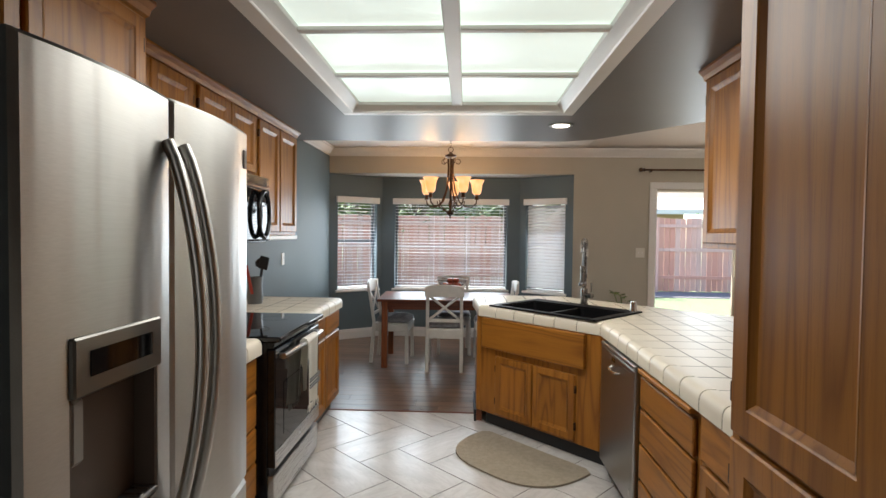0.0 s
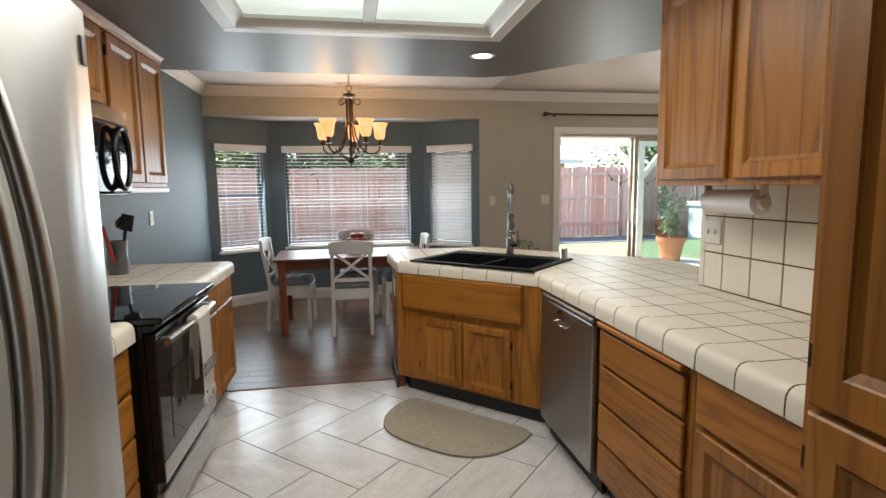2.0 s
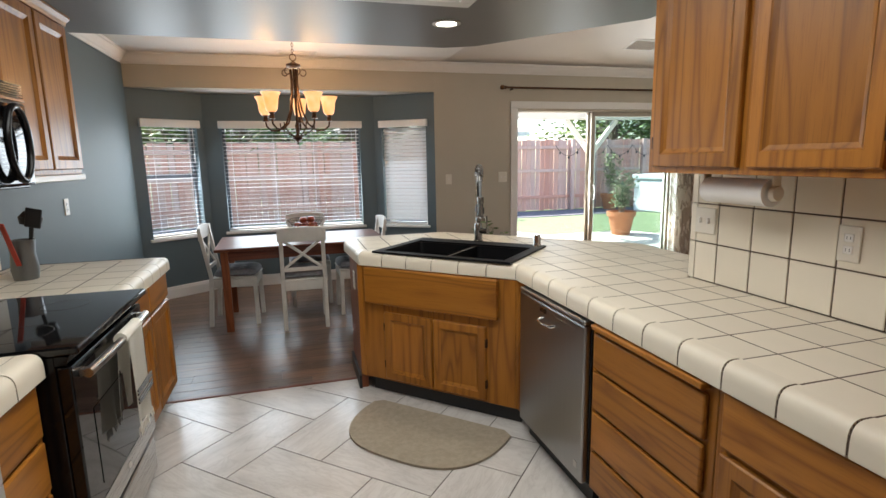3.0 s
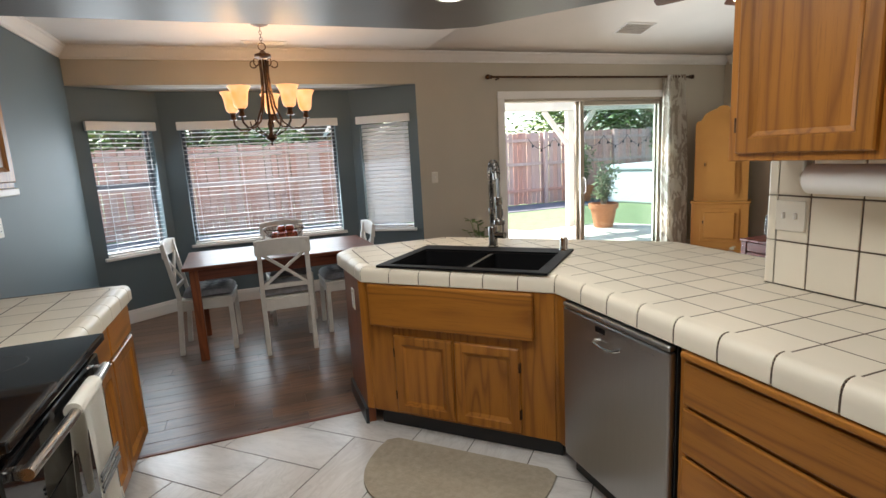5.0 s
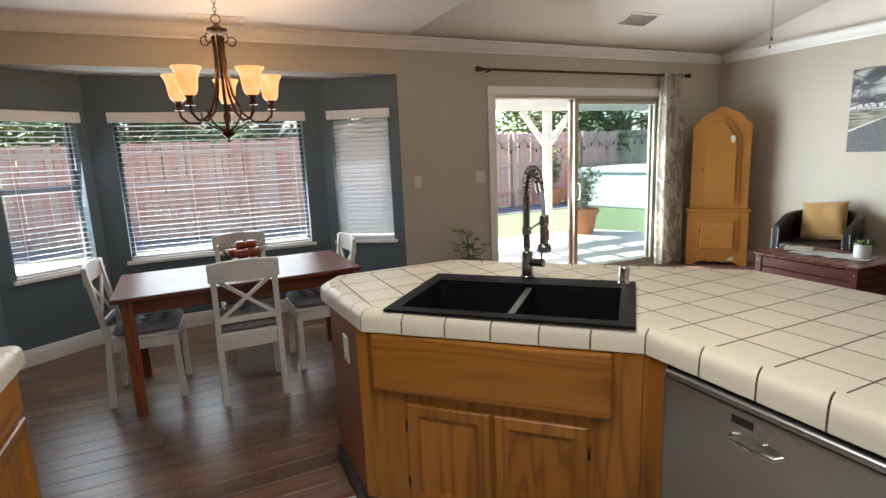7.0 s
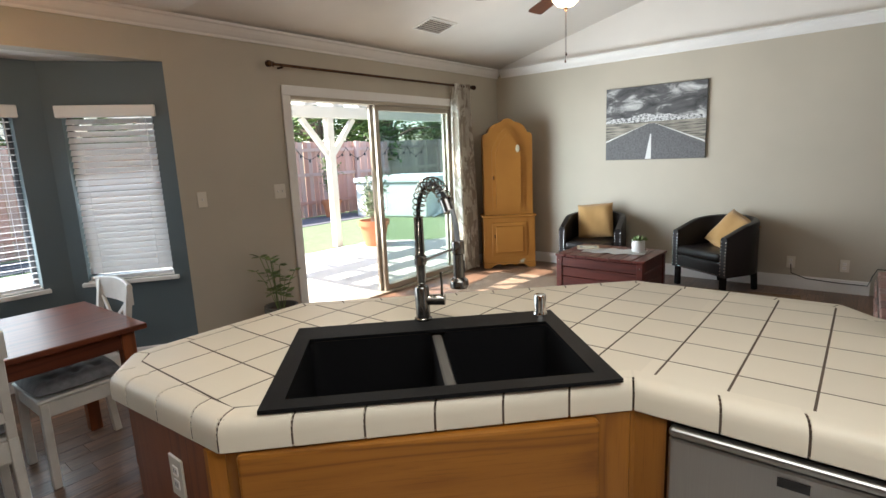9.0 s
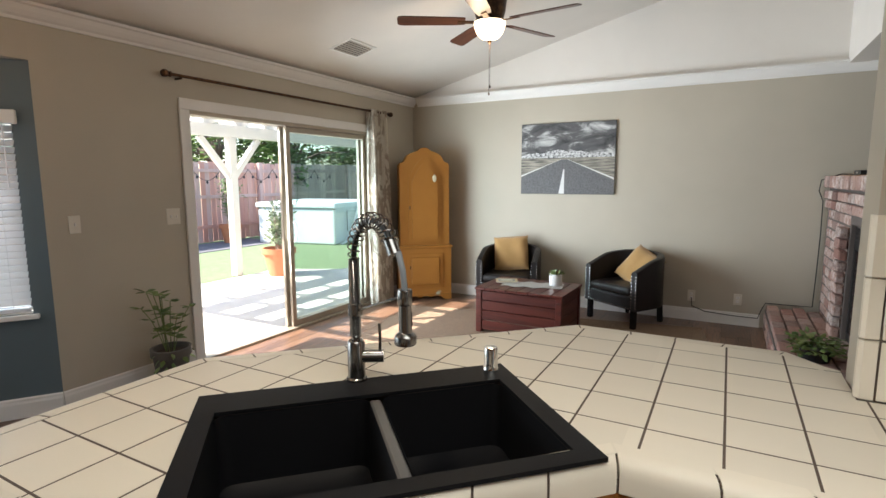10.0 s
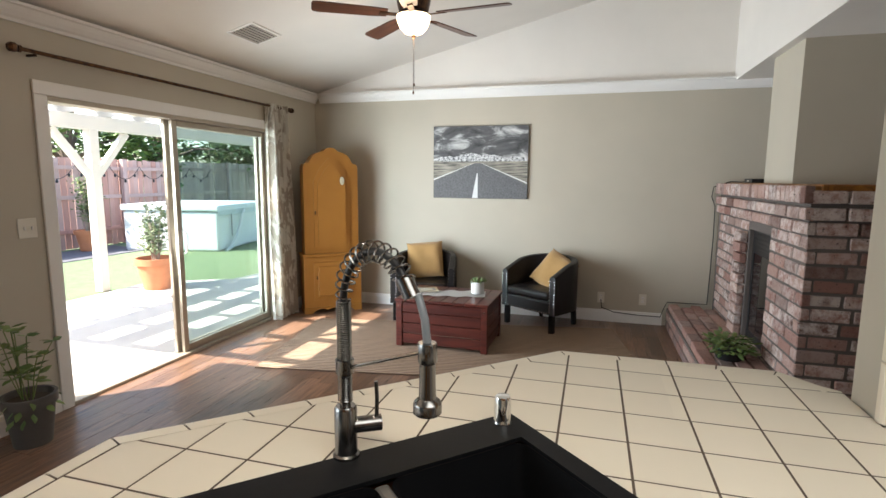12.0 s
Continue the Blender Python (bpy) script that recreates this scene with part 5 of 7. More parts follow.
for k in range(5):
    a = math.radians(11 + 72 * k)
    c, s = math.cos(a), math.sin(a)

    def at(r, z):
        return Vector((c * r, s * r, z))
    pts = [at(0.085 + 0.028 * math.cos(t), 2.275 + 0.028 * math.sin(t)) for t in [math.radians(-150 + 28 * i) for i in range(11)]]
    pts = pts[::-1]
    ctrl = [(0.035, 2.30), (0.028, 2.20), (0.034, 2.08), (0.055, 1.94), (0.105, 1.82), (0.18, 1.762), (0.255, 1.765), (0.30, 1.805), (0.305, 1.845)]
    arm = part("arm", tube([at(r, z) for r, z in ctrl], 0.0085, 8), BRONZE, cd, "", True)
    part("scroll", tube(pts, 0.006, 6, taper=lambda t: 0.5 + 0.5 * t), BRONZE, arm, "", True)
    part("brace", tube([at(r, z) for r, z in ((0.02, 1.70), (0.07, 1.72), (0.12, 1.75), (0.16, 1.79), (0.165, 1.83))], 0.006, 6), BRONZE, arm, "", True)
    part("cup", lathe([(0, 1.845), (0.030, 1.848), (0.022, 1.860), (0.018, 1.89), (0.030, 1.905), (0, 1.905)], 18, at=(c * 0.305, s * 0.305, 0)), BRONZE, arm, "", True)
    part("shade", lathe([(0.028, 1.905), (0.044, 1.918), (0.052, 1.94), (0.057, 1.975), (0.061, 2.01), (0.069, 2.04), (0.084, 2.066), (0.087, 2.072), (0.083, 2.072), (0.066, 2.043), (0.057, 2.01), (0.053, 1.975), (0.040, 1.925), (0.024, 1.908)], 24, at=(c * 0.305, s * 0.305, 0)), AMBER, arm, "lit amber glass bell shade", True)
    part("bulb", lathe([(0, 1.91), (0.016, 1.93), (0.028, 1.98), (0.024, 2.02), (0, 2.04)], 14, at=(c * 0.305, s * 0.305, 0)), OPAL, arm, "glowing bulb", True)
    bulb("chandelier_bulb", (CH[0] + c * 0.305, CH[1] + s * 0.305, 2.10), 0.85, 0.035, (1.0, 0.62, 0.30))


def vent(name, label, at, m, w, h, n):
    ob = new(name)
    ob.matrix_world = m
    tagged(ob, label, "vent")
    for b in ((-w / 2, -h / 2, w / 2, -h / 2 + 0.025), (-w / 2, h / 2 - 0.025, w / 2, h / 2), (-w / 2, -h / 2 + 0.025, -w / 2 + 0.025, h / 2 - 0.025), (w / 2 - 0.025, -h / 2 + 0.025, w / 2, h / 2 - 0.025)):
        part("frame", box(b[0], b[1], -0.008, b[2], b[3], -0.0005, 0.002), WHITE, ob)
    part("backing", box(-w / 2 + 0.026, -h / 2 + 0.026, -0.002, w / 2 - 0.026, h / 2 - 0.026, -0.0005), BLACK, ob)
    for i in range(n):
        y = -h / 2 + 0.035 + (h - 0.07) * i / (n - 1)
        part("slat", box(-w / 2 + 0.026, -0.0065, -0.001, w / 2 - 0.026, 0.0065, 0.001), WHITE, ob, at=pose(0, y, -0.008, -62, 0, 0))
    return ob


vent("ceiling_vent", "white slatted vent in the dining ceiling", None, pose(0.03, 6.55, 2.584), 0.40, 0.12, 6)
vent("ceiling_vent", "white slatted vent in the vaulted ceiling", None, Matrix.Translation((3.95, 6.23, vault_z(6.23))) @ Euler((-math.atan(SLOPE), 0, 0)).to_matrix().to_4x4(), 0.40, 0.26, 7)

# potted plant between bay and door
LEAF = Mat("plant_leaf", 0.5)
LEAF.set("Base Color", LEAF.mix(LEAF.island(), (0.06, 0.11, 0.025), (0.17, 0.23, 0.07)))
LEAF.set("Subsurface Weight", 0.1)
LEAF = LEAF.m


def leaf_into(bm, p, d, length, width, rnd):
    """One folded leaf blade."""
    d = Vector(d).normalized()
    s = d.cross(Vector((rnd.uniform(-1, 1), rnd.uniform(-1, 1), 1.4))).normalized()
    up = s.cross(d)
    p = Vector(p)
    mid = [p, p + d * length * 0.35 + up * length * 0.05, p + d * length * 0.7 + up * length * 0.02, p + d * length - up * length * 0.08]
    l, r = p + d * length * 0.4 + s * width / 2, p + d * length * 0.4 - s * width / 2
    l2, r2 = p + d * length * 0.75 + s * width * 0.33, p + d * length * 0.75 - s * width * 0.33
    v = [bm.verts.new(x) for x in (*mid, l, r, l2, r2)]
    for f in ((0, 1, 4), (1, 2, 6, 4), (2, 3, 6), (0, 5, 1), (1, 5, 7, 2), (2, 7, 3)):
        bm.faces.new([v[i] for i in f])


pl = thing("potted_plant", "young leafy plant in a dark grey pot", "plant", (2.17, 6.60, 0))
part("pot", lathe([(0, 0), (0.095, 0), (0.125, 0.24), (0.140, 0.245), (0.140, 0.30), (0.122, 0.30), (0.115, 0.26), (0, 0.26)], 28), plain("grey_pot", (0.085, 0.075, 0.065), 0.6).m, pl, "", True)
part("soil", lathe([(0, 0.268), (0.10, 0.262), (0.118, 0.262)], 20), plain("potting_soil", (0.05, 0.032, 0.02), 1.0).m, pl)
rnd = random.Random(5)
bs, bl = bmesh.new(), bmesh.new()
for k in range(9):
    a, lean = rnd.uniform(0, 6.28), rnd.uniform(0.05, 0.28)
    h = rnd.uniform(0.28, 0.52)
    tip = Vector((math.cos(a) * lean, math.sin(a) * lean * 0.6, 0.26 + h))
    base = Vector((math.cos(a) * 0.03, math.sin(a) * 0.03, 0.26))
    path = [base.lerp(tip, t) + Vector((0, 0, 0.05 * math.sin(math.pi * t))) for t in (0, 0.3, 0.6, 1)]
    tube(path, 0.003, 5, bs)
    for q in path[1:]:
        for j in range(4):
            b = rnd.uniform(0, 6.28)
            leaf_into(bl, q, (math.cos(b), math.sin(b) * 0.8, rnd.uniform(-0.1, 0.5)), rnd.uniform(0.05, 0.10), rnd.uniform(0.025, 0.045), rnd)
for k in range(14):
    b = rnd.uniform(0, 6.28)
    leaf_into(bl, (0.12 * math.cos(b), 0.12 * math.sin(b), rnd.uniform(0.12, 0.30)), (math.cos(b), math.sin(b), -0.6), 0.07, 0.035, rnd)
tagged(part("stalk", bs, LEAF, pl), kind="stuff")
tagged(part("leaf", bl, LEAF, pl), kind="stuff")

# ---- living room ----
# painted corner cupboard
ar = thing("corner_cupboard", "mustard painted arched corner cupboard with worn edges", "cupboard", (5.235, 6.615, 0), -49.7)
AW, AD = 0.67, 0.235


def arch_outline(w, x0, z0, zs, ztop):
    half = ((1.0, 0.0), (0.995, 0.035), (0.965, 0.062), (0.915, 0.066), (0.885, 0.085), (0.86, 0.12), (0.815, 0.155), (0.75, 0.180), (0.68, 0.194), (0.63, 0.203), (0.60, 0.220), (0.565, 0.236), (0.5, 0.243))
    rise = (ztop - zs) / 0.243
    right_side = [(x0 + w * u, zs + rise * h) for u, h in half]
    left_side = [(x0 + w * (1 - u), zs + rise * h) for u, h in half[:-1]]
    return [(x0, z0), (x0 + w, z0)] + right_side + left_side[::-1]


def upright(poly, y0, y1, bm=None):
    own = prism(poly, 0, 1)
    for v in own.verts:
        v.co = Vector((v.co.x, y1 + (y0 - y1) * v.co.z, v.co.y))
    return join(bm, own)


part("upper_case", upright(arch_outline(AW - 0.05, 0.025, 0.70, 1.66, 1.905), 0.0, AD), MUSTARD_PAINT, ar)
part("lower_case", box(0.0, -0.02, 0.07, AW, AD, 0.665, 0.008, seg=2), MUSTARD_PAINT, ar)
part("waist_moulding", box(-0.015, -0.045, 0.667, AW + 0.015, AD, 0.698, 0.010, seg=2), MUSTARD_PAINT, ar)
ud = part("upper_door", upright([(0.13, 0.75), (AW - 0.13, 0.75), (AW - 0.13, 1.52)] + [(AW / 2 + (AW / 2 - 0.13) * (1 - k / 8), 1.52 + 0.27 * (1 - abs(1 - k / 8) ** 1.7)) for k in range(1, 16)] + [(0.13, 1.52)], -0.014, -0.001), MUSTARD_PAINT, ar)
part("upper_panel", upright([(0.175, 0.80), (AW - 0.175, 0.80), (AW - 0.175, 1.49)] + [(AW / 2 + (AW / 2 - 0.175) * (1 - k / 8), 1.49 + 0.225 * (1 - abs(1 - k / 8) ** 1.7)) for k in range(1, 16)] + [(0.175, 1.49)], -0.030, -0.0145), MUSTARD_PAINT, ud)
part("medallion", lathe([(0, 0.006), (0.03, 0.004), (0.036, 0)], 20, at=(0, 0, 0)), plain("pale_medallion", (0.55, 0.50, 0.36), 0.6).m, ud, "small pale oval medallion", at=pose(AW - 0.215, -0.0305, 1.53, 90) @ Matrix.Diagonal((0.7, 1.3, 1, 1)))
ld = part("lower_door", box(0.11, -0.034, 0.16, AW - 0.11, -0.021, 0.60, 0.004), MUSTARD_PAINT, ar)
part("lower_panel", box(0.155, -0.052, 0.205, AW - 0.155, -0.0345, 0.555, 0.010), MUSTARD_PAINT, ld)
for z, host in ((1.15, ud), (0.40, ld)):
    part("keyhole", box(0.138, -0.039, z, 0.152, -0.0145, z + 0.045, 0.003), BRONZE, host)
skirt = [(0, 0.069), (AW, 0.069), (AW, 0.0), (AW - 0.09, 0.0)] + [(AW - 0.12 - (AW - 0.24) * k / 16, 0.030 + 0.022 * abs(math.sin(math.pi * k / 5.3))) for k in range(17)] + [(0.09, 0.0), (0, 0.0)]
part("scalloped_skirt", upright(skirt[::-1], -0.018, 0.01), MUSTARD_PAINT, ar)
for x in (0.0, AW - 0.05):
    part("foot", box(x, 0.02, 0.0, x + 0.05, AD, 0.069), MUSTARD_PAINT, ar)


def tub_chair():
    """Barrel armchair, its front towards -y."""
    ob = thing("armchair", "black leather tub armchair with nailhead trim", "armchair", group="armchairs by the chest")
    W2, D = 0.355, 0.66
    n = 40
    outer, inner, tops = [], [], []
    for k in range(n + 1):
        u = k / n
        a = math.pi * (1 - u)
        # straight arms that run into a round back
        s = u * 3.0
        if s < 0.8:
            o, nrm = Vector((-W2, -0.30 + s / 0.8 * 0.28)), Vector((-1, 0))
        elif s > 2.2:
            o, nrm = Vector((W2, -0.02 - (s - 2.2) / 0.8 * 0.28)), Vector((1, 0))
        else:
            t = math.pi * (1 - (s - 0.8) / 1.4)
            o, nrm = Vector((W2 * math.cos(t), -0.02 + 0.34 * math.sin(t))), Vector((math.cos(t), math.sin(t)))
        outer.append(o)
        inner.append(o - nrm * 0.075)
        tops.append(0.60 + 0.145 * math.sin(math.pi * u) ** 1.1)
    bm = bmesh.new()
    rows = []
    for o, i, z in zip(outer, inner, tops):
        nrm = (o - i).normalized()
        prof = [(o, 0.20), (o, z - 0.03), (o - nrm * 0.010, z - 0.008), (o - nrm * 0.0375, z), (i + nrm * 0.010, z - 0.008), (i, z - 0.03), (i, 0.20)]
        rows.append([bm.verts.new((p.x, p.y, zz)) for p, zz in prof])
    for a, b in zip(rows, rows[1:]):
        for j in range(7):
            bm.faces.new((a[j], a[(j + 1) % 7], b[(j + 1) % 7], b[j]))
    bm.faces.new(rows[0]), bm.faces.new(rows[-1][::-1])
    part("back_shell", bm, LEATHER, ob, "", True)
    part("seat_base", box(-W2 + 0.076, -0.298, 0.20, W2 - 0.076, 0.20, 0.335, 0.012, seg=2), LEATHER, ob)
    bm = box(-W2 + 0.078, -0.315, 0.337, W2 - 0.078, 0.18, 0.425, 0.034, seg=4)
    for v in bm.verts:
        if v.co.z > 0.40:
            v.co.z += 0.018 * max(0.0, 1 - (v.co.x / 0.28) ** 2)
    part("seat_cushion", bm, LEATHER, ob, "", True)
    for sx in (-1, 1):
        bar((sx * 0.30, -0.265, 0), (sx * 0.30, -0.265, 0.20), 0.05, 0.05, BLACK_GLOSS, ob, "leg")
        bar((sx * 0.22, 0.235, 0), (sx * 0.22, 0.215, 0.20), 0.045, 0.045, BLACK_GLOSS, ob, "leg")
    nail = None
    spots = [(sx * (W2 - 0.0375) + dx, -0.3015, z) for sx in (-1, 1) for dx in (-0.028, 0.028) for z in [0.23 + 0.032 * k for k in range(11)]] + [(-W2 + 0.10 + 0.032 * k, -0.2995, 0.215) for k in range(17)]
    for p in spots:
        if nail is None:
            nail = part("nailhead", lathe([(0, 0.006), (0.005, 0.0045), (0.0075, 0)], 8), CHROME, ob)
        else:
            other = new("nailhead", nail.data)
            other.parent = ob
            other.matrix_basis = pose(*p, 90)
            continue
        nail.matrix_basis = pose(*p, 90)
    return ob


def pillow(label, m):
    ob = thing("throw_pillow", label, "pillow")
    bm = bmesh.new()
    n = 20
    for sgn in (1, -1):
        g = []
        for j in range(n + 1):
            row = []
            for i in range(n + 1):
                u, v = i / n * 2 - 1, j / n * 2 - 1
                puff = max(0.0, (1 - u ** 4) * (1 - v ** 4)) ** 0.6
                pinch = 1 - 0.07 * (1 - abs(u)) ** 0.5 * abs(v) ** 3
                pinch2 = 1 - 0.07 * (1 - abs(v)) ** 0.5 * abs(u) ** 3
                y = sgn * 0.075 * puff + 0.006 * math.sin(5 * u + 3 * v) * puff
                row.append(bm.verts.new((0.21 * u * pinch2, y, 0.21 * v * pinch)))
            g.append(row)
        for j in range(n):
            for i in range(n):
                bm.faces.new((g[j][i], g[j][i + 1], g[j + 1][i + 1], g[j + 1][i]))
    bmesh.ops.remove_doubles(bm, verts=bm.verts, dist=0.0006)
    part("cover", bm, MUSTARD, ob, "", True)
    part("piping", tube([(0.20 * math.copysign(abs(math.cos(a)) ** 0.28, math.cos(a)), 0, 0.20 * math.copysign(abs(math.sin(a)) ** 0.28, math.sin(a))) for a in [2 * math.pi * k / 48 for k in range(49)]], 0.004, 6), MUSTARD, ob, "", True)
    ob.matrix_world = m
    return ob


chair_a = tub_chair()
CA, CB = pose(5.64, 5.28, 0, 0, 0, -80), pose(5.67, 3.93, 0, 0, 0, -123)
chair_a.matrix_world = CA
copy_thing(chair_a, CB)
pillow("mustard throw pillow upright in the armchair", CA @ pose(-0.02, 0.10, 0.63, -18, -5, 3))
pillow("mustard throw pillow tipped in the armchair", CB @ pose(0.04, 0.09, 0.575, -36, 20, -8))

# slatted storage chest used as a table
cs = thing("storage_chest", "oxblood slatted wooden storage chest", "chest", (4.77, 4.75, 0.012), -1.5)
for sx in (-1, 1):
    for sy in (-1, 1):
        part("corner_post", box(sx * 0.285 - 0.03, sy * 0.405 - 0.03, 0, sx * 0.285 + 0.03, sy * 0.405 + 0.03, 0.425, 0.004), CHEST_WOOD, cs)
        part("bolt", lathe([(0, 0.004), (0.006, 0.003), (0.008, 0)], 10), CHROME, cs, at=pose(-0.3155, sy * 0.405, 0.38, 0, -90, 0))
for k in range(4):
    z0 = 0.03 + k * 0.099
    for sx in (-1, 1):
        part("side_slat", box(sx * 0.295 - 0.011, -0.374, z0, sx * 0.295 + 0.011, 0.374, z0 + 0.092, 0.004), CHEST_WOOD, cs)
    for sy in (-1, 1):
        part("end_slat", box(-0.254, sy * 0.415 - 0.011, z0, 0.254, sy * 0.415 + 0.011, z0 + 0.092, 0.004), CHEST_WOOD, cs)
for k in range(8):
    y = -0.445 + k * 0.1115
    part("lid_slat", box(-0.33, y, 0.428, 0.33, y + 0.1065, 0.452, 0.004), CHEST_WOOD, cs)
part("silver_strip", box(-0.3075, -0.30, 0.127, -0.3062, 0.34, 0.130), CHROME, cs)
rn = thing("table_runner", "crumpled white lace runner on the chest", "cloth", (4.79, 4.72, 0.466), 10)
bm = bmesh.new()
g = [[bm.verts.new((0.13 * u + 0.012 * math.sin(9 * v), 0.30 * v, 0.002 + 0.003 * (1 + math.sin(7 * u + 11 * v)))) for u in [i / 8 * 2 - 1 for i in range(9)]] for v in [j / 20 * 2 - 1 for j in range(21)]]
for j in range(20):
    for i in range(8):
        bm.faces.new((g[j][i], g[j][i + 1], g[j + 1][i + 1], g[j + 1][i]))
bmesh.ops.solidify(bm, geom=bm.faces[:], thickness=0.002)
part("cloth", bm, plain("white_lace", (0.66, 0.65, 0.63), 0.9).m, rn, "", True)
bk = thing("book", "closed book with tan patterned cover", "book", (4.80, 5.00, 0.477), 24)
part("pages", box(-0.075, -0.105, 0, 0.075, 0.105, 0.012), plain("paper_pages", (0.68, 0.64, 0.55), 0.9).m, bk)
part("cover", box(-0.08, -0.11, 0.0122, 0.08, 0.11, 0.015, 0.001), plain("tan_cover", (0.50, 0.42, 0.26), 0.5).m, bk)
part("cover_plate", box(-0.06, -0.085, 0.0152, 0.06, 0.085, 0.0158), plain("cover_print", (0.22, 0.24, 0.23), 0.5).m, bk)
for k in range(3):
    part("title_bar", box(-0.03 + 0.03 * k - 0.008, -0.06, 0.016, -0.03 + 0.03 * k + 0.008, 0.06, 0.0163), plain("cover_ink", (0.62, 0.58, 0.46), 0.5).m, bk)
su = thing("succulent_pot", "small succulent in a white cylinder pot", "plant", (4.84, 4.50, 0.476))
part("pot", lathe([(0, 0), (0.058, 0), (0.062, 0.008), (0.062, 0.115), (0.055, 0.115), (0.054, 0.09), (0, 0.09)], 28), plain("white_glaze", (0.72, 0.71, 0.69), 0.3).m, su, "", True)
rnd = random.Random(8)
bm = bmesh.new()
for k in range(46):
    a, e = rnd.uniform(0, 6.28), rnd.uniform(0.2, 1.3)
    leaf_into(bm, (0.025 * math.cos(a), 0.025 * math.sin(a), 0.095), (math.cos(a) * math.cos(e), math.sin(a) * math.cos(e), math.sin(e)), rnd.uniform(0.05, 0.085), 0.024, rnd)
part("leaves", bm, LEAF, su)

# jute rug
mm = Mat("braided_jute", 0.95)
w1 = mm.node("ShaderNodeTexWave", Vector=mm.mapped((1, 1, 1)), Scale=9.0, Distortion=2.5, Detail=2.0).outputs["Fac"]
w2 = mm.node("ShaderNodeTexWave", Vector=mm.mapped((0.2, 1, 1)), Scale=34.0, Distortion=3.0).outputs["Fac"]
mm.set("Base Color", mm.mix(mm.ramp(w1, (0.35, (0, 0, 0)), (0.65, (1, 1, 1))), (0.11, 0.066, 0.042), mm.mix(mm.noise(26, 4), (0.24, 0.155, 0.10), (0.38, 0.265, 0.175))))
mm.bump(mm.mix(0.5, w1, w2), 0.7, 0.008)
rg2 = thing("rug", "braided jute rug under the chest", "rug", (4.62, 4.66, 0.001), 9.8)
part("weave", box(-0.77, -1.60, 0, 0.77, 1.60, 0.010, 0.004), mm.m, rg2)

# canvas print: a road running to snowy hills
cv = thing("wall_canvas", "grey canvas print of road and snowy hills", "picture", (5.965, 4.74, 1.752), -90)
CW, CHH = 1.105, 0.825
part("canvas", box(-CW / 2, 0.0, -CHH / 2, CW / 2, 0.023, CHH / 2, 0.003), plain("canvas_edge", (0.10, 0.10, 0.10), 0.8).m, cv)


def flat(name, pts, y, material):
    bm = bmesh.new()
    bm.faces.new([bm.verts.new((x * CW / 2, y, z * CHH / 2)) for x, z in pts])
    return part(name, bm, material, cv)


mm = Mat("printed_storm_sky", 0.7)
cloud = mm.noise(3.2, 7, 0.62, mm.mapped((1.0, 1, 2.4)), 0.6)
mm.set("Base Color", mm.ramp(cloud, (0.32, (0.020, 0.020, 0.022)), (0.52, (0.10, 0.10, 0.102)), (0.68, (0.60, 0.60, 0.59))))
flat("storm_sky", [(-0.995, 0.02), (0.995, 0.02), (0.995, 0.99), (-0.995, 0.99)], -0.0015, mm.m)
mm = Mat("printed_snow", 0.7)
mm.set("Base Color", mm.ramp(mm.noise(26, 6, 0.7, mm.mapped((1.2, 1, 1.8))), (0.40, (0.05, 0.05, 0.055)), (0.56, (0.62, 0.62, 0.62))))
rnd = random.Random(3)
ridge = [(-0.995 + 1.99 * k / 40, 0.10 + 0.10 * math.exp(-((k - 18) / 9.0) ** 2) + 0.055 * abs(math.sin(k * 0.31)) + rnd.uniform(-0.012, 0.02)) for k in range(41)]
flat("hill_range", [(-0.995, 0.0), (0.995, 0.0)] + ridge[::-1], -0.0025, mm.m)
mm = Mat("printed_field", 0.7)
mm.set("Base Color", mm.ramp(mm.noise(8, 5, 0.6, mm.mapped((0.5, 1, 7))), (0.35, (0.05, 0.05, 0.048)), (0.62, (0.36, 0.33, 0.27))))
flat("field", [(-0.995, -0.99), (0.995, -0.99), (0.995, 0.03), (-0.995, 0.03)], -0.0035, mm.m)
mm = Mat("printed_road", 0.7)
mm.set("Base Color", mm.ramp(mm.noise(60, 4), (0.3, (0.085, 0.085, 0.09)), (0.7, (0.15, 0.15, 0.155))))
flat("road", [(-0.99, -0.985), (0.99, -0.985), (0.99, -0.60), (0.02, -0.02), (-0.10, -0.02), (-0.99, -0.52)], -0.0045, mm.m)
pale = plain("printed_white", (0.66, 0.66, 0.65), 0.7).m
flat("centre_line", [(-0.15, -0.985), (-0.03, -0.985), (-0.035, -0.30), (-0.055, -0.30)], -0.0055, pale)
flat("edge_line", [(-0.99, -0.50), (-0.99, -0.46), (-0.11, -0.02), (-0.12, -0.02)], -0.0055, pale)
flat("edge_line", [(0.99, -0.58), (0.99, -0.54), (0.04, -0.02), (0.03, -0.02)], -0.0055, pale)

# ceiling fan
FX, FY = 3.93, 4.83
fn = thing("ceiling_fan", "dark ceiling fan with lit opal bowl", "ceiling fan", (FX, FY, 0))
zc = vault_z(FY)
part("canopy", lathe([(0, zc + 0.01), (0.07, zc + 0.01), (0.07, zc - 0.03), (0.03, zc - 0.06), (0, zc - 0.06)], 24), BRONZE, fn, "", True)
part("downrod", cyl((0, 0, 2.98), (0, 0, zc - 0.04), 0.012, n=12), BRONZE, fn, "", True)
part("motor", lathe([(0, 3.00), (0.03, 2.995), (0.13, 2.975), (0.135, 2.94), (0.125, 2.86), (0.11, 2.80), (0, 2.795)], 32), BRONZE, fn, "", True)
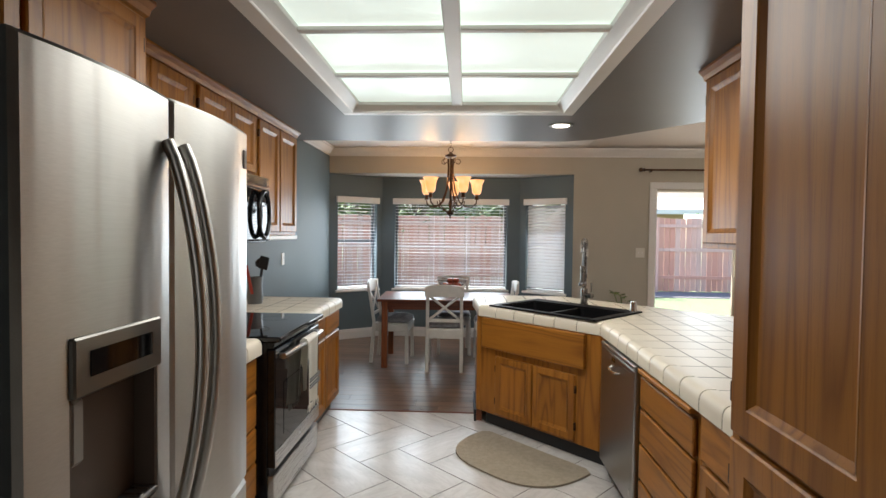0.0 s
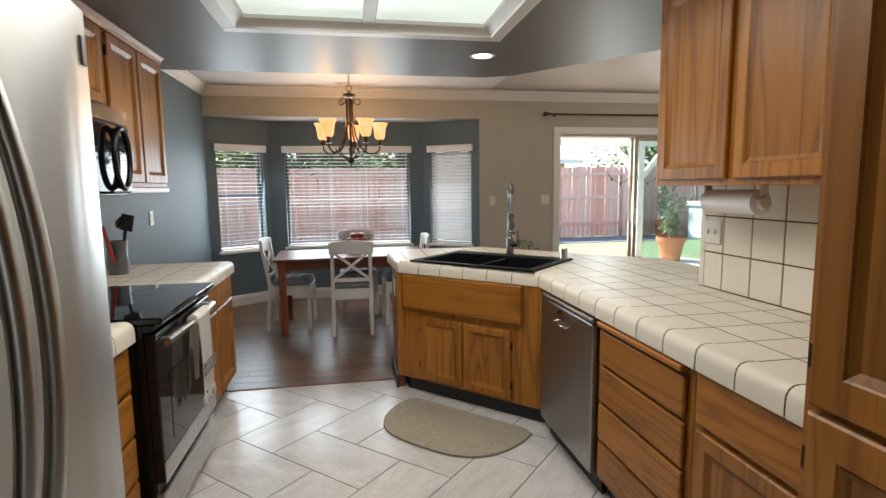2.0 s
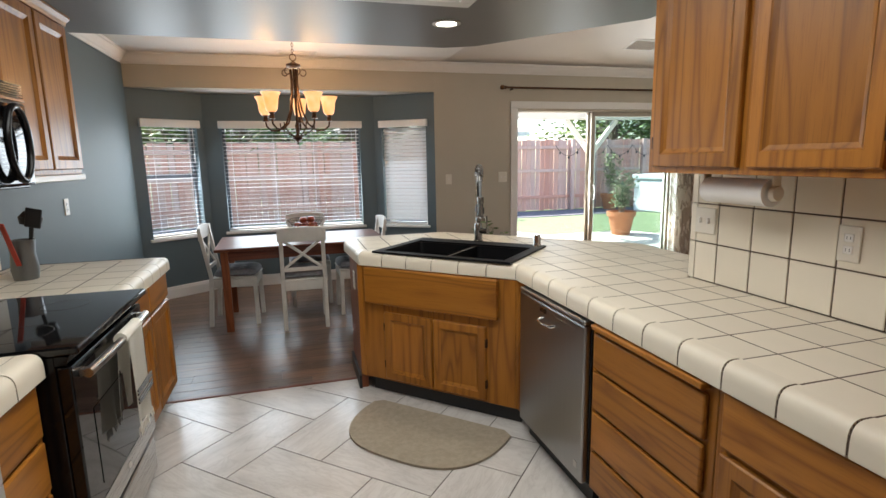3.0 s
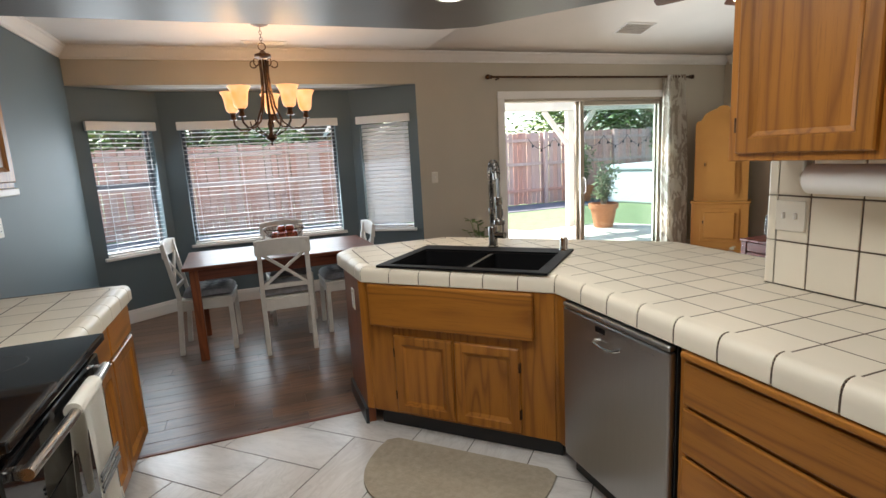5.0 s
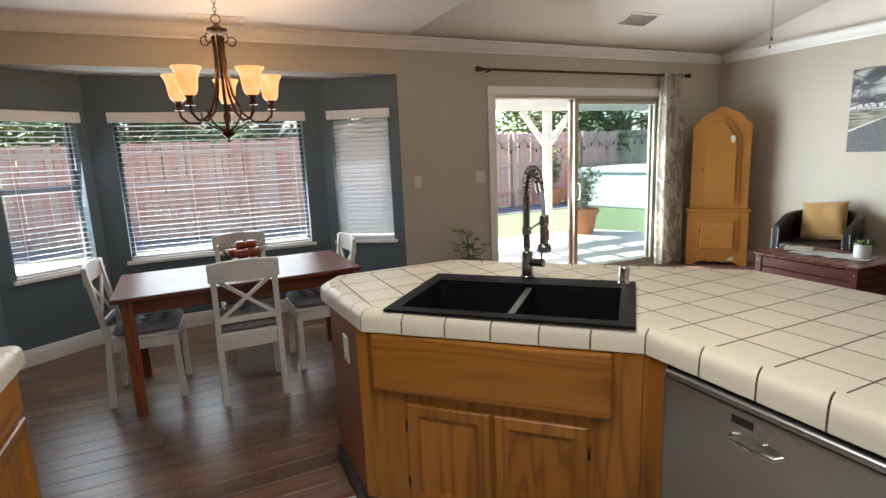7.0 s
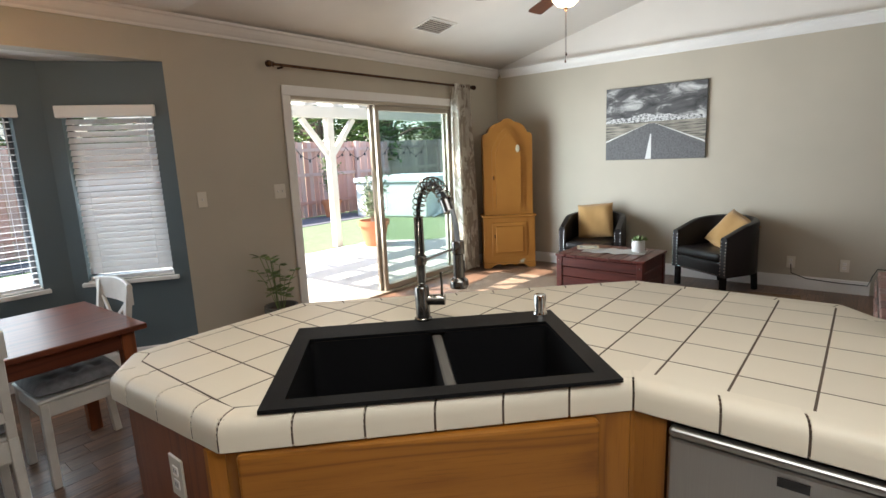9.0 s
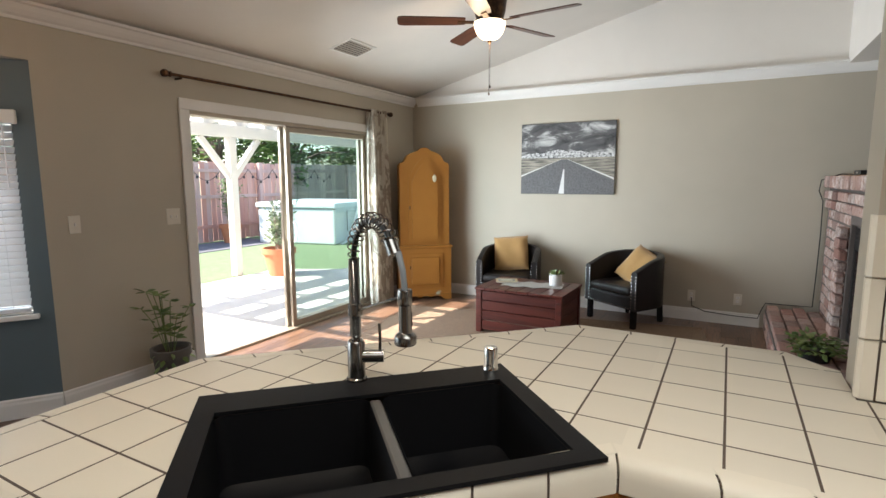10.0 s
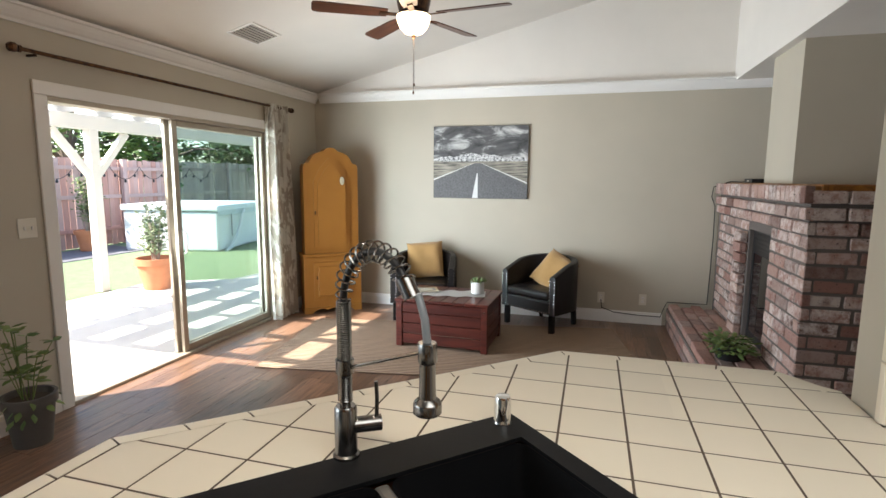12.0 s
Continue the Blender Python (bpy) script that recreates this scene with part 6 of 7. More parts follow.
part("light_collar", lathe([(0, 2.796), (0.06, 2.795), (0.09, 2.79), (0.125, 2.782), (0.125, 2.774), (0, 2.772)], 32), BRONZE, fn, "", True)
part("light_bowl", lathe([(0.128, 2.773), (0.124, 2.74), (0.105, 2.69), (0.07, 2.652), (0.025, 2.638), (0, 2.637)], 32), OPAL, fn, "glowing opal glass bowl", True)
part("bowl_finial", lathe([(0, 2.638), (0.018, 2.634), (0.014, 2.62), (0.006, 2.608), (0, 2.605)], 16), BRONZE, fn, "", True)
for dx, z1 in ((-0.008, 2.20), (0.010, 2.26)):
    ch = part("pull_chain", cyl((dx, 0, z1 + 0.03), (dx, 0, 2.61), 0.0016, n=5), BRONZE, fn)
    part("chain_knob", lathe([(0, z1), (0.008, z1 + 0.008), (0.005, z1 + 0.025), (0, z1 + 0.032)], 10, at=(dx, 0, 0)), BRONZE, ch, "", True)
BLADE = oak("walnut_blade", 0, (0.085, 0.032, 0.018), (0.035, 0.012, 0.008))
for k in range(5):
    a = 72 * k + 49
    bm = prism([(0.20, -0.05), (0.30, -0.060), (0.70, -0.070), (0.735, -0.062), (0.745, -0.04), (0.745, 0.04), (0.735, 0.062), (0.70, 0.070), (0.30, 0.060), (0.20, 0.05)], -0.004, 0.004)
    b = part("blade", bm, BLADE, fn, at=pose(0, 0, 2.782, 0, 0, a) @ pose(0, 0, 0, 12, 0, 0))
    part("blade_iron", box(0.09, -0.022, -0.012, 0.26, 0.022, -0.0045, 0.003), BRONZE, b)
bulb("fan_bulb", (FX, FY, 2.60), 2.6, 0.09, (1.0, 0.76, 0.50))

# ---- fireplace ----
FY0 = 2.22
FXL = 3.66
fp = thing("fireplace", "used-brick fireplace with raised hearth and wood mantel", "fireplace")
part("core", box(FXL + 0.10, 0.95, 0.0, EAST - 0.001, FY0 - 0.10, 1.45), MORTAR, fp)
for b in ((FXL + 0.006, FY0 - 0.10, 0, 4.33, FY0 - 0.006, 1.45), (4.86, FY0 - 0.10, 0, EAST - 0.001, FY0 - 0.006, 1.45), (4.33, FY0 - 0.10, 1.17, 4.86, FY0 - 0.006, 1.45), (4.33, FY0 - 0.10, 0, 4.86, FY0 - 0.006, 0.25), (FXL + 0.006, 0.95, 0, FXL + 0.10, FY0 - 0.10, 1.45)):
    part("mortar_bed", box(*b), MORTAR, fp)
ins = part("firebox_insert", box(4.335, FY0 - 0.055, 0.27, 4.855, FY0 - 0.035, 1.168, 0.004), BLACK, fp, "black firebox surround with glass doors")
part("glass_door", box(4.39, FY0 - 0.034, 0.34, 4.59, FY0 - 0.031, 0.98), BLACK_GLASS, ins)
part("glass_door", box(4.60, FY0 - 0.034, 0.34, 4.80, FY0 - 0.031, 0.98), BLACK_GLASS, ins)
for k in range(4):
    part("louvre", box(4.36, FY0 - 0.0345, 1.02 + k * 0.033, 4.83, FY0 - 0.030, 1.040 + k * 0.033, 0.002), BLACK, ins)
part("mantel_shelf", box(FXL + 0.02, 0.95, 1.505, EAST - 0.001, FY0 - 0.06, 1.545, 0.006), OAK_X, fp, "honey oak mantel shelf")
part("chimney_breast", box(4.37, 0.9, 1.546, 5.02, 2.10, 2.552), BEIGE, fp, "beige painted chimney breast")
part("hearth_slab", box(3.80, FY0 + 0.001, 0.0, EAST - 0.002, 2.66, 0.195), MORTAR, fp)
bx = thing("media_box", "small black media box on the mantel", "box", (5.42, 2.05, 1.545))
part("case", box(-0.12, -0.07, 0.0, 0.12, 0.07, 0.038, 0.004), BLACK, bx)
part("label_plate", box(-0.03, 0.0702, 0.012, 0.03, 0.0706, 0.026), WHITE_PLASTIC, bx)
cb = thing("power_cable", "thin black cable along wall and fireplace", "cable")
part("lead", tube([(5.975, 3.34, 0.25), (5.965, 3.33, 0.16), (5.96, 3.2, 0.115), (5.96, 2.95, 0.10), (5.955, 2.72, 0.10), (5.95, 2.69, 0.20), (5.95, 2.66, 0.268), (5.96, 2.45, 0.266), (5.97, 2.27, 0.268), (5.972, 2.262, 0.6), (5.968, 2.258, 1.0), (5.975, 2.262, 1.3), (5.97, 2.30, 1.40), (5.96, 2.29, 1.50), (5.90, 2.15, 1.556), (5.7, 2.10, 1.552), (5.54, 2.06, 1.56)], 0.005, 6), BLACK, cb, "", True)
hp = thing("hearth_plant", "low leafy green plant on the hearth", "plant", (4.20, 2.46, 0.262))
part("pot", lathe([(0, 0), (0.09, 0), (0.11, 0.09), (0.10, 0.09), (0, 0.07)], 20), BLACK, hp, "", True)
rnd = random.Random(12)
bm = bmesh.new()
for k in range(240):
    a, r = rnd.uniform(0, 6.28), rnd.uniform(0.02, 0.20)
    leaf_into(bm, (r * math.cos(a), r * 0.8 * math.sin(a), rnd.uniform(0.06, 0.16) - 0.25 * max(0, r - 0.14)), (math.cos(a), math.sin(a), rnd.uniform(-0.4, 0.7)), rnd.uniform(0.04, 0.08), rnd.uniform(0.025, 0.04), rnd)
part("leaves", bm, LEAF, hp)

# ---- outdoors ----
mm = Mat("lawn_and_earth", 0.95)
mm.set("Base Color", mm.mix(mm.noise(7, 6, 0.7), (0.095, 0.155, 0.07), (0.23, 0.29, 0.16)))
mm.bump(mm.noise(90, 4), 0.8, 0.03)
LAWN = mm.m
mm = Mat("pale_concrete", 0.85)
mm.set("Base Color", mm.mix(mm.noise(3, 5), (0.54, 0.51, 0.47), (0.66, 0.63, 0.58)))
mm.bump(mm.noise(120, 4), 0.3, 0.004)
CONCRETE = mm.m
mm = Mat("dark_gravel", 0.95)
mm.set("Base Color", mm.mix(mm.noise(45, 5), (0.07, 0.07, 0.085), (0.22, 0.22, 0.25)))
mm.bump(mm.noise(60, 5), 1.0, 0.03)
GRAVEL = mm.m
structure("ground", prism([(-300, 7.45), (300, 7.45), (300, 500), (-300, 500)], -0.20, -0.06), LAWN, "lawn reaching away behind the house", "ground")
structure("ground_south", prism([(-300, -300), (300, -300), (300, -4.5), (-300, -4.5)], -0.20, -0.06), LAWN, "open ground before the house", "ground")
structure("patio", prism([(1.4, 7.001), (12.0, 7.001), (12.0, 8.2), (6.9, 8.9), (6.35, 9.9), (4.6, 9.9), (3.2, 12.6), (-6.0, 12.6), (-6.0, 7.47), (1.4, 7.47)], -0.09, -0.03), CONCRETE, "pale concrete patio before the sliding door", "pavement")
structure("gravel_bed", prism([(-9.0, 13.0), (9.3, 13.0), (9.6, 14.3), (-9.0, 14.3)], -0.09, -0.045), GRAVEL, "dark gravel strip along the fence", "ground")

FENCE_WOOD = Mat("weathered_redwood", 0.85)
r = FENCE_WOOD.rand()
base = FENCE_WOOD.ramp(r, (0.0, (0.52, 0.25, 0.20)), (0.5, (0.60, 0.36, 0.31)), (1.0, (0.54, 0.40, 0.38)))
FENCE_WOOD.set("Base Color", FENCE_WOOD.mix(FENCE_WOOD.math("MULTIPLY", FENCE_WOOD.noise(3, 5, 0.6, FENCE_WOOD.mapped((9, 9, 1))), 0.6), base, (0.26, 0.165, 0.15)))
FENCE_WOOD.bump(FENCE_WOOD.noise(6, 4, 0.6, FENCE_WOOD.mapped((14, 14, 1))), 0.4, 0.006)
GREY_WOOD = Mat("grey_fence_boards", 0.9)
GREY_WOOD.set("Base Color", GREY_WOOD.mix(GREY_WOOD.rand(), (0.24, 0.205, 0.17), (0.40, 0.34, 0.28)))
GREY_WOOD.bump(GREY_WOOD.noise(6, 4, 0.6, GREY_WOOD.mapped((14, 14, 1))), 0.4, 0.006)


def fence(label, p, q, height, material, pitch=0.145):
    p, q = Vector(p), Vector(q)
    d = q - p
    ob = thing("fence", label, "fence", (p.x, p.y, -0.06), math.degrees(math.atan2(d.y, d.x)))
    n = int(d.length / pitch)
    me = None
    for k in range(n):
        if me is None:
            b = part("board", box(0, -0.010, 0, pitch - 0.008, 0.010, height, 0.003), material, ob)
            me = b.data
        else:
            b = new("board", me)
            b.parent = ob
        b.matrix_basis = pose(k * pitch, random.uniform(-0.006, 0.006), random.uniform(-0.015, 0.02), 0, random.uniform(-0.3, 0.3), 0)
    for z in (0.35, height / 2 + 0.1, height - 0.25):
        part("rail", box(0, -0.055, z, d.length, -0.017, z + 0.085), material, ob)
    for k in range(int(d.length / 2.4) + 1):
        part("post", box(k * 2.4 - 0.045, -0.15, -0.05, k * 2.4 + 0.045, -0.056, height + 0.02), material, ob)
    return ob


fence("weathered redwood board fence along the yard", (-9.0, 14.6), (11.6, 14.6), 2.02, FENCE_WOOD.m)
fence("grey weathered board fence at the yard's far side", (11.7, 14.9), (22.0, 13.6), 2.05, GREY_WOOD.m)
fence("redwood side fence beside the bay", (-9.0, 7.0), (-9.0, 14.5), 2.02, FENCE_WOOD.m, 0.16)

# string lights along the fence
sl = thing("string_lights", "dark string lights swagged along the fence", "string lights", (0, 14.42, 0))
bm = bmesh.new()
for k in range(7):
    x0 = 7.2 + k * 0.85
    tube([(x0 + 0.85 * t, 0.0, 1.80 - 1.2 * t * (1 - t)) for t in [i / 10 for i in range(11)]], 0.008, 5, bm)
part("wire", bm, BLACK, sl)
for k in range(21):
    t = (k % 3) * 0.33 + 0.17
    x0 = 7.2 + (k // 3) * 0.85
    part("lamp", lathe([(0, -0.09), (0.028, -0.06), (0.02, -0.015), (0, 0)], 8, at=(x0 + 0.85 * t, 0, 1.80 - 1.2 * t * (1 - t))), BLACK, sl)

# white patio cover on braced posts
POST_WHITE = paint("white_patio_paint", (0.70, 0.68, 0.65), 0.6, 40, 0.05)
pc = thing("patio_cover", "white timber patio cover with braced posts", "patio cover")
BZ = 2.19
for x in (5.67, 9.75, 1.6):
    part("post", box(x - 0.065, 10.03, -0.05, x + 0.065, 10.16, BZ, 0.006), POST_WHITE, pc)
    for sx in (-1, 1):
        bar((x + sx * 0.05, 10.10, BZ - 0.62), (x + sx * 0.56, 10.10, BZ - 0.01), 0.085, 0.085, POST_WHITE, pc, "brace", Vector((0, 1, 0)))
part("beam", box(-3.0, 10.02, BZ, 12.5, 10.17, BZ + 0.19, 0.006), POST_WHITE, pc)
part("ledger", box(2.2, 7.056, BZ + 0.20, 12.5, 7.10, BZ + 0.36), POST_WHITE, pc)
raf = None
for k in range(18):
    x = 2.3 + k * 0.60
    if raf is None:
        raf = part("rafter", box(-0.022, 7.105, BZ + 0.192, 0.022, 10.6, BZ + 0.33), POST_WHITE, pc)
    else:
        raf = new("rafter", raf.data)
        raf.parent = pc
    raf.matrix_basis = pose(x, 0, 0)
lat = None
for k in range(6):
    if lat is None:
        lat = part("lattice_slat", box(2.2, -0.15, BZ + 0.333, 12.6, 0.15, BZ + 0.352), POST_WHITE, pc)
    else:
        lat = new("lattice_slat", lat.data)
        lat.parent = pc
    lat.matrix_basis = pose(0, 7.32 + k * 0.56, 0)

# hot tub under its cover
ht = thing("hot_tub", "pale hot tub with blue-grey folded cover", "hot tub", (9.55, 11.3, -0.06), 12)
TUB = plain("pale_tub_cladding", (0.62, 0.66, 0.68), 0.5).m
part("cabinet", box(0.0, 0.0, 0.0, 2.30, 2.15, 0.88, 0.05, seg=3), TUB, ht)
cv2 = part("cover", box(-0.04, -0.04, 0.885, 2.34, 2.19, 1.02, 0.035, seg=3), plain("tub_cover_vinyl", (0.60, 0.68, 0.72), 0.5).m, ht)
part("cover_skirt", box(-0.05, -0.05, 0.78, 2.35, -0.041, 0.90, 0.003), plain("tub_skirt", (0.45, 0.53, 0.57), 0.5).m, cv2)
part("cover_strap", box(0.5, -0.062, 0.30, 0.54, -0.052, 0.80, 0.003), DARK_ALU, cv2)
part("lifter_arm", tube([(1.1, -0.10, 0.88), (0.62, -0.10, 0.25), (0.35, -0.10, 0.05), (0.1, -0.10, 0.02)], 0.03, 8), TUB, ht, "", True)

TERRA = Mat("terracotta", 0.8)
TERRA.set("Base Color", TERRA.mix(TERRA.noise(9, 4), (0.40, 0.15, 0.07), (0.52, 0.22, 0.11)))
TERRA = TERRA.m


def terracotta(label, at, s, seed, green, height, flower):
    ob = thing("terracotta_planter", label, "planter", at)
    part("pot", lathe([(0, 0), (0.17 * s, 0), (0.24 * s, 0.36 * s), (0.27 * s, 0.36 * s), (0.275 * s, 0.45 * s), (0.25 * s, 0.45 * s), (0.23 * s, 0.38 * s), (0, 0.38 * s)], 28), TERRA, ob, "", True)
    rnd = random.Random(seed)
    bs, bl = bmesh.new(), bmesh.new()
    for k in range(16):
        a, lean = rnd.uniform(0, 6.28), rnd.uniform(0.05, 0.30)
        tip = Vector((math.cos(a) * lean, math.sin(a) * lean, 0.38 * s + height * rnd.uniform(0.55, 1.0)))
        base = Vector((0.03 * math.cos(a), 0.03 * math.sin(a), 0.37 * s))
        tube([base, base.lerp(tip, 0.5) + Vector((0, 0, 0.05)), tip], 0.008, 5, bs, taper=lambda t: 1 - 0.6 * t)
        for j in range(34):
            t = rnd.uniform(0.25, 1.0)
            q = base.lerp(tip, t) + Vector((rnd.uniform(-0.09, 0.09), rnd.uniform(-0.09, 0.09), rnd.uniform(-0.05, 0.05)))
            b = rnd.uniform(0, 6.28)
            leaf_into(bl, q, (math.cos(b), math.sin(b), rnd.uniform(-0.2, 0.9)), rnd.uniform(0.06, 0.12), rnd.uniform(0.03, 0.05), rnd)
    tagged(part("stem", bs, GREY_WOOD.m, ob), kind="stuff")
    tagged(part("leaves", bl, green, ob), kind="stuff")
    return ob


PALE_LEAF = Mat("silvery_leaf", 0.5)
PALE_LEAF.set("Base Color", PALE_LEAF.mix(PALE_LEAF.island(), (0.14, 0.20, 0.10), (0.30, 0.36, 0.22)))
PALE_LEAF = PALE_LEAF.m
terracotta("terracotta pot with pale leafy shrub on the patio", (5.98, 9.45, -0.03), 1.0, 21, PALE_LEAF, 0.95, True)
terracotta("terracotta pot with small tree by the fence", (8.75, 14.0, -0.045), 1.0, 22, LEAF, 1.3, False)

# trees and shrubs behind the fence
TREE_LEAF = Mat("tree_foliage", 0.6)
TREE_LEAF.set("Base Color", TREE_LEAF.mix(TREE_LEAF.island(), (0.045, 0.10, 0.022), (0.15, 0.23, 0.06)))
TREE_LEAF = TREE_LEAF.m
BARK = paint("grey_bark", (0.14, 0.11, 0.085), 0.95, 12, 0.8)


def tree(label, at, height, spread, seed, leaves=2600):
    ob = thing("tree", label, "tree", at)
    rnd = random.Random(seed)
    bt, bl = bmesh.new(), bmesh.new()
    tube([(0, 0, 0), (0.05, 0.02, height * 0.3), (-0.04, 0.05, height * 0.6)], 0.16, 8, bt, taper=lambda t: 1 - 0.55 * t)
    clumps = []
    for k in range(16):
        a, e = rnd.uniform(0, 6.28), rnd.uniform(-0.1, 1.1)
        tip = Vector((math.cos(a) * math.cos(e) * spread * rnd.uniform(0.5, 1), math.sin(a) * math.cos(e) * spread * rnd.uniform(0.5, 1), height * (0.50 + 0.42 * math.sin(max(0, e)) + rnd.uniform(-0.08, 0.08))))
        tube([(0, 0, height * 0.42), Vector((0, 0, height * 0.5)).lerp(tip, 0.5), tip], 0.06, 6, bt, taper=lambda t: 1 - 0.75 * t)
        clumps.append((tip, rnd.uniform(0.35, 0.75)))
    for k in range(leaves):
        c, r = rnd.choice(clumps)
        q = c + Vector((rnd.gauss(0, r * 0.55), rnd.gauss(0, r * 0.55), rnd.gauss(0, r * 0.45)))
        b = rnd.uniform(0, 6.28)
        leaf_into(bl, q, (math.cos(b), math.sin(b), rnd.uniform(-0.5, 0.6)), rnd.uniform(0.14, 0.26), rnd.uniform(0.09, 0.15), rnd)
    part("trunk", bt, BARK, ob)
    part("crown", bl, TREE_LEAF, ob)
    return ob


for k, (x, y, h, s) in enumerate(((10.8, 17.0, 4.6, 2.0), (13.6, 16.6, 5.0, 2.3), (17.0, 16.0, 4.8, 2.2), (20.0, 15.8, 5.2, 2.4), (-1.5, 17.2, 4.4, 2.2), (1.6, 16.8, 4.6, 2.2), (-5.0, 17.5, 4.2, 2.0), (4.4, 18.5, 3.6, 1.5))):
    tree("leafy green tree standing behind the fence", (x, y, -0.07), h, s, 40 + k)
for k, (x, y) in enumerate(((11.5, 16.0), (16.0, 15.2), (-3.0, 16.0), (0.2, 15.9))):
    tree("dense green shrub behind the fence", (x, y, -0.07), 3.0, 1.5, 70 + k, 1500)

# neighbour's house beyond the fence
nh = thing("neighbour_house", "tan stucco house with low roof beyond fence", "house", (3.0, 24.0, -0.07))
part("wall", box(-5.0, 0.0, 0.0, 7.0, 6.0, 2.75), paint("tan_stucco", (0.48, 0.36, 0.24), 0.9, 30, 0.4), nh)
bm = bmesh.new()
v = [bm.verts.new(p) for p in ((-5.6, -0.7, 2.70), (7.6, -0.7, 2.70), (7.6, 6.7, 2.70), (-5.6, 6.7, 2.70), (-4.0, 3.0, 4.1), (6.0, 3.0, 4.1))]
for f in ((0, 1, 5, 4), (1, 2, 5), (2, 3, 4, 5), (3, 0, 4), (3, 2, 1, 0)):
    bm.faces.new([v[i] for i in f])
part("roof", bm, paint("grey_shingle", (0.30, 0.26, 0.23), 0.95, 9, 0.6), nh)
part("fascia", box(-5.6, -0.73, 2.52, 7.6, -0.701, 2.72), POST_WHITE, nh)
for x in (-2.5, 2.6):
    wn2 = part("window", box(x, -0.03, 1.0, x + 1.3, -0.002, 2.1), WHITE, nh)
    part("pane", box(x + 0.06, -0.036, 1.06, x + 1.24, -0.0305, 2.04), BLACK_GLASS, wn2)

# outer skin of the roof, so that no light leaks in
structure("roof", box(WEST - 0.3, -4.4, 5.25, EAST + 0.3, 7.0, 5.35), BARK, "flat roof deck", "roof")
structure("roof_eave", box(WEST - 1.6, 7.052, 2.412, 2.10, 8.12, 2.50, 0.01), POST_WHITE, "white eave reaching out over the bay", "roof")
structure("wall_attic", box(WEST - 0.16, 7.001, 2.41, EAST + 0.2, 7.05, 5.25), BEIGE, "outer wall above the bay", "wall")

# ---- pieces: tiles, planks and bricks ----


def clip(poly, n, d):
    """The part of a convex polygon with n.p <= d."""
    out = []
    for i, a in enumerate(poly):
        b = poly[(i + 1) % len(poly)]
        da, db = n[0] * a[0] + n[1] * a[1] - d, n[0] * b[0] + n[1] * b[1] - d
        if da <= 0:
            out.append(a)
        if da * db < 0:
            t = da / (da - db)
            out.append((a[0] + t * (b[0] - a[0]), a[1] + t * (b[1] - a[1])))
    return out


def size(poly):
    return abs(sum(a[0] * b[1] - b[0] * a[1] for a, b in zip(poly, poly[1:] + poly[:1]))) / 2 if len(poly) > 2 else 0.0


def planes(poly):
    """Half-planes (n, d) that hold a convex anticlockwise polygon."""
    out = []
    for a, b in zip(poly, poly[1:] + poly[:1]):
        nx, ny = b[1] - a[1], a[0] - b[0]
        l = math.hypot(nx, ny)
        out.append(((nx / l, ny / l), (nx * a[0] + ny * a[1]) / l))
    return out


def minus(poly, hole):
    """Convex pieces of poly outside a convex hole."""
    rest, out = poly, []
    for n, d in planes(hole):
        o = clip(rest, (-n[0], -n[1]), -d)
        if size(o) > 2e-5:
            out.append(o)
        rest = clip(rest, n, d)
        if size(rest) < 2e-5:
            break
    return out


PITCH, GAP = 0.1710, 0.0064


def lay(parent, region, x_at, y_at, hole, z0, z1, pitch=PITCH):
    """Lay square tiles over a convex region."""
    xs, ys = [p[0] for p in region], [p[1] for p in region]
    i0, i1 = math.floor((min(xs) - x_at) / pitch), math.ceil((max(xs) - x_at) / pitch)
    j0, j1 = math.floor((min(ys) - y_at) / pitch), math.ceil((max(ys) - y_at) / pitch)
    for i in range(i0, i1):
        for j in range(j0, j1):
            x, y, g = x_at + i * pitch, y_at + j * pitch, GAP / 2
            cell = [(x + g, y + g), (x + pitch - g, y + g), (x + pitch - g, y + pitch - g), (x + g, y + pitch - g)]
            for n, d in planes(region):
                cell = clip(cell, n, d)
            if size(cell) < 4e-4:
                continue
            bits = minus(cell, hole) if hole else [cell]
            bm = bmesh.new()
            for b in bits:
                prism(b, z0, z1 - random.uniform(0, 0.0005), bm)
            if len(bm.faces):
                part("tile", bm, TILE, parent)
            else:
                bm.free()


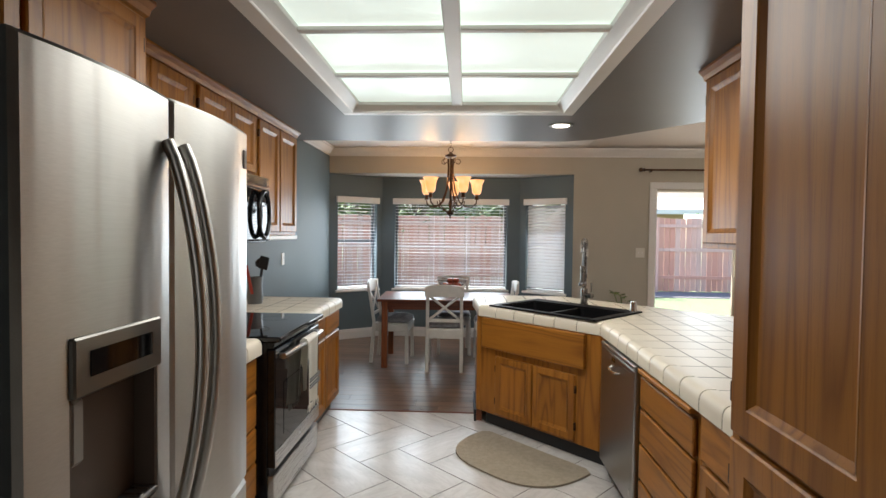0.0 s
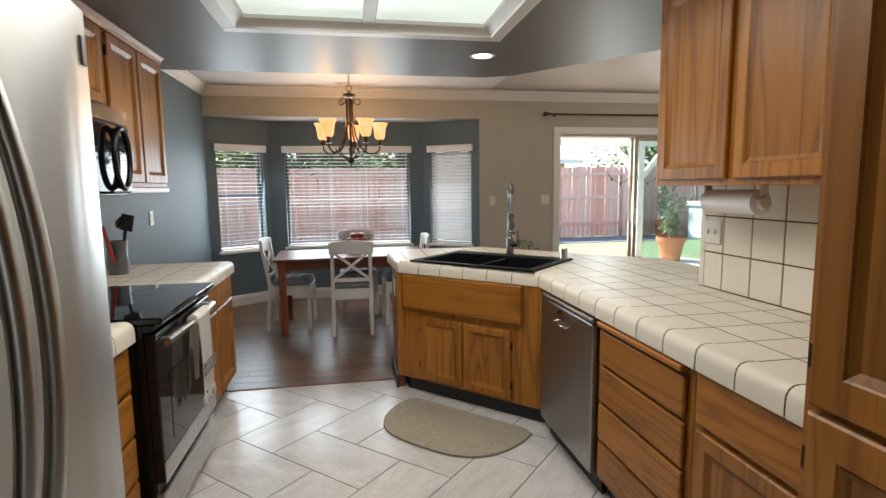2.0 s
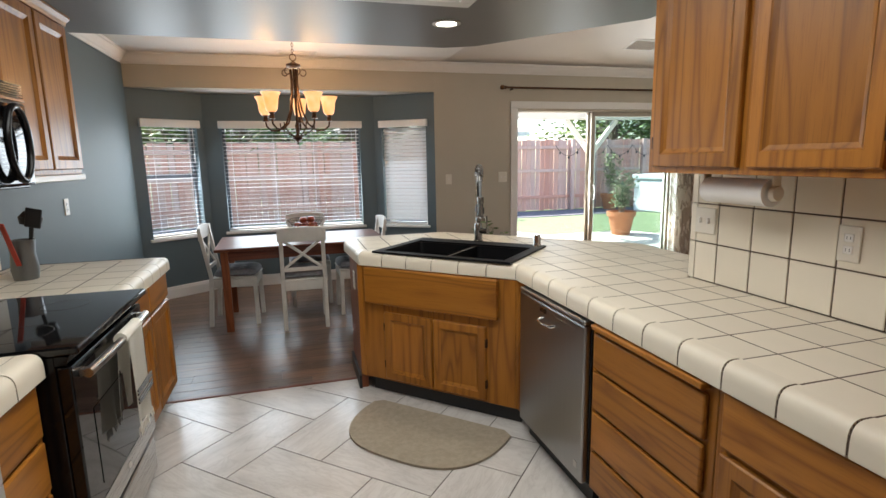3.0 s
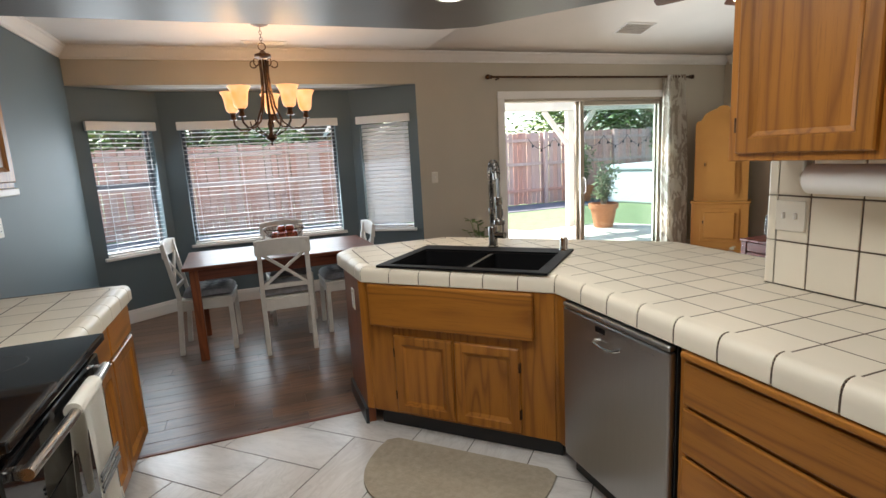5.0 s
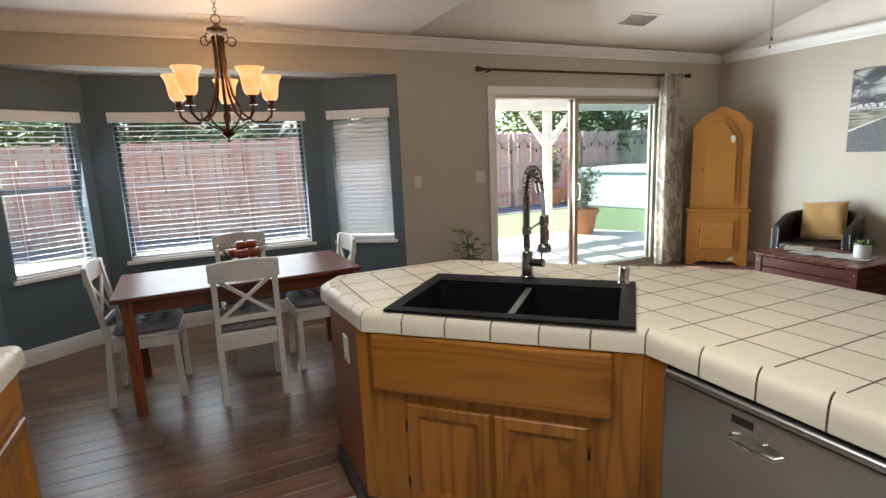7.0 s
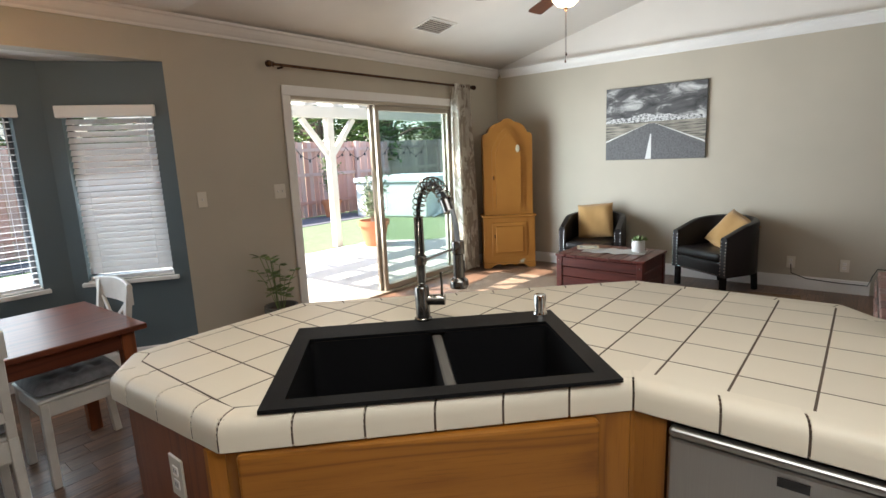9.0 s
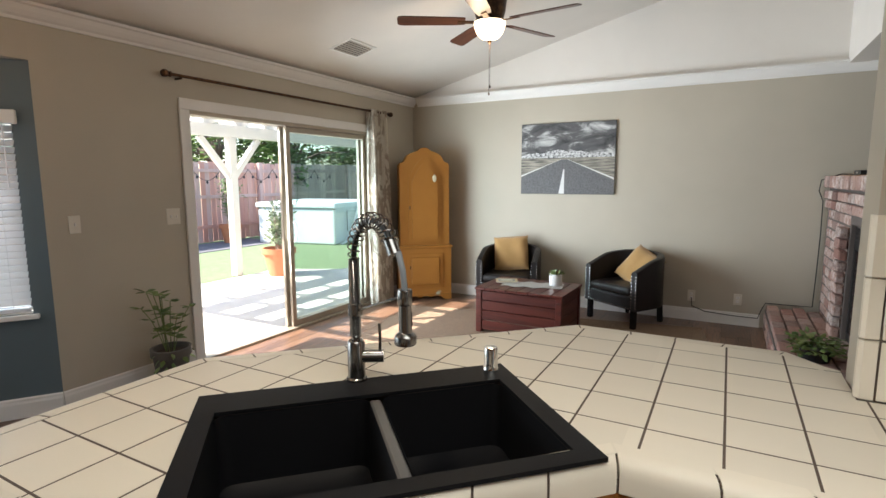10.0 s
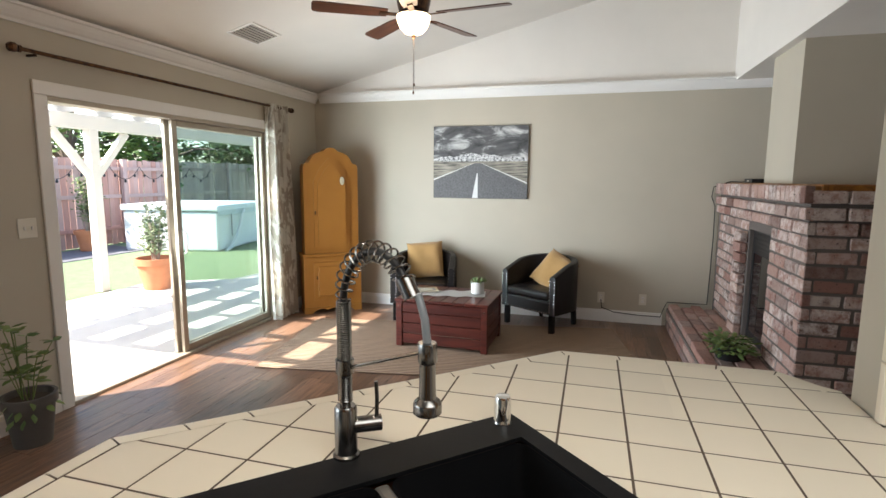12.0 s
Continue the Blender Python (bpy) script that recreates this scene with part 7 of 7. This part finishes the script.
def nosing(parent, line, gx, gy):
    """Rounded edge tiles along a line of outer corners; the counter lies to the left."""
    prof = [(0.068, TOP), (0.036, TOP + 0.001), (0.024, TOP - 0.001), (0.014, TOP - 0.006), (0.006, TOP - 0.015), (0.0015, TOP - 0.027), (0.0, TOP - 0.042), (0.0, LIP + 0.004), (0.005, LIP), (0.020, LIP)]
    pts = [Vector(p) for p in line]
    dirs = [(b - a).normalized() for a, b in zip(pts, pts[1:])]
    miter = []
    for i in range(len(pts)):
        d0, d1 = dirs[max(0, i - 1)], dirs[min(i, len(dirs) - 1)]
        n0, n1 = Vector((-d0.y, d0.x)), Vector((-d1.y, d1.x))
        m = (n0 + n1).normalized()
        miter.append(m / max(0.3, m.dot(n0)))
    for i, d in enumerate(dirs):
        length = (pts[i + 1] - pts[i]).length
        ax = 1 if abs(d.y) > 0.99 else 0 if abs(d.x) > 0.99 else None
        if ax is None:
            cuts = [k / max(1, round(length / PITCH)) for k in range(max(1, round(length / PITCH)) + 1)]
        else:
            # joints in line with those of the field
            lo, hi, g0 = pts[i][ax], pts[i + 1][ax], (gx, gy)[ax]
            ks = range(math.floor((min(lo, hi) - g0) / PITCH) + 1, math.ceil((max(lo, hi) - g0) / PITCH))
            cuts = sorted([0.0, 1.0] + [t for t in ((g0 + k * PITCH - lo) / (hi - lo) for k in ks) if 0.06 < t * length and 0.06 < (1 - t) * length])
        for a, b in zip(cuts, cuts[1:]):
            bm = bmesh.new()
            g = 0.0031 / length
            ends = []
            for t in (a + g, b - g):
                ends.append([bm.verts.new((*(pts[i].lerp(pts[i + 1], t) + (miter[i].lerp(miter[i + 1], t)) * o), z)) for o, z in prof])
            m = len(prof)
            for q in range(m):
                bm.faces.new((ends[0][q], ends[0][(q + 1) % m], ends[1][(q + 1) % m], ends[1][q]))
            bm.faces.new(ends[0]), bm.faces.new(ends[1][::-1])
            part("edge_tile", bm, TILE, parent, "", True)


ct = thing("tiled_countertop", "almond tiled countertop with brown grout round the sink", "countertop")
EDGE_X = 0.985
P_END, P_BEND, P_C1, P_TIP, P_TIP2, P_FAR, P_FAR2 = (EDGE_X, 1.285), (1.003, 3.226), (0.262, 3.938), (0.225, 4.49), (0.335, 4.63), (1.01, 4.635), (2.045, 3.58)
P_E, P_E2 = (2.045, 2.83), (1.90, 2.706)
HOLE = [(0.357, 3.896), (0.357 + 0.875 * S, 3.896 - 0.875 * S), (0.357 + 1.450 * S, 3.896 - 0.300 * S), (0.357 + 0.575 * S, 3.896 + 0.575 * S)]
I = 0.068
south = [(EDGE_X + I, 1.285), (1.632, 1.285), (1.632, 2.706), (EDGE_X + I, 2.706)]
mid = [(EDGE_X + I, 2.706), (1.90 - 0.02, 2.706), (2.045 - I, 2.85), (2.045 - I, 3.232), (1.003 + I * 0.42, 3.232)]
k = I * math.sqrt(2)
pen = [(1.003 + I * 0.42, 3.232), (2.045 - I, 3.232), (2.045 - I, 3.58 - I * 0.4), (1.01 - I * 0.45, 4.635 - I), (0.335 + I * 0.6, 4.63 - I), (0.225 + I, 4.49 - I * 0.3), (0.262 + I, 3.938 + I * 0.55)]
X_AT, Y_AT = 1.010, 3.195
for reg in (south, mid, pen):
    lay(ct, reg, X_AT, Y_AT, HOLE if reg is pen else None, TOP - 0.010, TOP)
bm = bmesh.new()
for reg in (south, mid, pen):
    for b in (minus(reg, HOLE) if reg is pen else [reg]):
        prism(b, LIP, TOP - 0.0009, bm)
part("grout_bed", bm, GROUT, ct)
# the grout follows the rounded edge in steps: inset from, inset to, above the lip, below the top
GROUT_STEPS = ((0.0015, 0.061, 0.0070, 0.046), (0.0030, 0.062, 0.0065, 0.031), (0.0070, 0.063, 0.0060, 0.0185), (0.0140, 0.064, 0.0055, 0.0090), (0.0230, 0.065, 0.0050, 0.0036), (0.0350, 0.066, 0.0045, 0.0010))
bm = bmesh.new()
nose_line = [P_END, P_BEND, P_C1, P_TIP, P_TIP2, P_FAR, P_FAR2, P_E, P_E2]
for a, b in zip(nose_line, nose_line[1:]):
    a, b = Vector(a), Vector(b)
    d = (b - a).normalized()
    n = Vector((d.y, -d.x))
    for o0, o1, low, drop in GROUT_STEPS:
        q = [(p.x, p.y) for p in (a + n * o0, b + n * o0, b + n * o1, a + n * o1)]
        prism(q[::-1], LIP + low, TOP - drop, bm)
part("grout_edge", bm, GROUT, ct)
nosing(ct, nose_line[::-1], X_AT, Y_AT)

wc = []
for y0, y1, lab in ((1.70, 2.535, "almond tiled countertop between refrigerator and range"), (3.335, 4.245, "almond tiled countertop beside the range")):
    ob = thing("tiled_countertop", lab, "countertop")
    ex = -0.862
    lay(ob, [(WEST + 0.012, y0), (ex - I, y0), (ex - I, y1 - (I if y1 > 4 else 0)), (WEST + 0.012, y1 - (I if y1 > 4 else 0))], ex - I, y1 - (I if y1 > 4 else 0), None, TOP - 0.010, TOP)
    part("grout_bed", box(WEST + 0.012, y0, LIP, ex - I - 0.001, y1 - 0.004, TOP - 0.0009), GROUT, ob)
    bm = bmesh.new()
    for o0, o1, low, drop in GROUT_STEPS:
        box(ex - I - 0.001, y0 + o0 / 9, LIP + low, ex - o0, y1 - (o0 if y1 > 4 else 0.001), TOP - drop, bm=bm)
    part("grout_edge", bm, GROUT, ob)
    nosing(ob, ([(ex, y0), (ex, y1), (WEST + 0.012, y1)] if y1 > 4 else [(ex, y0), (ex, y1)]), ex - I, y1 - (I if y1 > 4 else 0))


def wall_tiles(name, label, x, dx, y0, y1, rows, y_at):
    """Square wall tiles on a plane of constant x; dx is the side they face."""
    ob = thing(name, label, "backsplash", kind="structure")
    h = rows * PITCH
    part("grout_bed", box(min(x, x + dx * 0.006), y0, TOP + 0.001, max(x, x + dx * 0.006), y1, TOP + h), GROUT, ob)
    j0, j1 = math.floor((y0 - y_at) / PITCH), math.ceil((y1 - y_at) / PITCH)
    for r in range(rows):
        for j in range(j0, j1):
            a, b = max(y0, y_at + j * PITCH) + GAP / 2, min(y1, y_at + (j + 1) * PITCH) - GAP / 2
            if b - a > 0.015:
                z = TOP + 0.001 + r * PITCH
                part("tile", box(min(x, x + dx * 0.010), a, z + GAP / 2, max(x, x + dx * 0.010), b, z + PITCH - GAP / 2, 0.0015), TILE, ob)
    return ob


bsp = wall_tiles("backsplash_east", "almond tiled splashback under the wall cabinets", 1.644, -1, 1.285, 2.668, 3, 2.543)
for r in range(3):
    z = TOP + 0.001 + r * PITCH
    top_z = z + PITCH - GAP / 2
    pr = [(1.636, 2.671), (1.636, 2.702), (1.645, 2.712), (1.666, 2.712), (1.666, 2.7005), (1.6445, 2.7005), (1.6445, 2.671)]
    part("edge_tile", prism(pr[::-1], z + GAP / 2, top_z), TILE, bsp, "", True)
wall_tiles("backsplash_west", "almond tiled splashback behind the range", WEST + 0.002, 1, 1.72, 4.10, 3, 4.10)

# bricks of the fireplace
BL, BH, BD, MJ = 0.212, 0.074, 0.055, 0.0145
course = BH + MJ


def brick_mesh(l, h, d, seed):
    rnd = random.Random(seed)
    bm = box(0, 0, 0, l, d, h, 0.007)
    for v in bm.verts:
        v.co += Vector((rnd.uniform(-0.003, 0.003), rnd.uniform(-0.003, 0.003), rnd.uniform(-0.0025, 0.0025)))
    me = bpy.data.meshes.new("brick")
    bm.to_mesh(me)
    bm.free()
    return me


def put_brick(me, mat, m, name="brick"):
    if not me.materials:
        me.materials.append(mat)
    o = new(name, me)
    o.parent = fp
    o.matrix_basis = m


FULL = [brick_mesh(BL, BH, BD, s) for s in range(5)]
HALF = [brick_mesh(0.092, BH, BD, 10 + s) for s in range(3)]
SOLD = [brick_mesh(BH, 0.105, BD, 20 + s) for s in range(3)]
rnd = random.Random(4)
for c in range(16):
    z = 0.004 + c * course
    corbel = 0.018 * max(0, c - 13)
    # north face, walked from the corner eastward
    x = FXL - corbel
    if c % 2:
        put_brick(rnd.choice(HALF), BRICK, pose(x + 0.092, FY0 + corbel, z, 0, 0, 180))
        x += 0.092 + MJ
    while x < EAST - 0.05:
        w = BL if x + BL < EAST else None
        me = rnd.choice(FULL) if w else rnd.choice(HALF)
        l = BL if w else 0.092
        inside = z < 1.165 and z > 0.24 and x + l > 4.345 and x < 4.845
        if inside:
            # trim to the opening with half bricks
            if x < 4.25 - 0.0:
                put_brick(rnd.choice(HALF), BRICK, pose(x + 0.092, FY0 + corbel + rnd.uniform(-0.002, 0.004), z, 0, 0, 180))
            if x + l > 4.95:
                put_brick(rnd.choice(HALF), BRICK, pose(x + l, FY0 + corbel + rnd.uniform(-0.002, 0.004), z, 0, 0, 180))
        elif x + l < EAST + 0.01:
            put_brick(me, BRICK, pose(x + l, FY0 + corbel + rnd.uniform(-0.002, 0.005), z, 0, 0, 180))
        x += l + MJ
    # west face, walked from the corner southward
    y = FY0 + corbel - (0.0 if c % 2 else 0.060)
    k = 0
    while y > 1.0:
        put_brick(rnd.choice(FULL), BRICK, pose(FXL - corbel + rnd.uniform(-0.004, 0.002), y, z, 0, 0, -90))
        y -= BL + MJ
# soldier course under the mantel
x = FXL - 0.05
while x < EAST - 0.07:
    put_brick(rnd.choice(SOLD), BRICK, pose(x + BH, FY0 + 0.05 + rnd.uniform(0, 0.004), 1.432, 0, 0, 180))
    x += BH + 0.010
y = FY0 + 0.04
while y > 1.0:
    put_brick(rnd.choice(FULL), BRICK, pose(FXL - 0.05, y, 1.434, 0, 0, -90))
    y -= BL + MJ
# proud pilaster left of the opening
for c in range(10):
    put_brick(rnd.choice(FULL), BRICK, pose(5.10 + 0.0, FY0 + 0.055 + rnd.uniform(-0.002, 0.003), 0.262 + c * course, 0, 0, 180))
# hearth pavers and their front
PAVE = [brick_mesh(BL, 0.063, 0.097, 30 + s) for s in range(3)]
for i in range(11):
    for j in range(4):
        xx = 3.80 + i * (BL + 0.009) - (0.106 if j % 2 else 0)
        if 3.75 < xx and xx + BL < EAST:
            put_brick(rnd.choice(PAVE), HEARTH_BRICK, pose(xx, 2.235 + j * 0.1075, 0.197 + rnd.uniform(-0.002, 0.003)), "paver")
FRONT = [brick_mesh(BL, BH, 0.02, 40 + s) for s in range(3)]
for c in range(2):
    for i in range(11):
        xx = 3.80 + i * (BL + MJ) + (0.1 if c % 2 else 0)
        if xx + BL < EAST:
            put_brick(rnd.choice(FRONT), HEARTH_BRICK, pose(xx, 2.652, 0.006 + c * 0.092), "paver")

# kitchen floor tiles, laid on the diagonal in a half bond
fl = thing("kitchen_tiling", "grey-veined porcelain floor tiles laid diagonally", "floor", kind="structure")
ANG = math.radians(-43.5)
UNIT = 0.3132
ca, sa = math.cos(ANG), math.sin(ANG)
room = [(WEST + 0.01, -1.2), (1.64, -1.2), (1.64, 4.150), (WEST + 0.01, 4.150)]
spots = []
for i in range(-24, 25):
    for j in range(-7, 8):
        spots += [(i + 4 * j, i - 1, 2, 1), (i + 4 * j, i, 1, 2)]
for u, v, wu, wv in spots:
    g = 0.0030
    cell = [(u * UNIT + g, v * UNIT + g), ((u + wu) * UNIT - g, v * UNIT + g), ((u + wu) * UNIT - g, (v + wv) * UNIT - g), (u * UNIT + g, (v + wv) * UNIT - g)]
    cell = [(-0.724 + ca * a - sa * b, 3.412 + sa * a + ca * b) for a, b in cell]
    for n, d in planes(room):
        cell = clip(cell, n, d)
        if len(cell) < 3:
            break
    if size(cell) < 1e-3:
        continue
    cx2, cy2 = sum(p[0] for p in cell) / len(cell), sum(p[1] for p in cell) / len(cell)
    turn = ANG if wu == 2 else ANG + math.pi / 2
    cb2, sb2 = math.cos(turn), math.sin(turn)
    o = part("tile", prism([((p[0] - cx2) * cb2 + (p[1] - cy2) * sb2, -(p[0] - cx2) * sb2 + (p[1] - cy2) * cb2) for p in cell], -0.010, 0.0), MARBLE, fl)
    o.matrix_basis = pose(cx2, cy2, 0, 0, 0, math.degrees(turn))
part("grout_bed", box(WEST + 0.01, -1.2, -0.0115, 1.64, 4.150, -0.0025), FLOOR_GROUT, fl)
mould("threshold", (0.262, 4.163), (WEST + 0.05, 4.163), [(-0.013, 0.0), (0.013, 0.0), (0.010, 0.006), (-0.010, 0.006)], RED_WOOD, "dark wooden strip where tile meets planks", "trim")

# plank floor in the dining and living rooms
pf = thing("plank_floor", "dark hand-scraped plank floor", "floor", kind="structure")
PW = 0.127
rnd = random.Random(9)
count = 0
rest = bmesh.new()
bay = [(-1.68, 6.84), (1.57, 6.84), (0.92, 7.31), (-1.04, 7.31)]
shared = {}
for r in range(-40, 26):
    y0 = 4.177 + r * PW
    if y0 > 7.32 or y0 < -1.0:
        continue
    y1 = y0 + PW
    dining = y0 > 4.16
    xa, xb = (WEST + 0.01, EAST - 0.01) if dining else (1.87, EAST - 0.01)
    if y0 >= 6.84:
        t = (y0 - 6.85) / 0.45
        xa, xb = -1.66 + 0.64 * max(0, t) + 0.02, 1.56 - 0.65 * max(0, t) - 0.02
    x = xa - rnd.uniform(0.0, 0.9)
    while x < xb:
        l = rnd.choice((0.6, 0.8, 1.0, 1.2))
        a, b = max(xa, x), min(xb, x + l)
        x += l
        if b - a < 0.03:
            continue
        near = y0 > 4.16 and a < 2.2 and count < 300
        if near:
            count += 1
            key = (round(b - a, 3))
            if key not in shared:
                shared[key] = part("plank", box(0, 0.0009, -0.011, b - a - 0.0016, PW - 0.0009, 0.0, 0.0012), PLANK, pf)
                shared[key].matrix_basis = pose(a, y0, 0)
                shared[key] = shared[key].data
            else:
                o = new("plank", shared[key])
                o.parent = pf
                o.matrix_basis = pose(a, y0, 0)
        else:
            prism([(a, y0 + 0.0009), (b - 0.0016, y0 + 0.0009), (b - 0.0016, y1 - 0.0009), (a, y1 - 0.0009)], -0.011, 0.0, rest)
me = bpy.data.meshes.new("far_planks")
rest.to_mesh(me)
rest.free()
me.materials.append(PLANK)
o = new("far_planks", me)
o.parent = pf
tagged(o, kind="stuff")
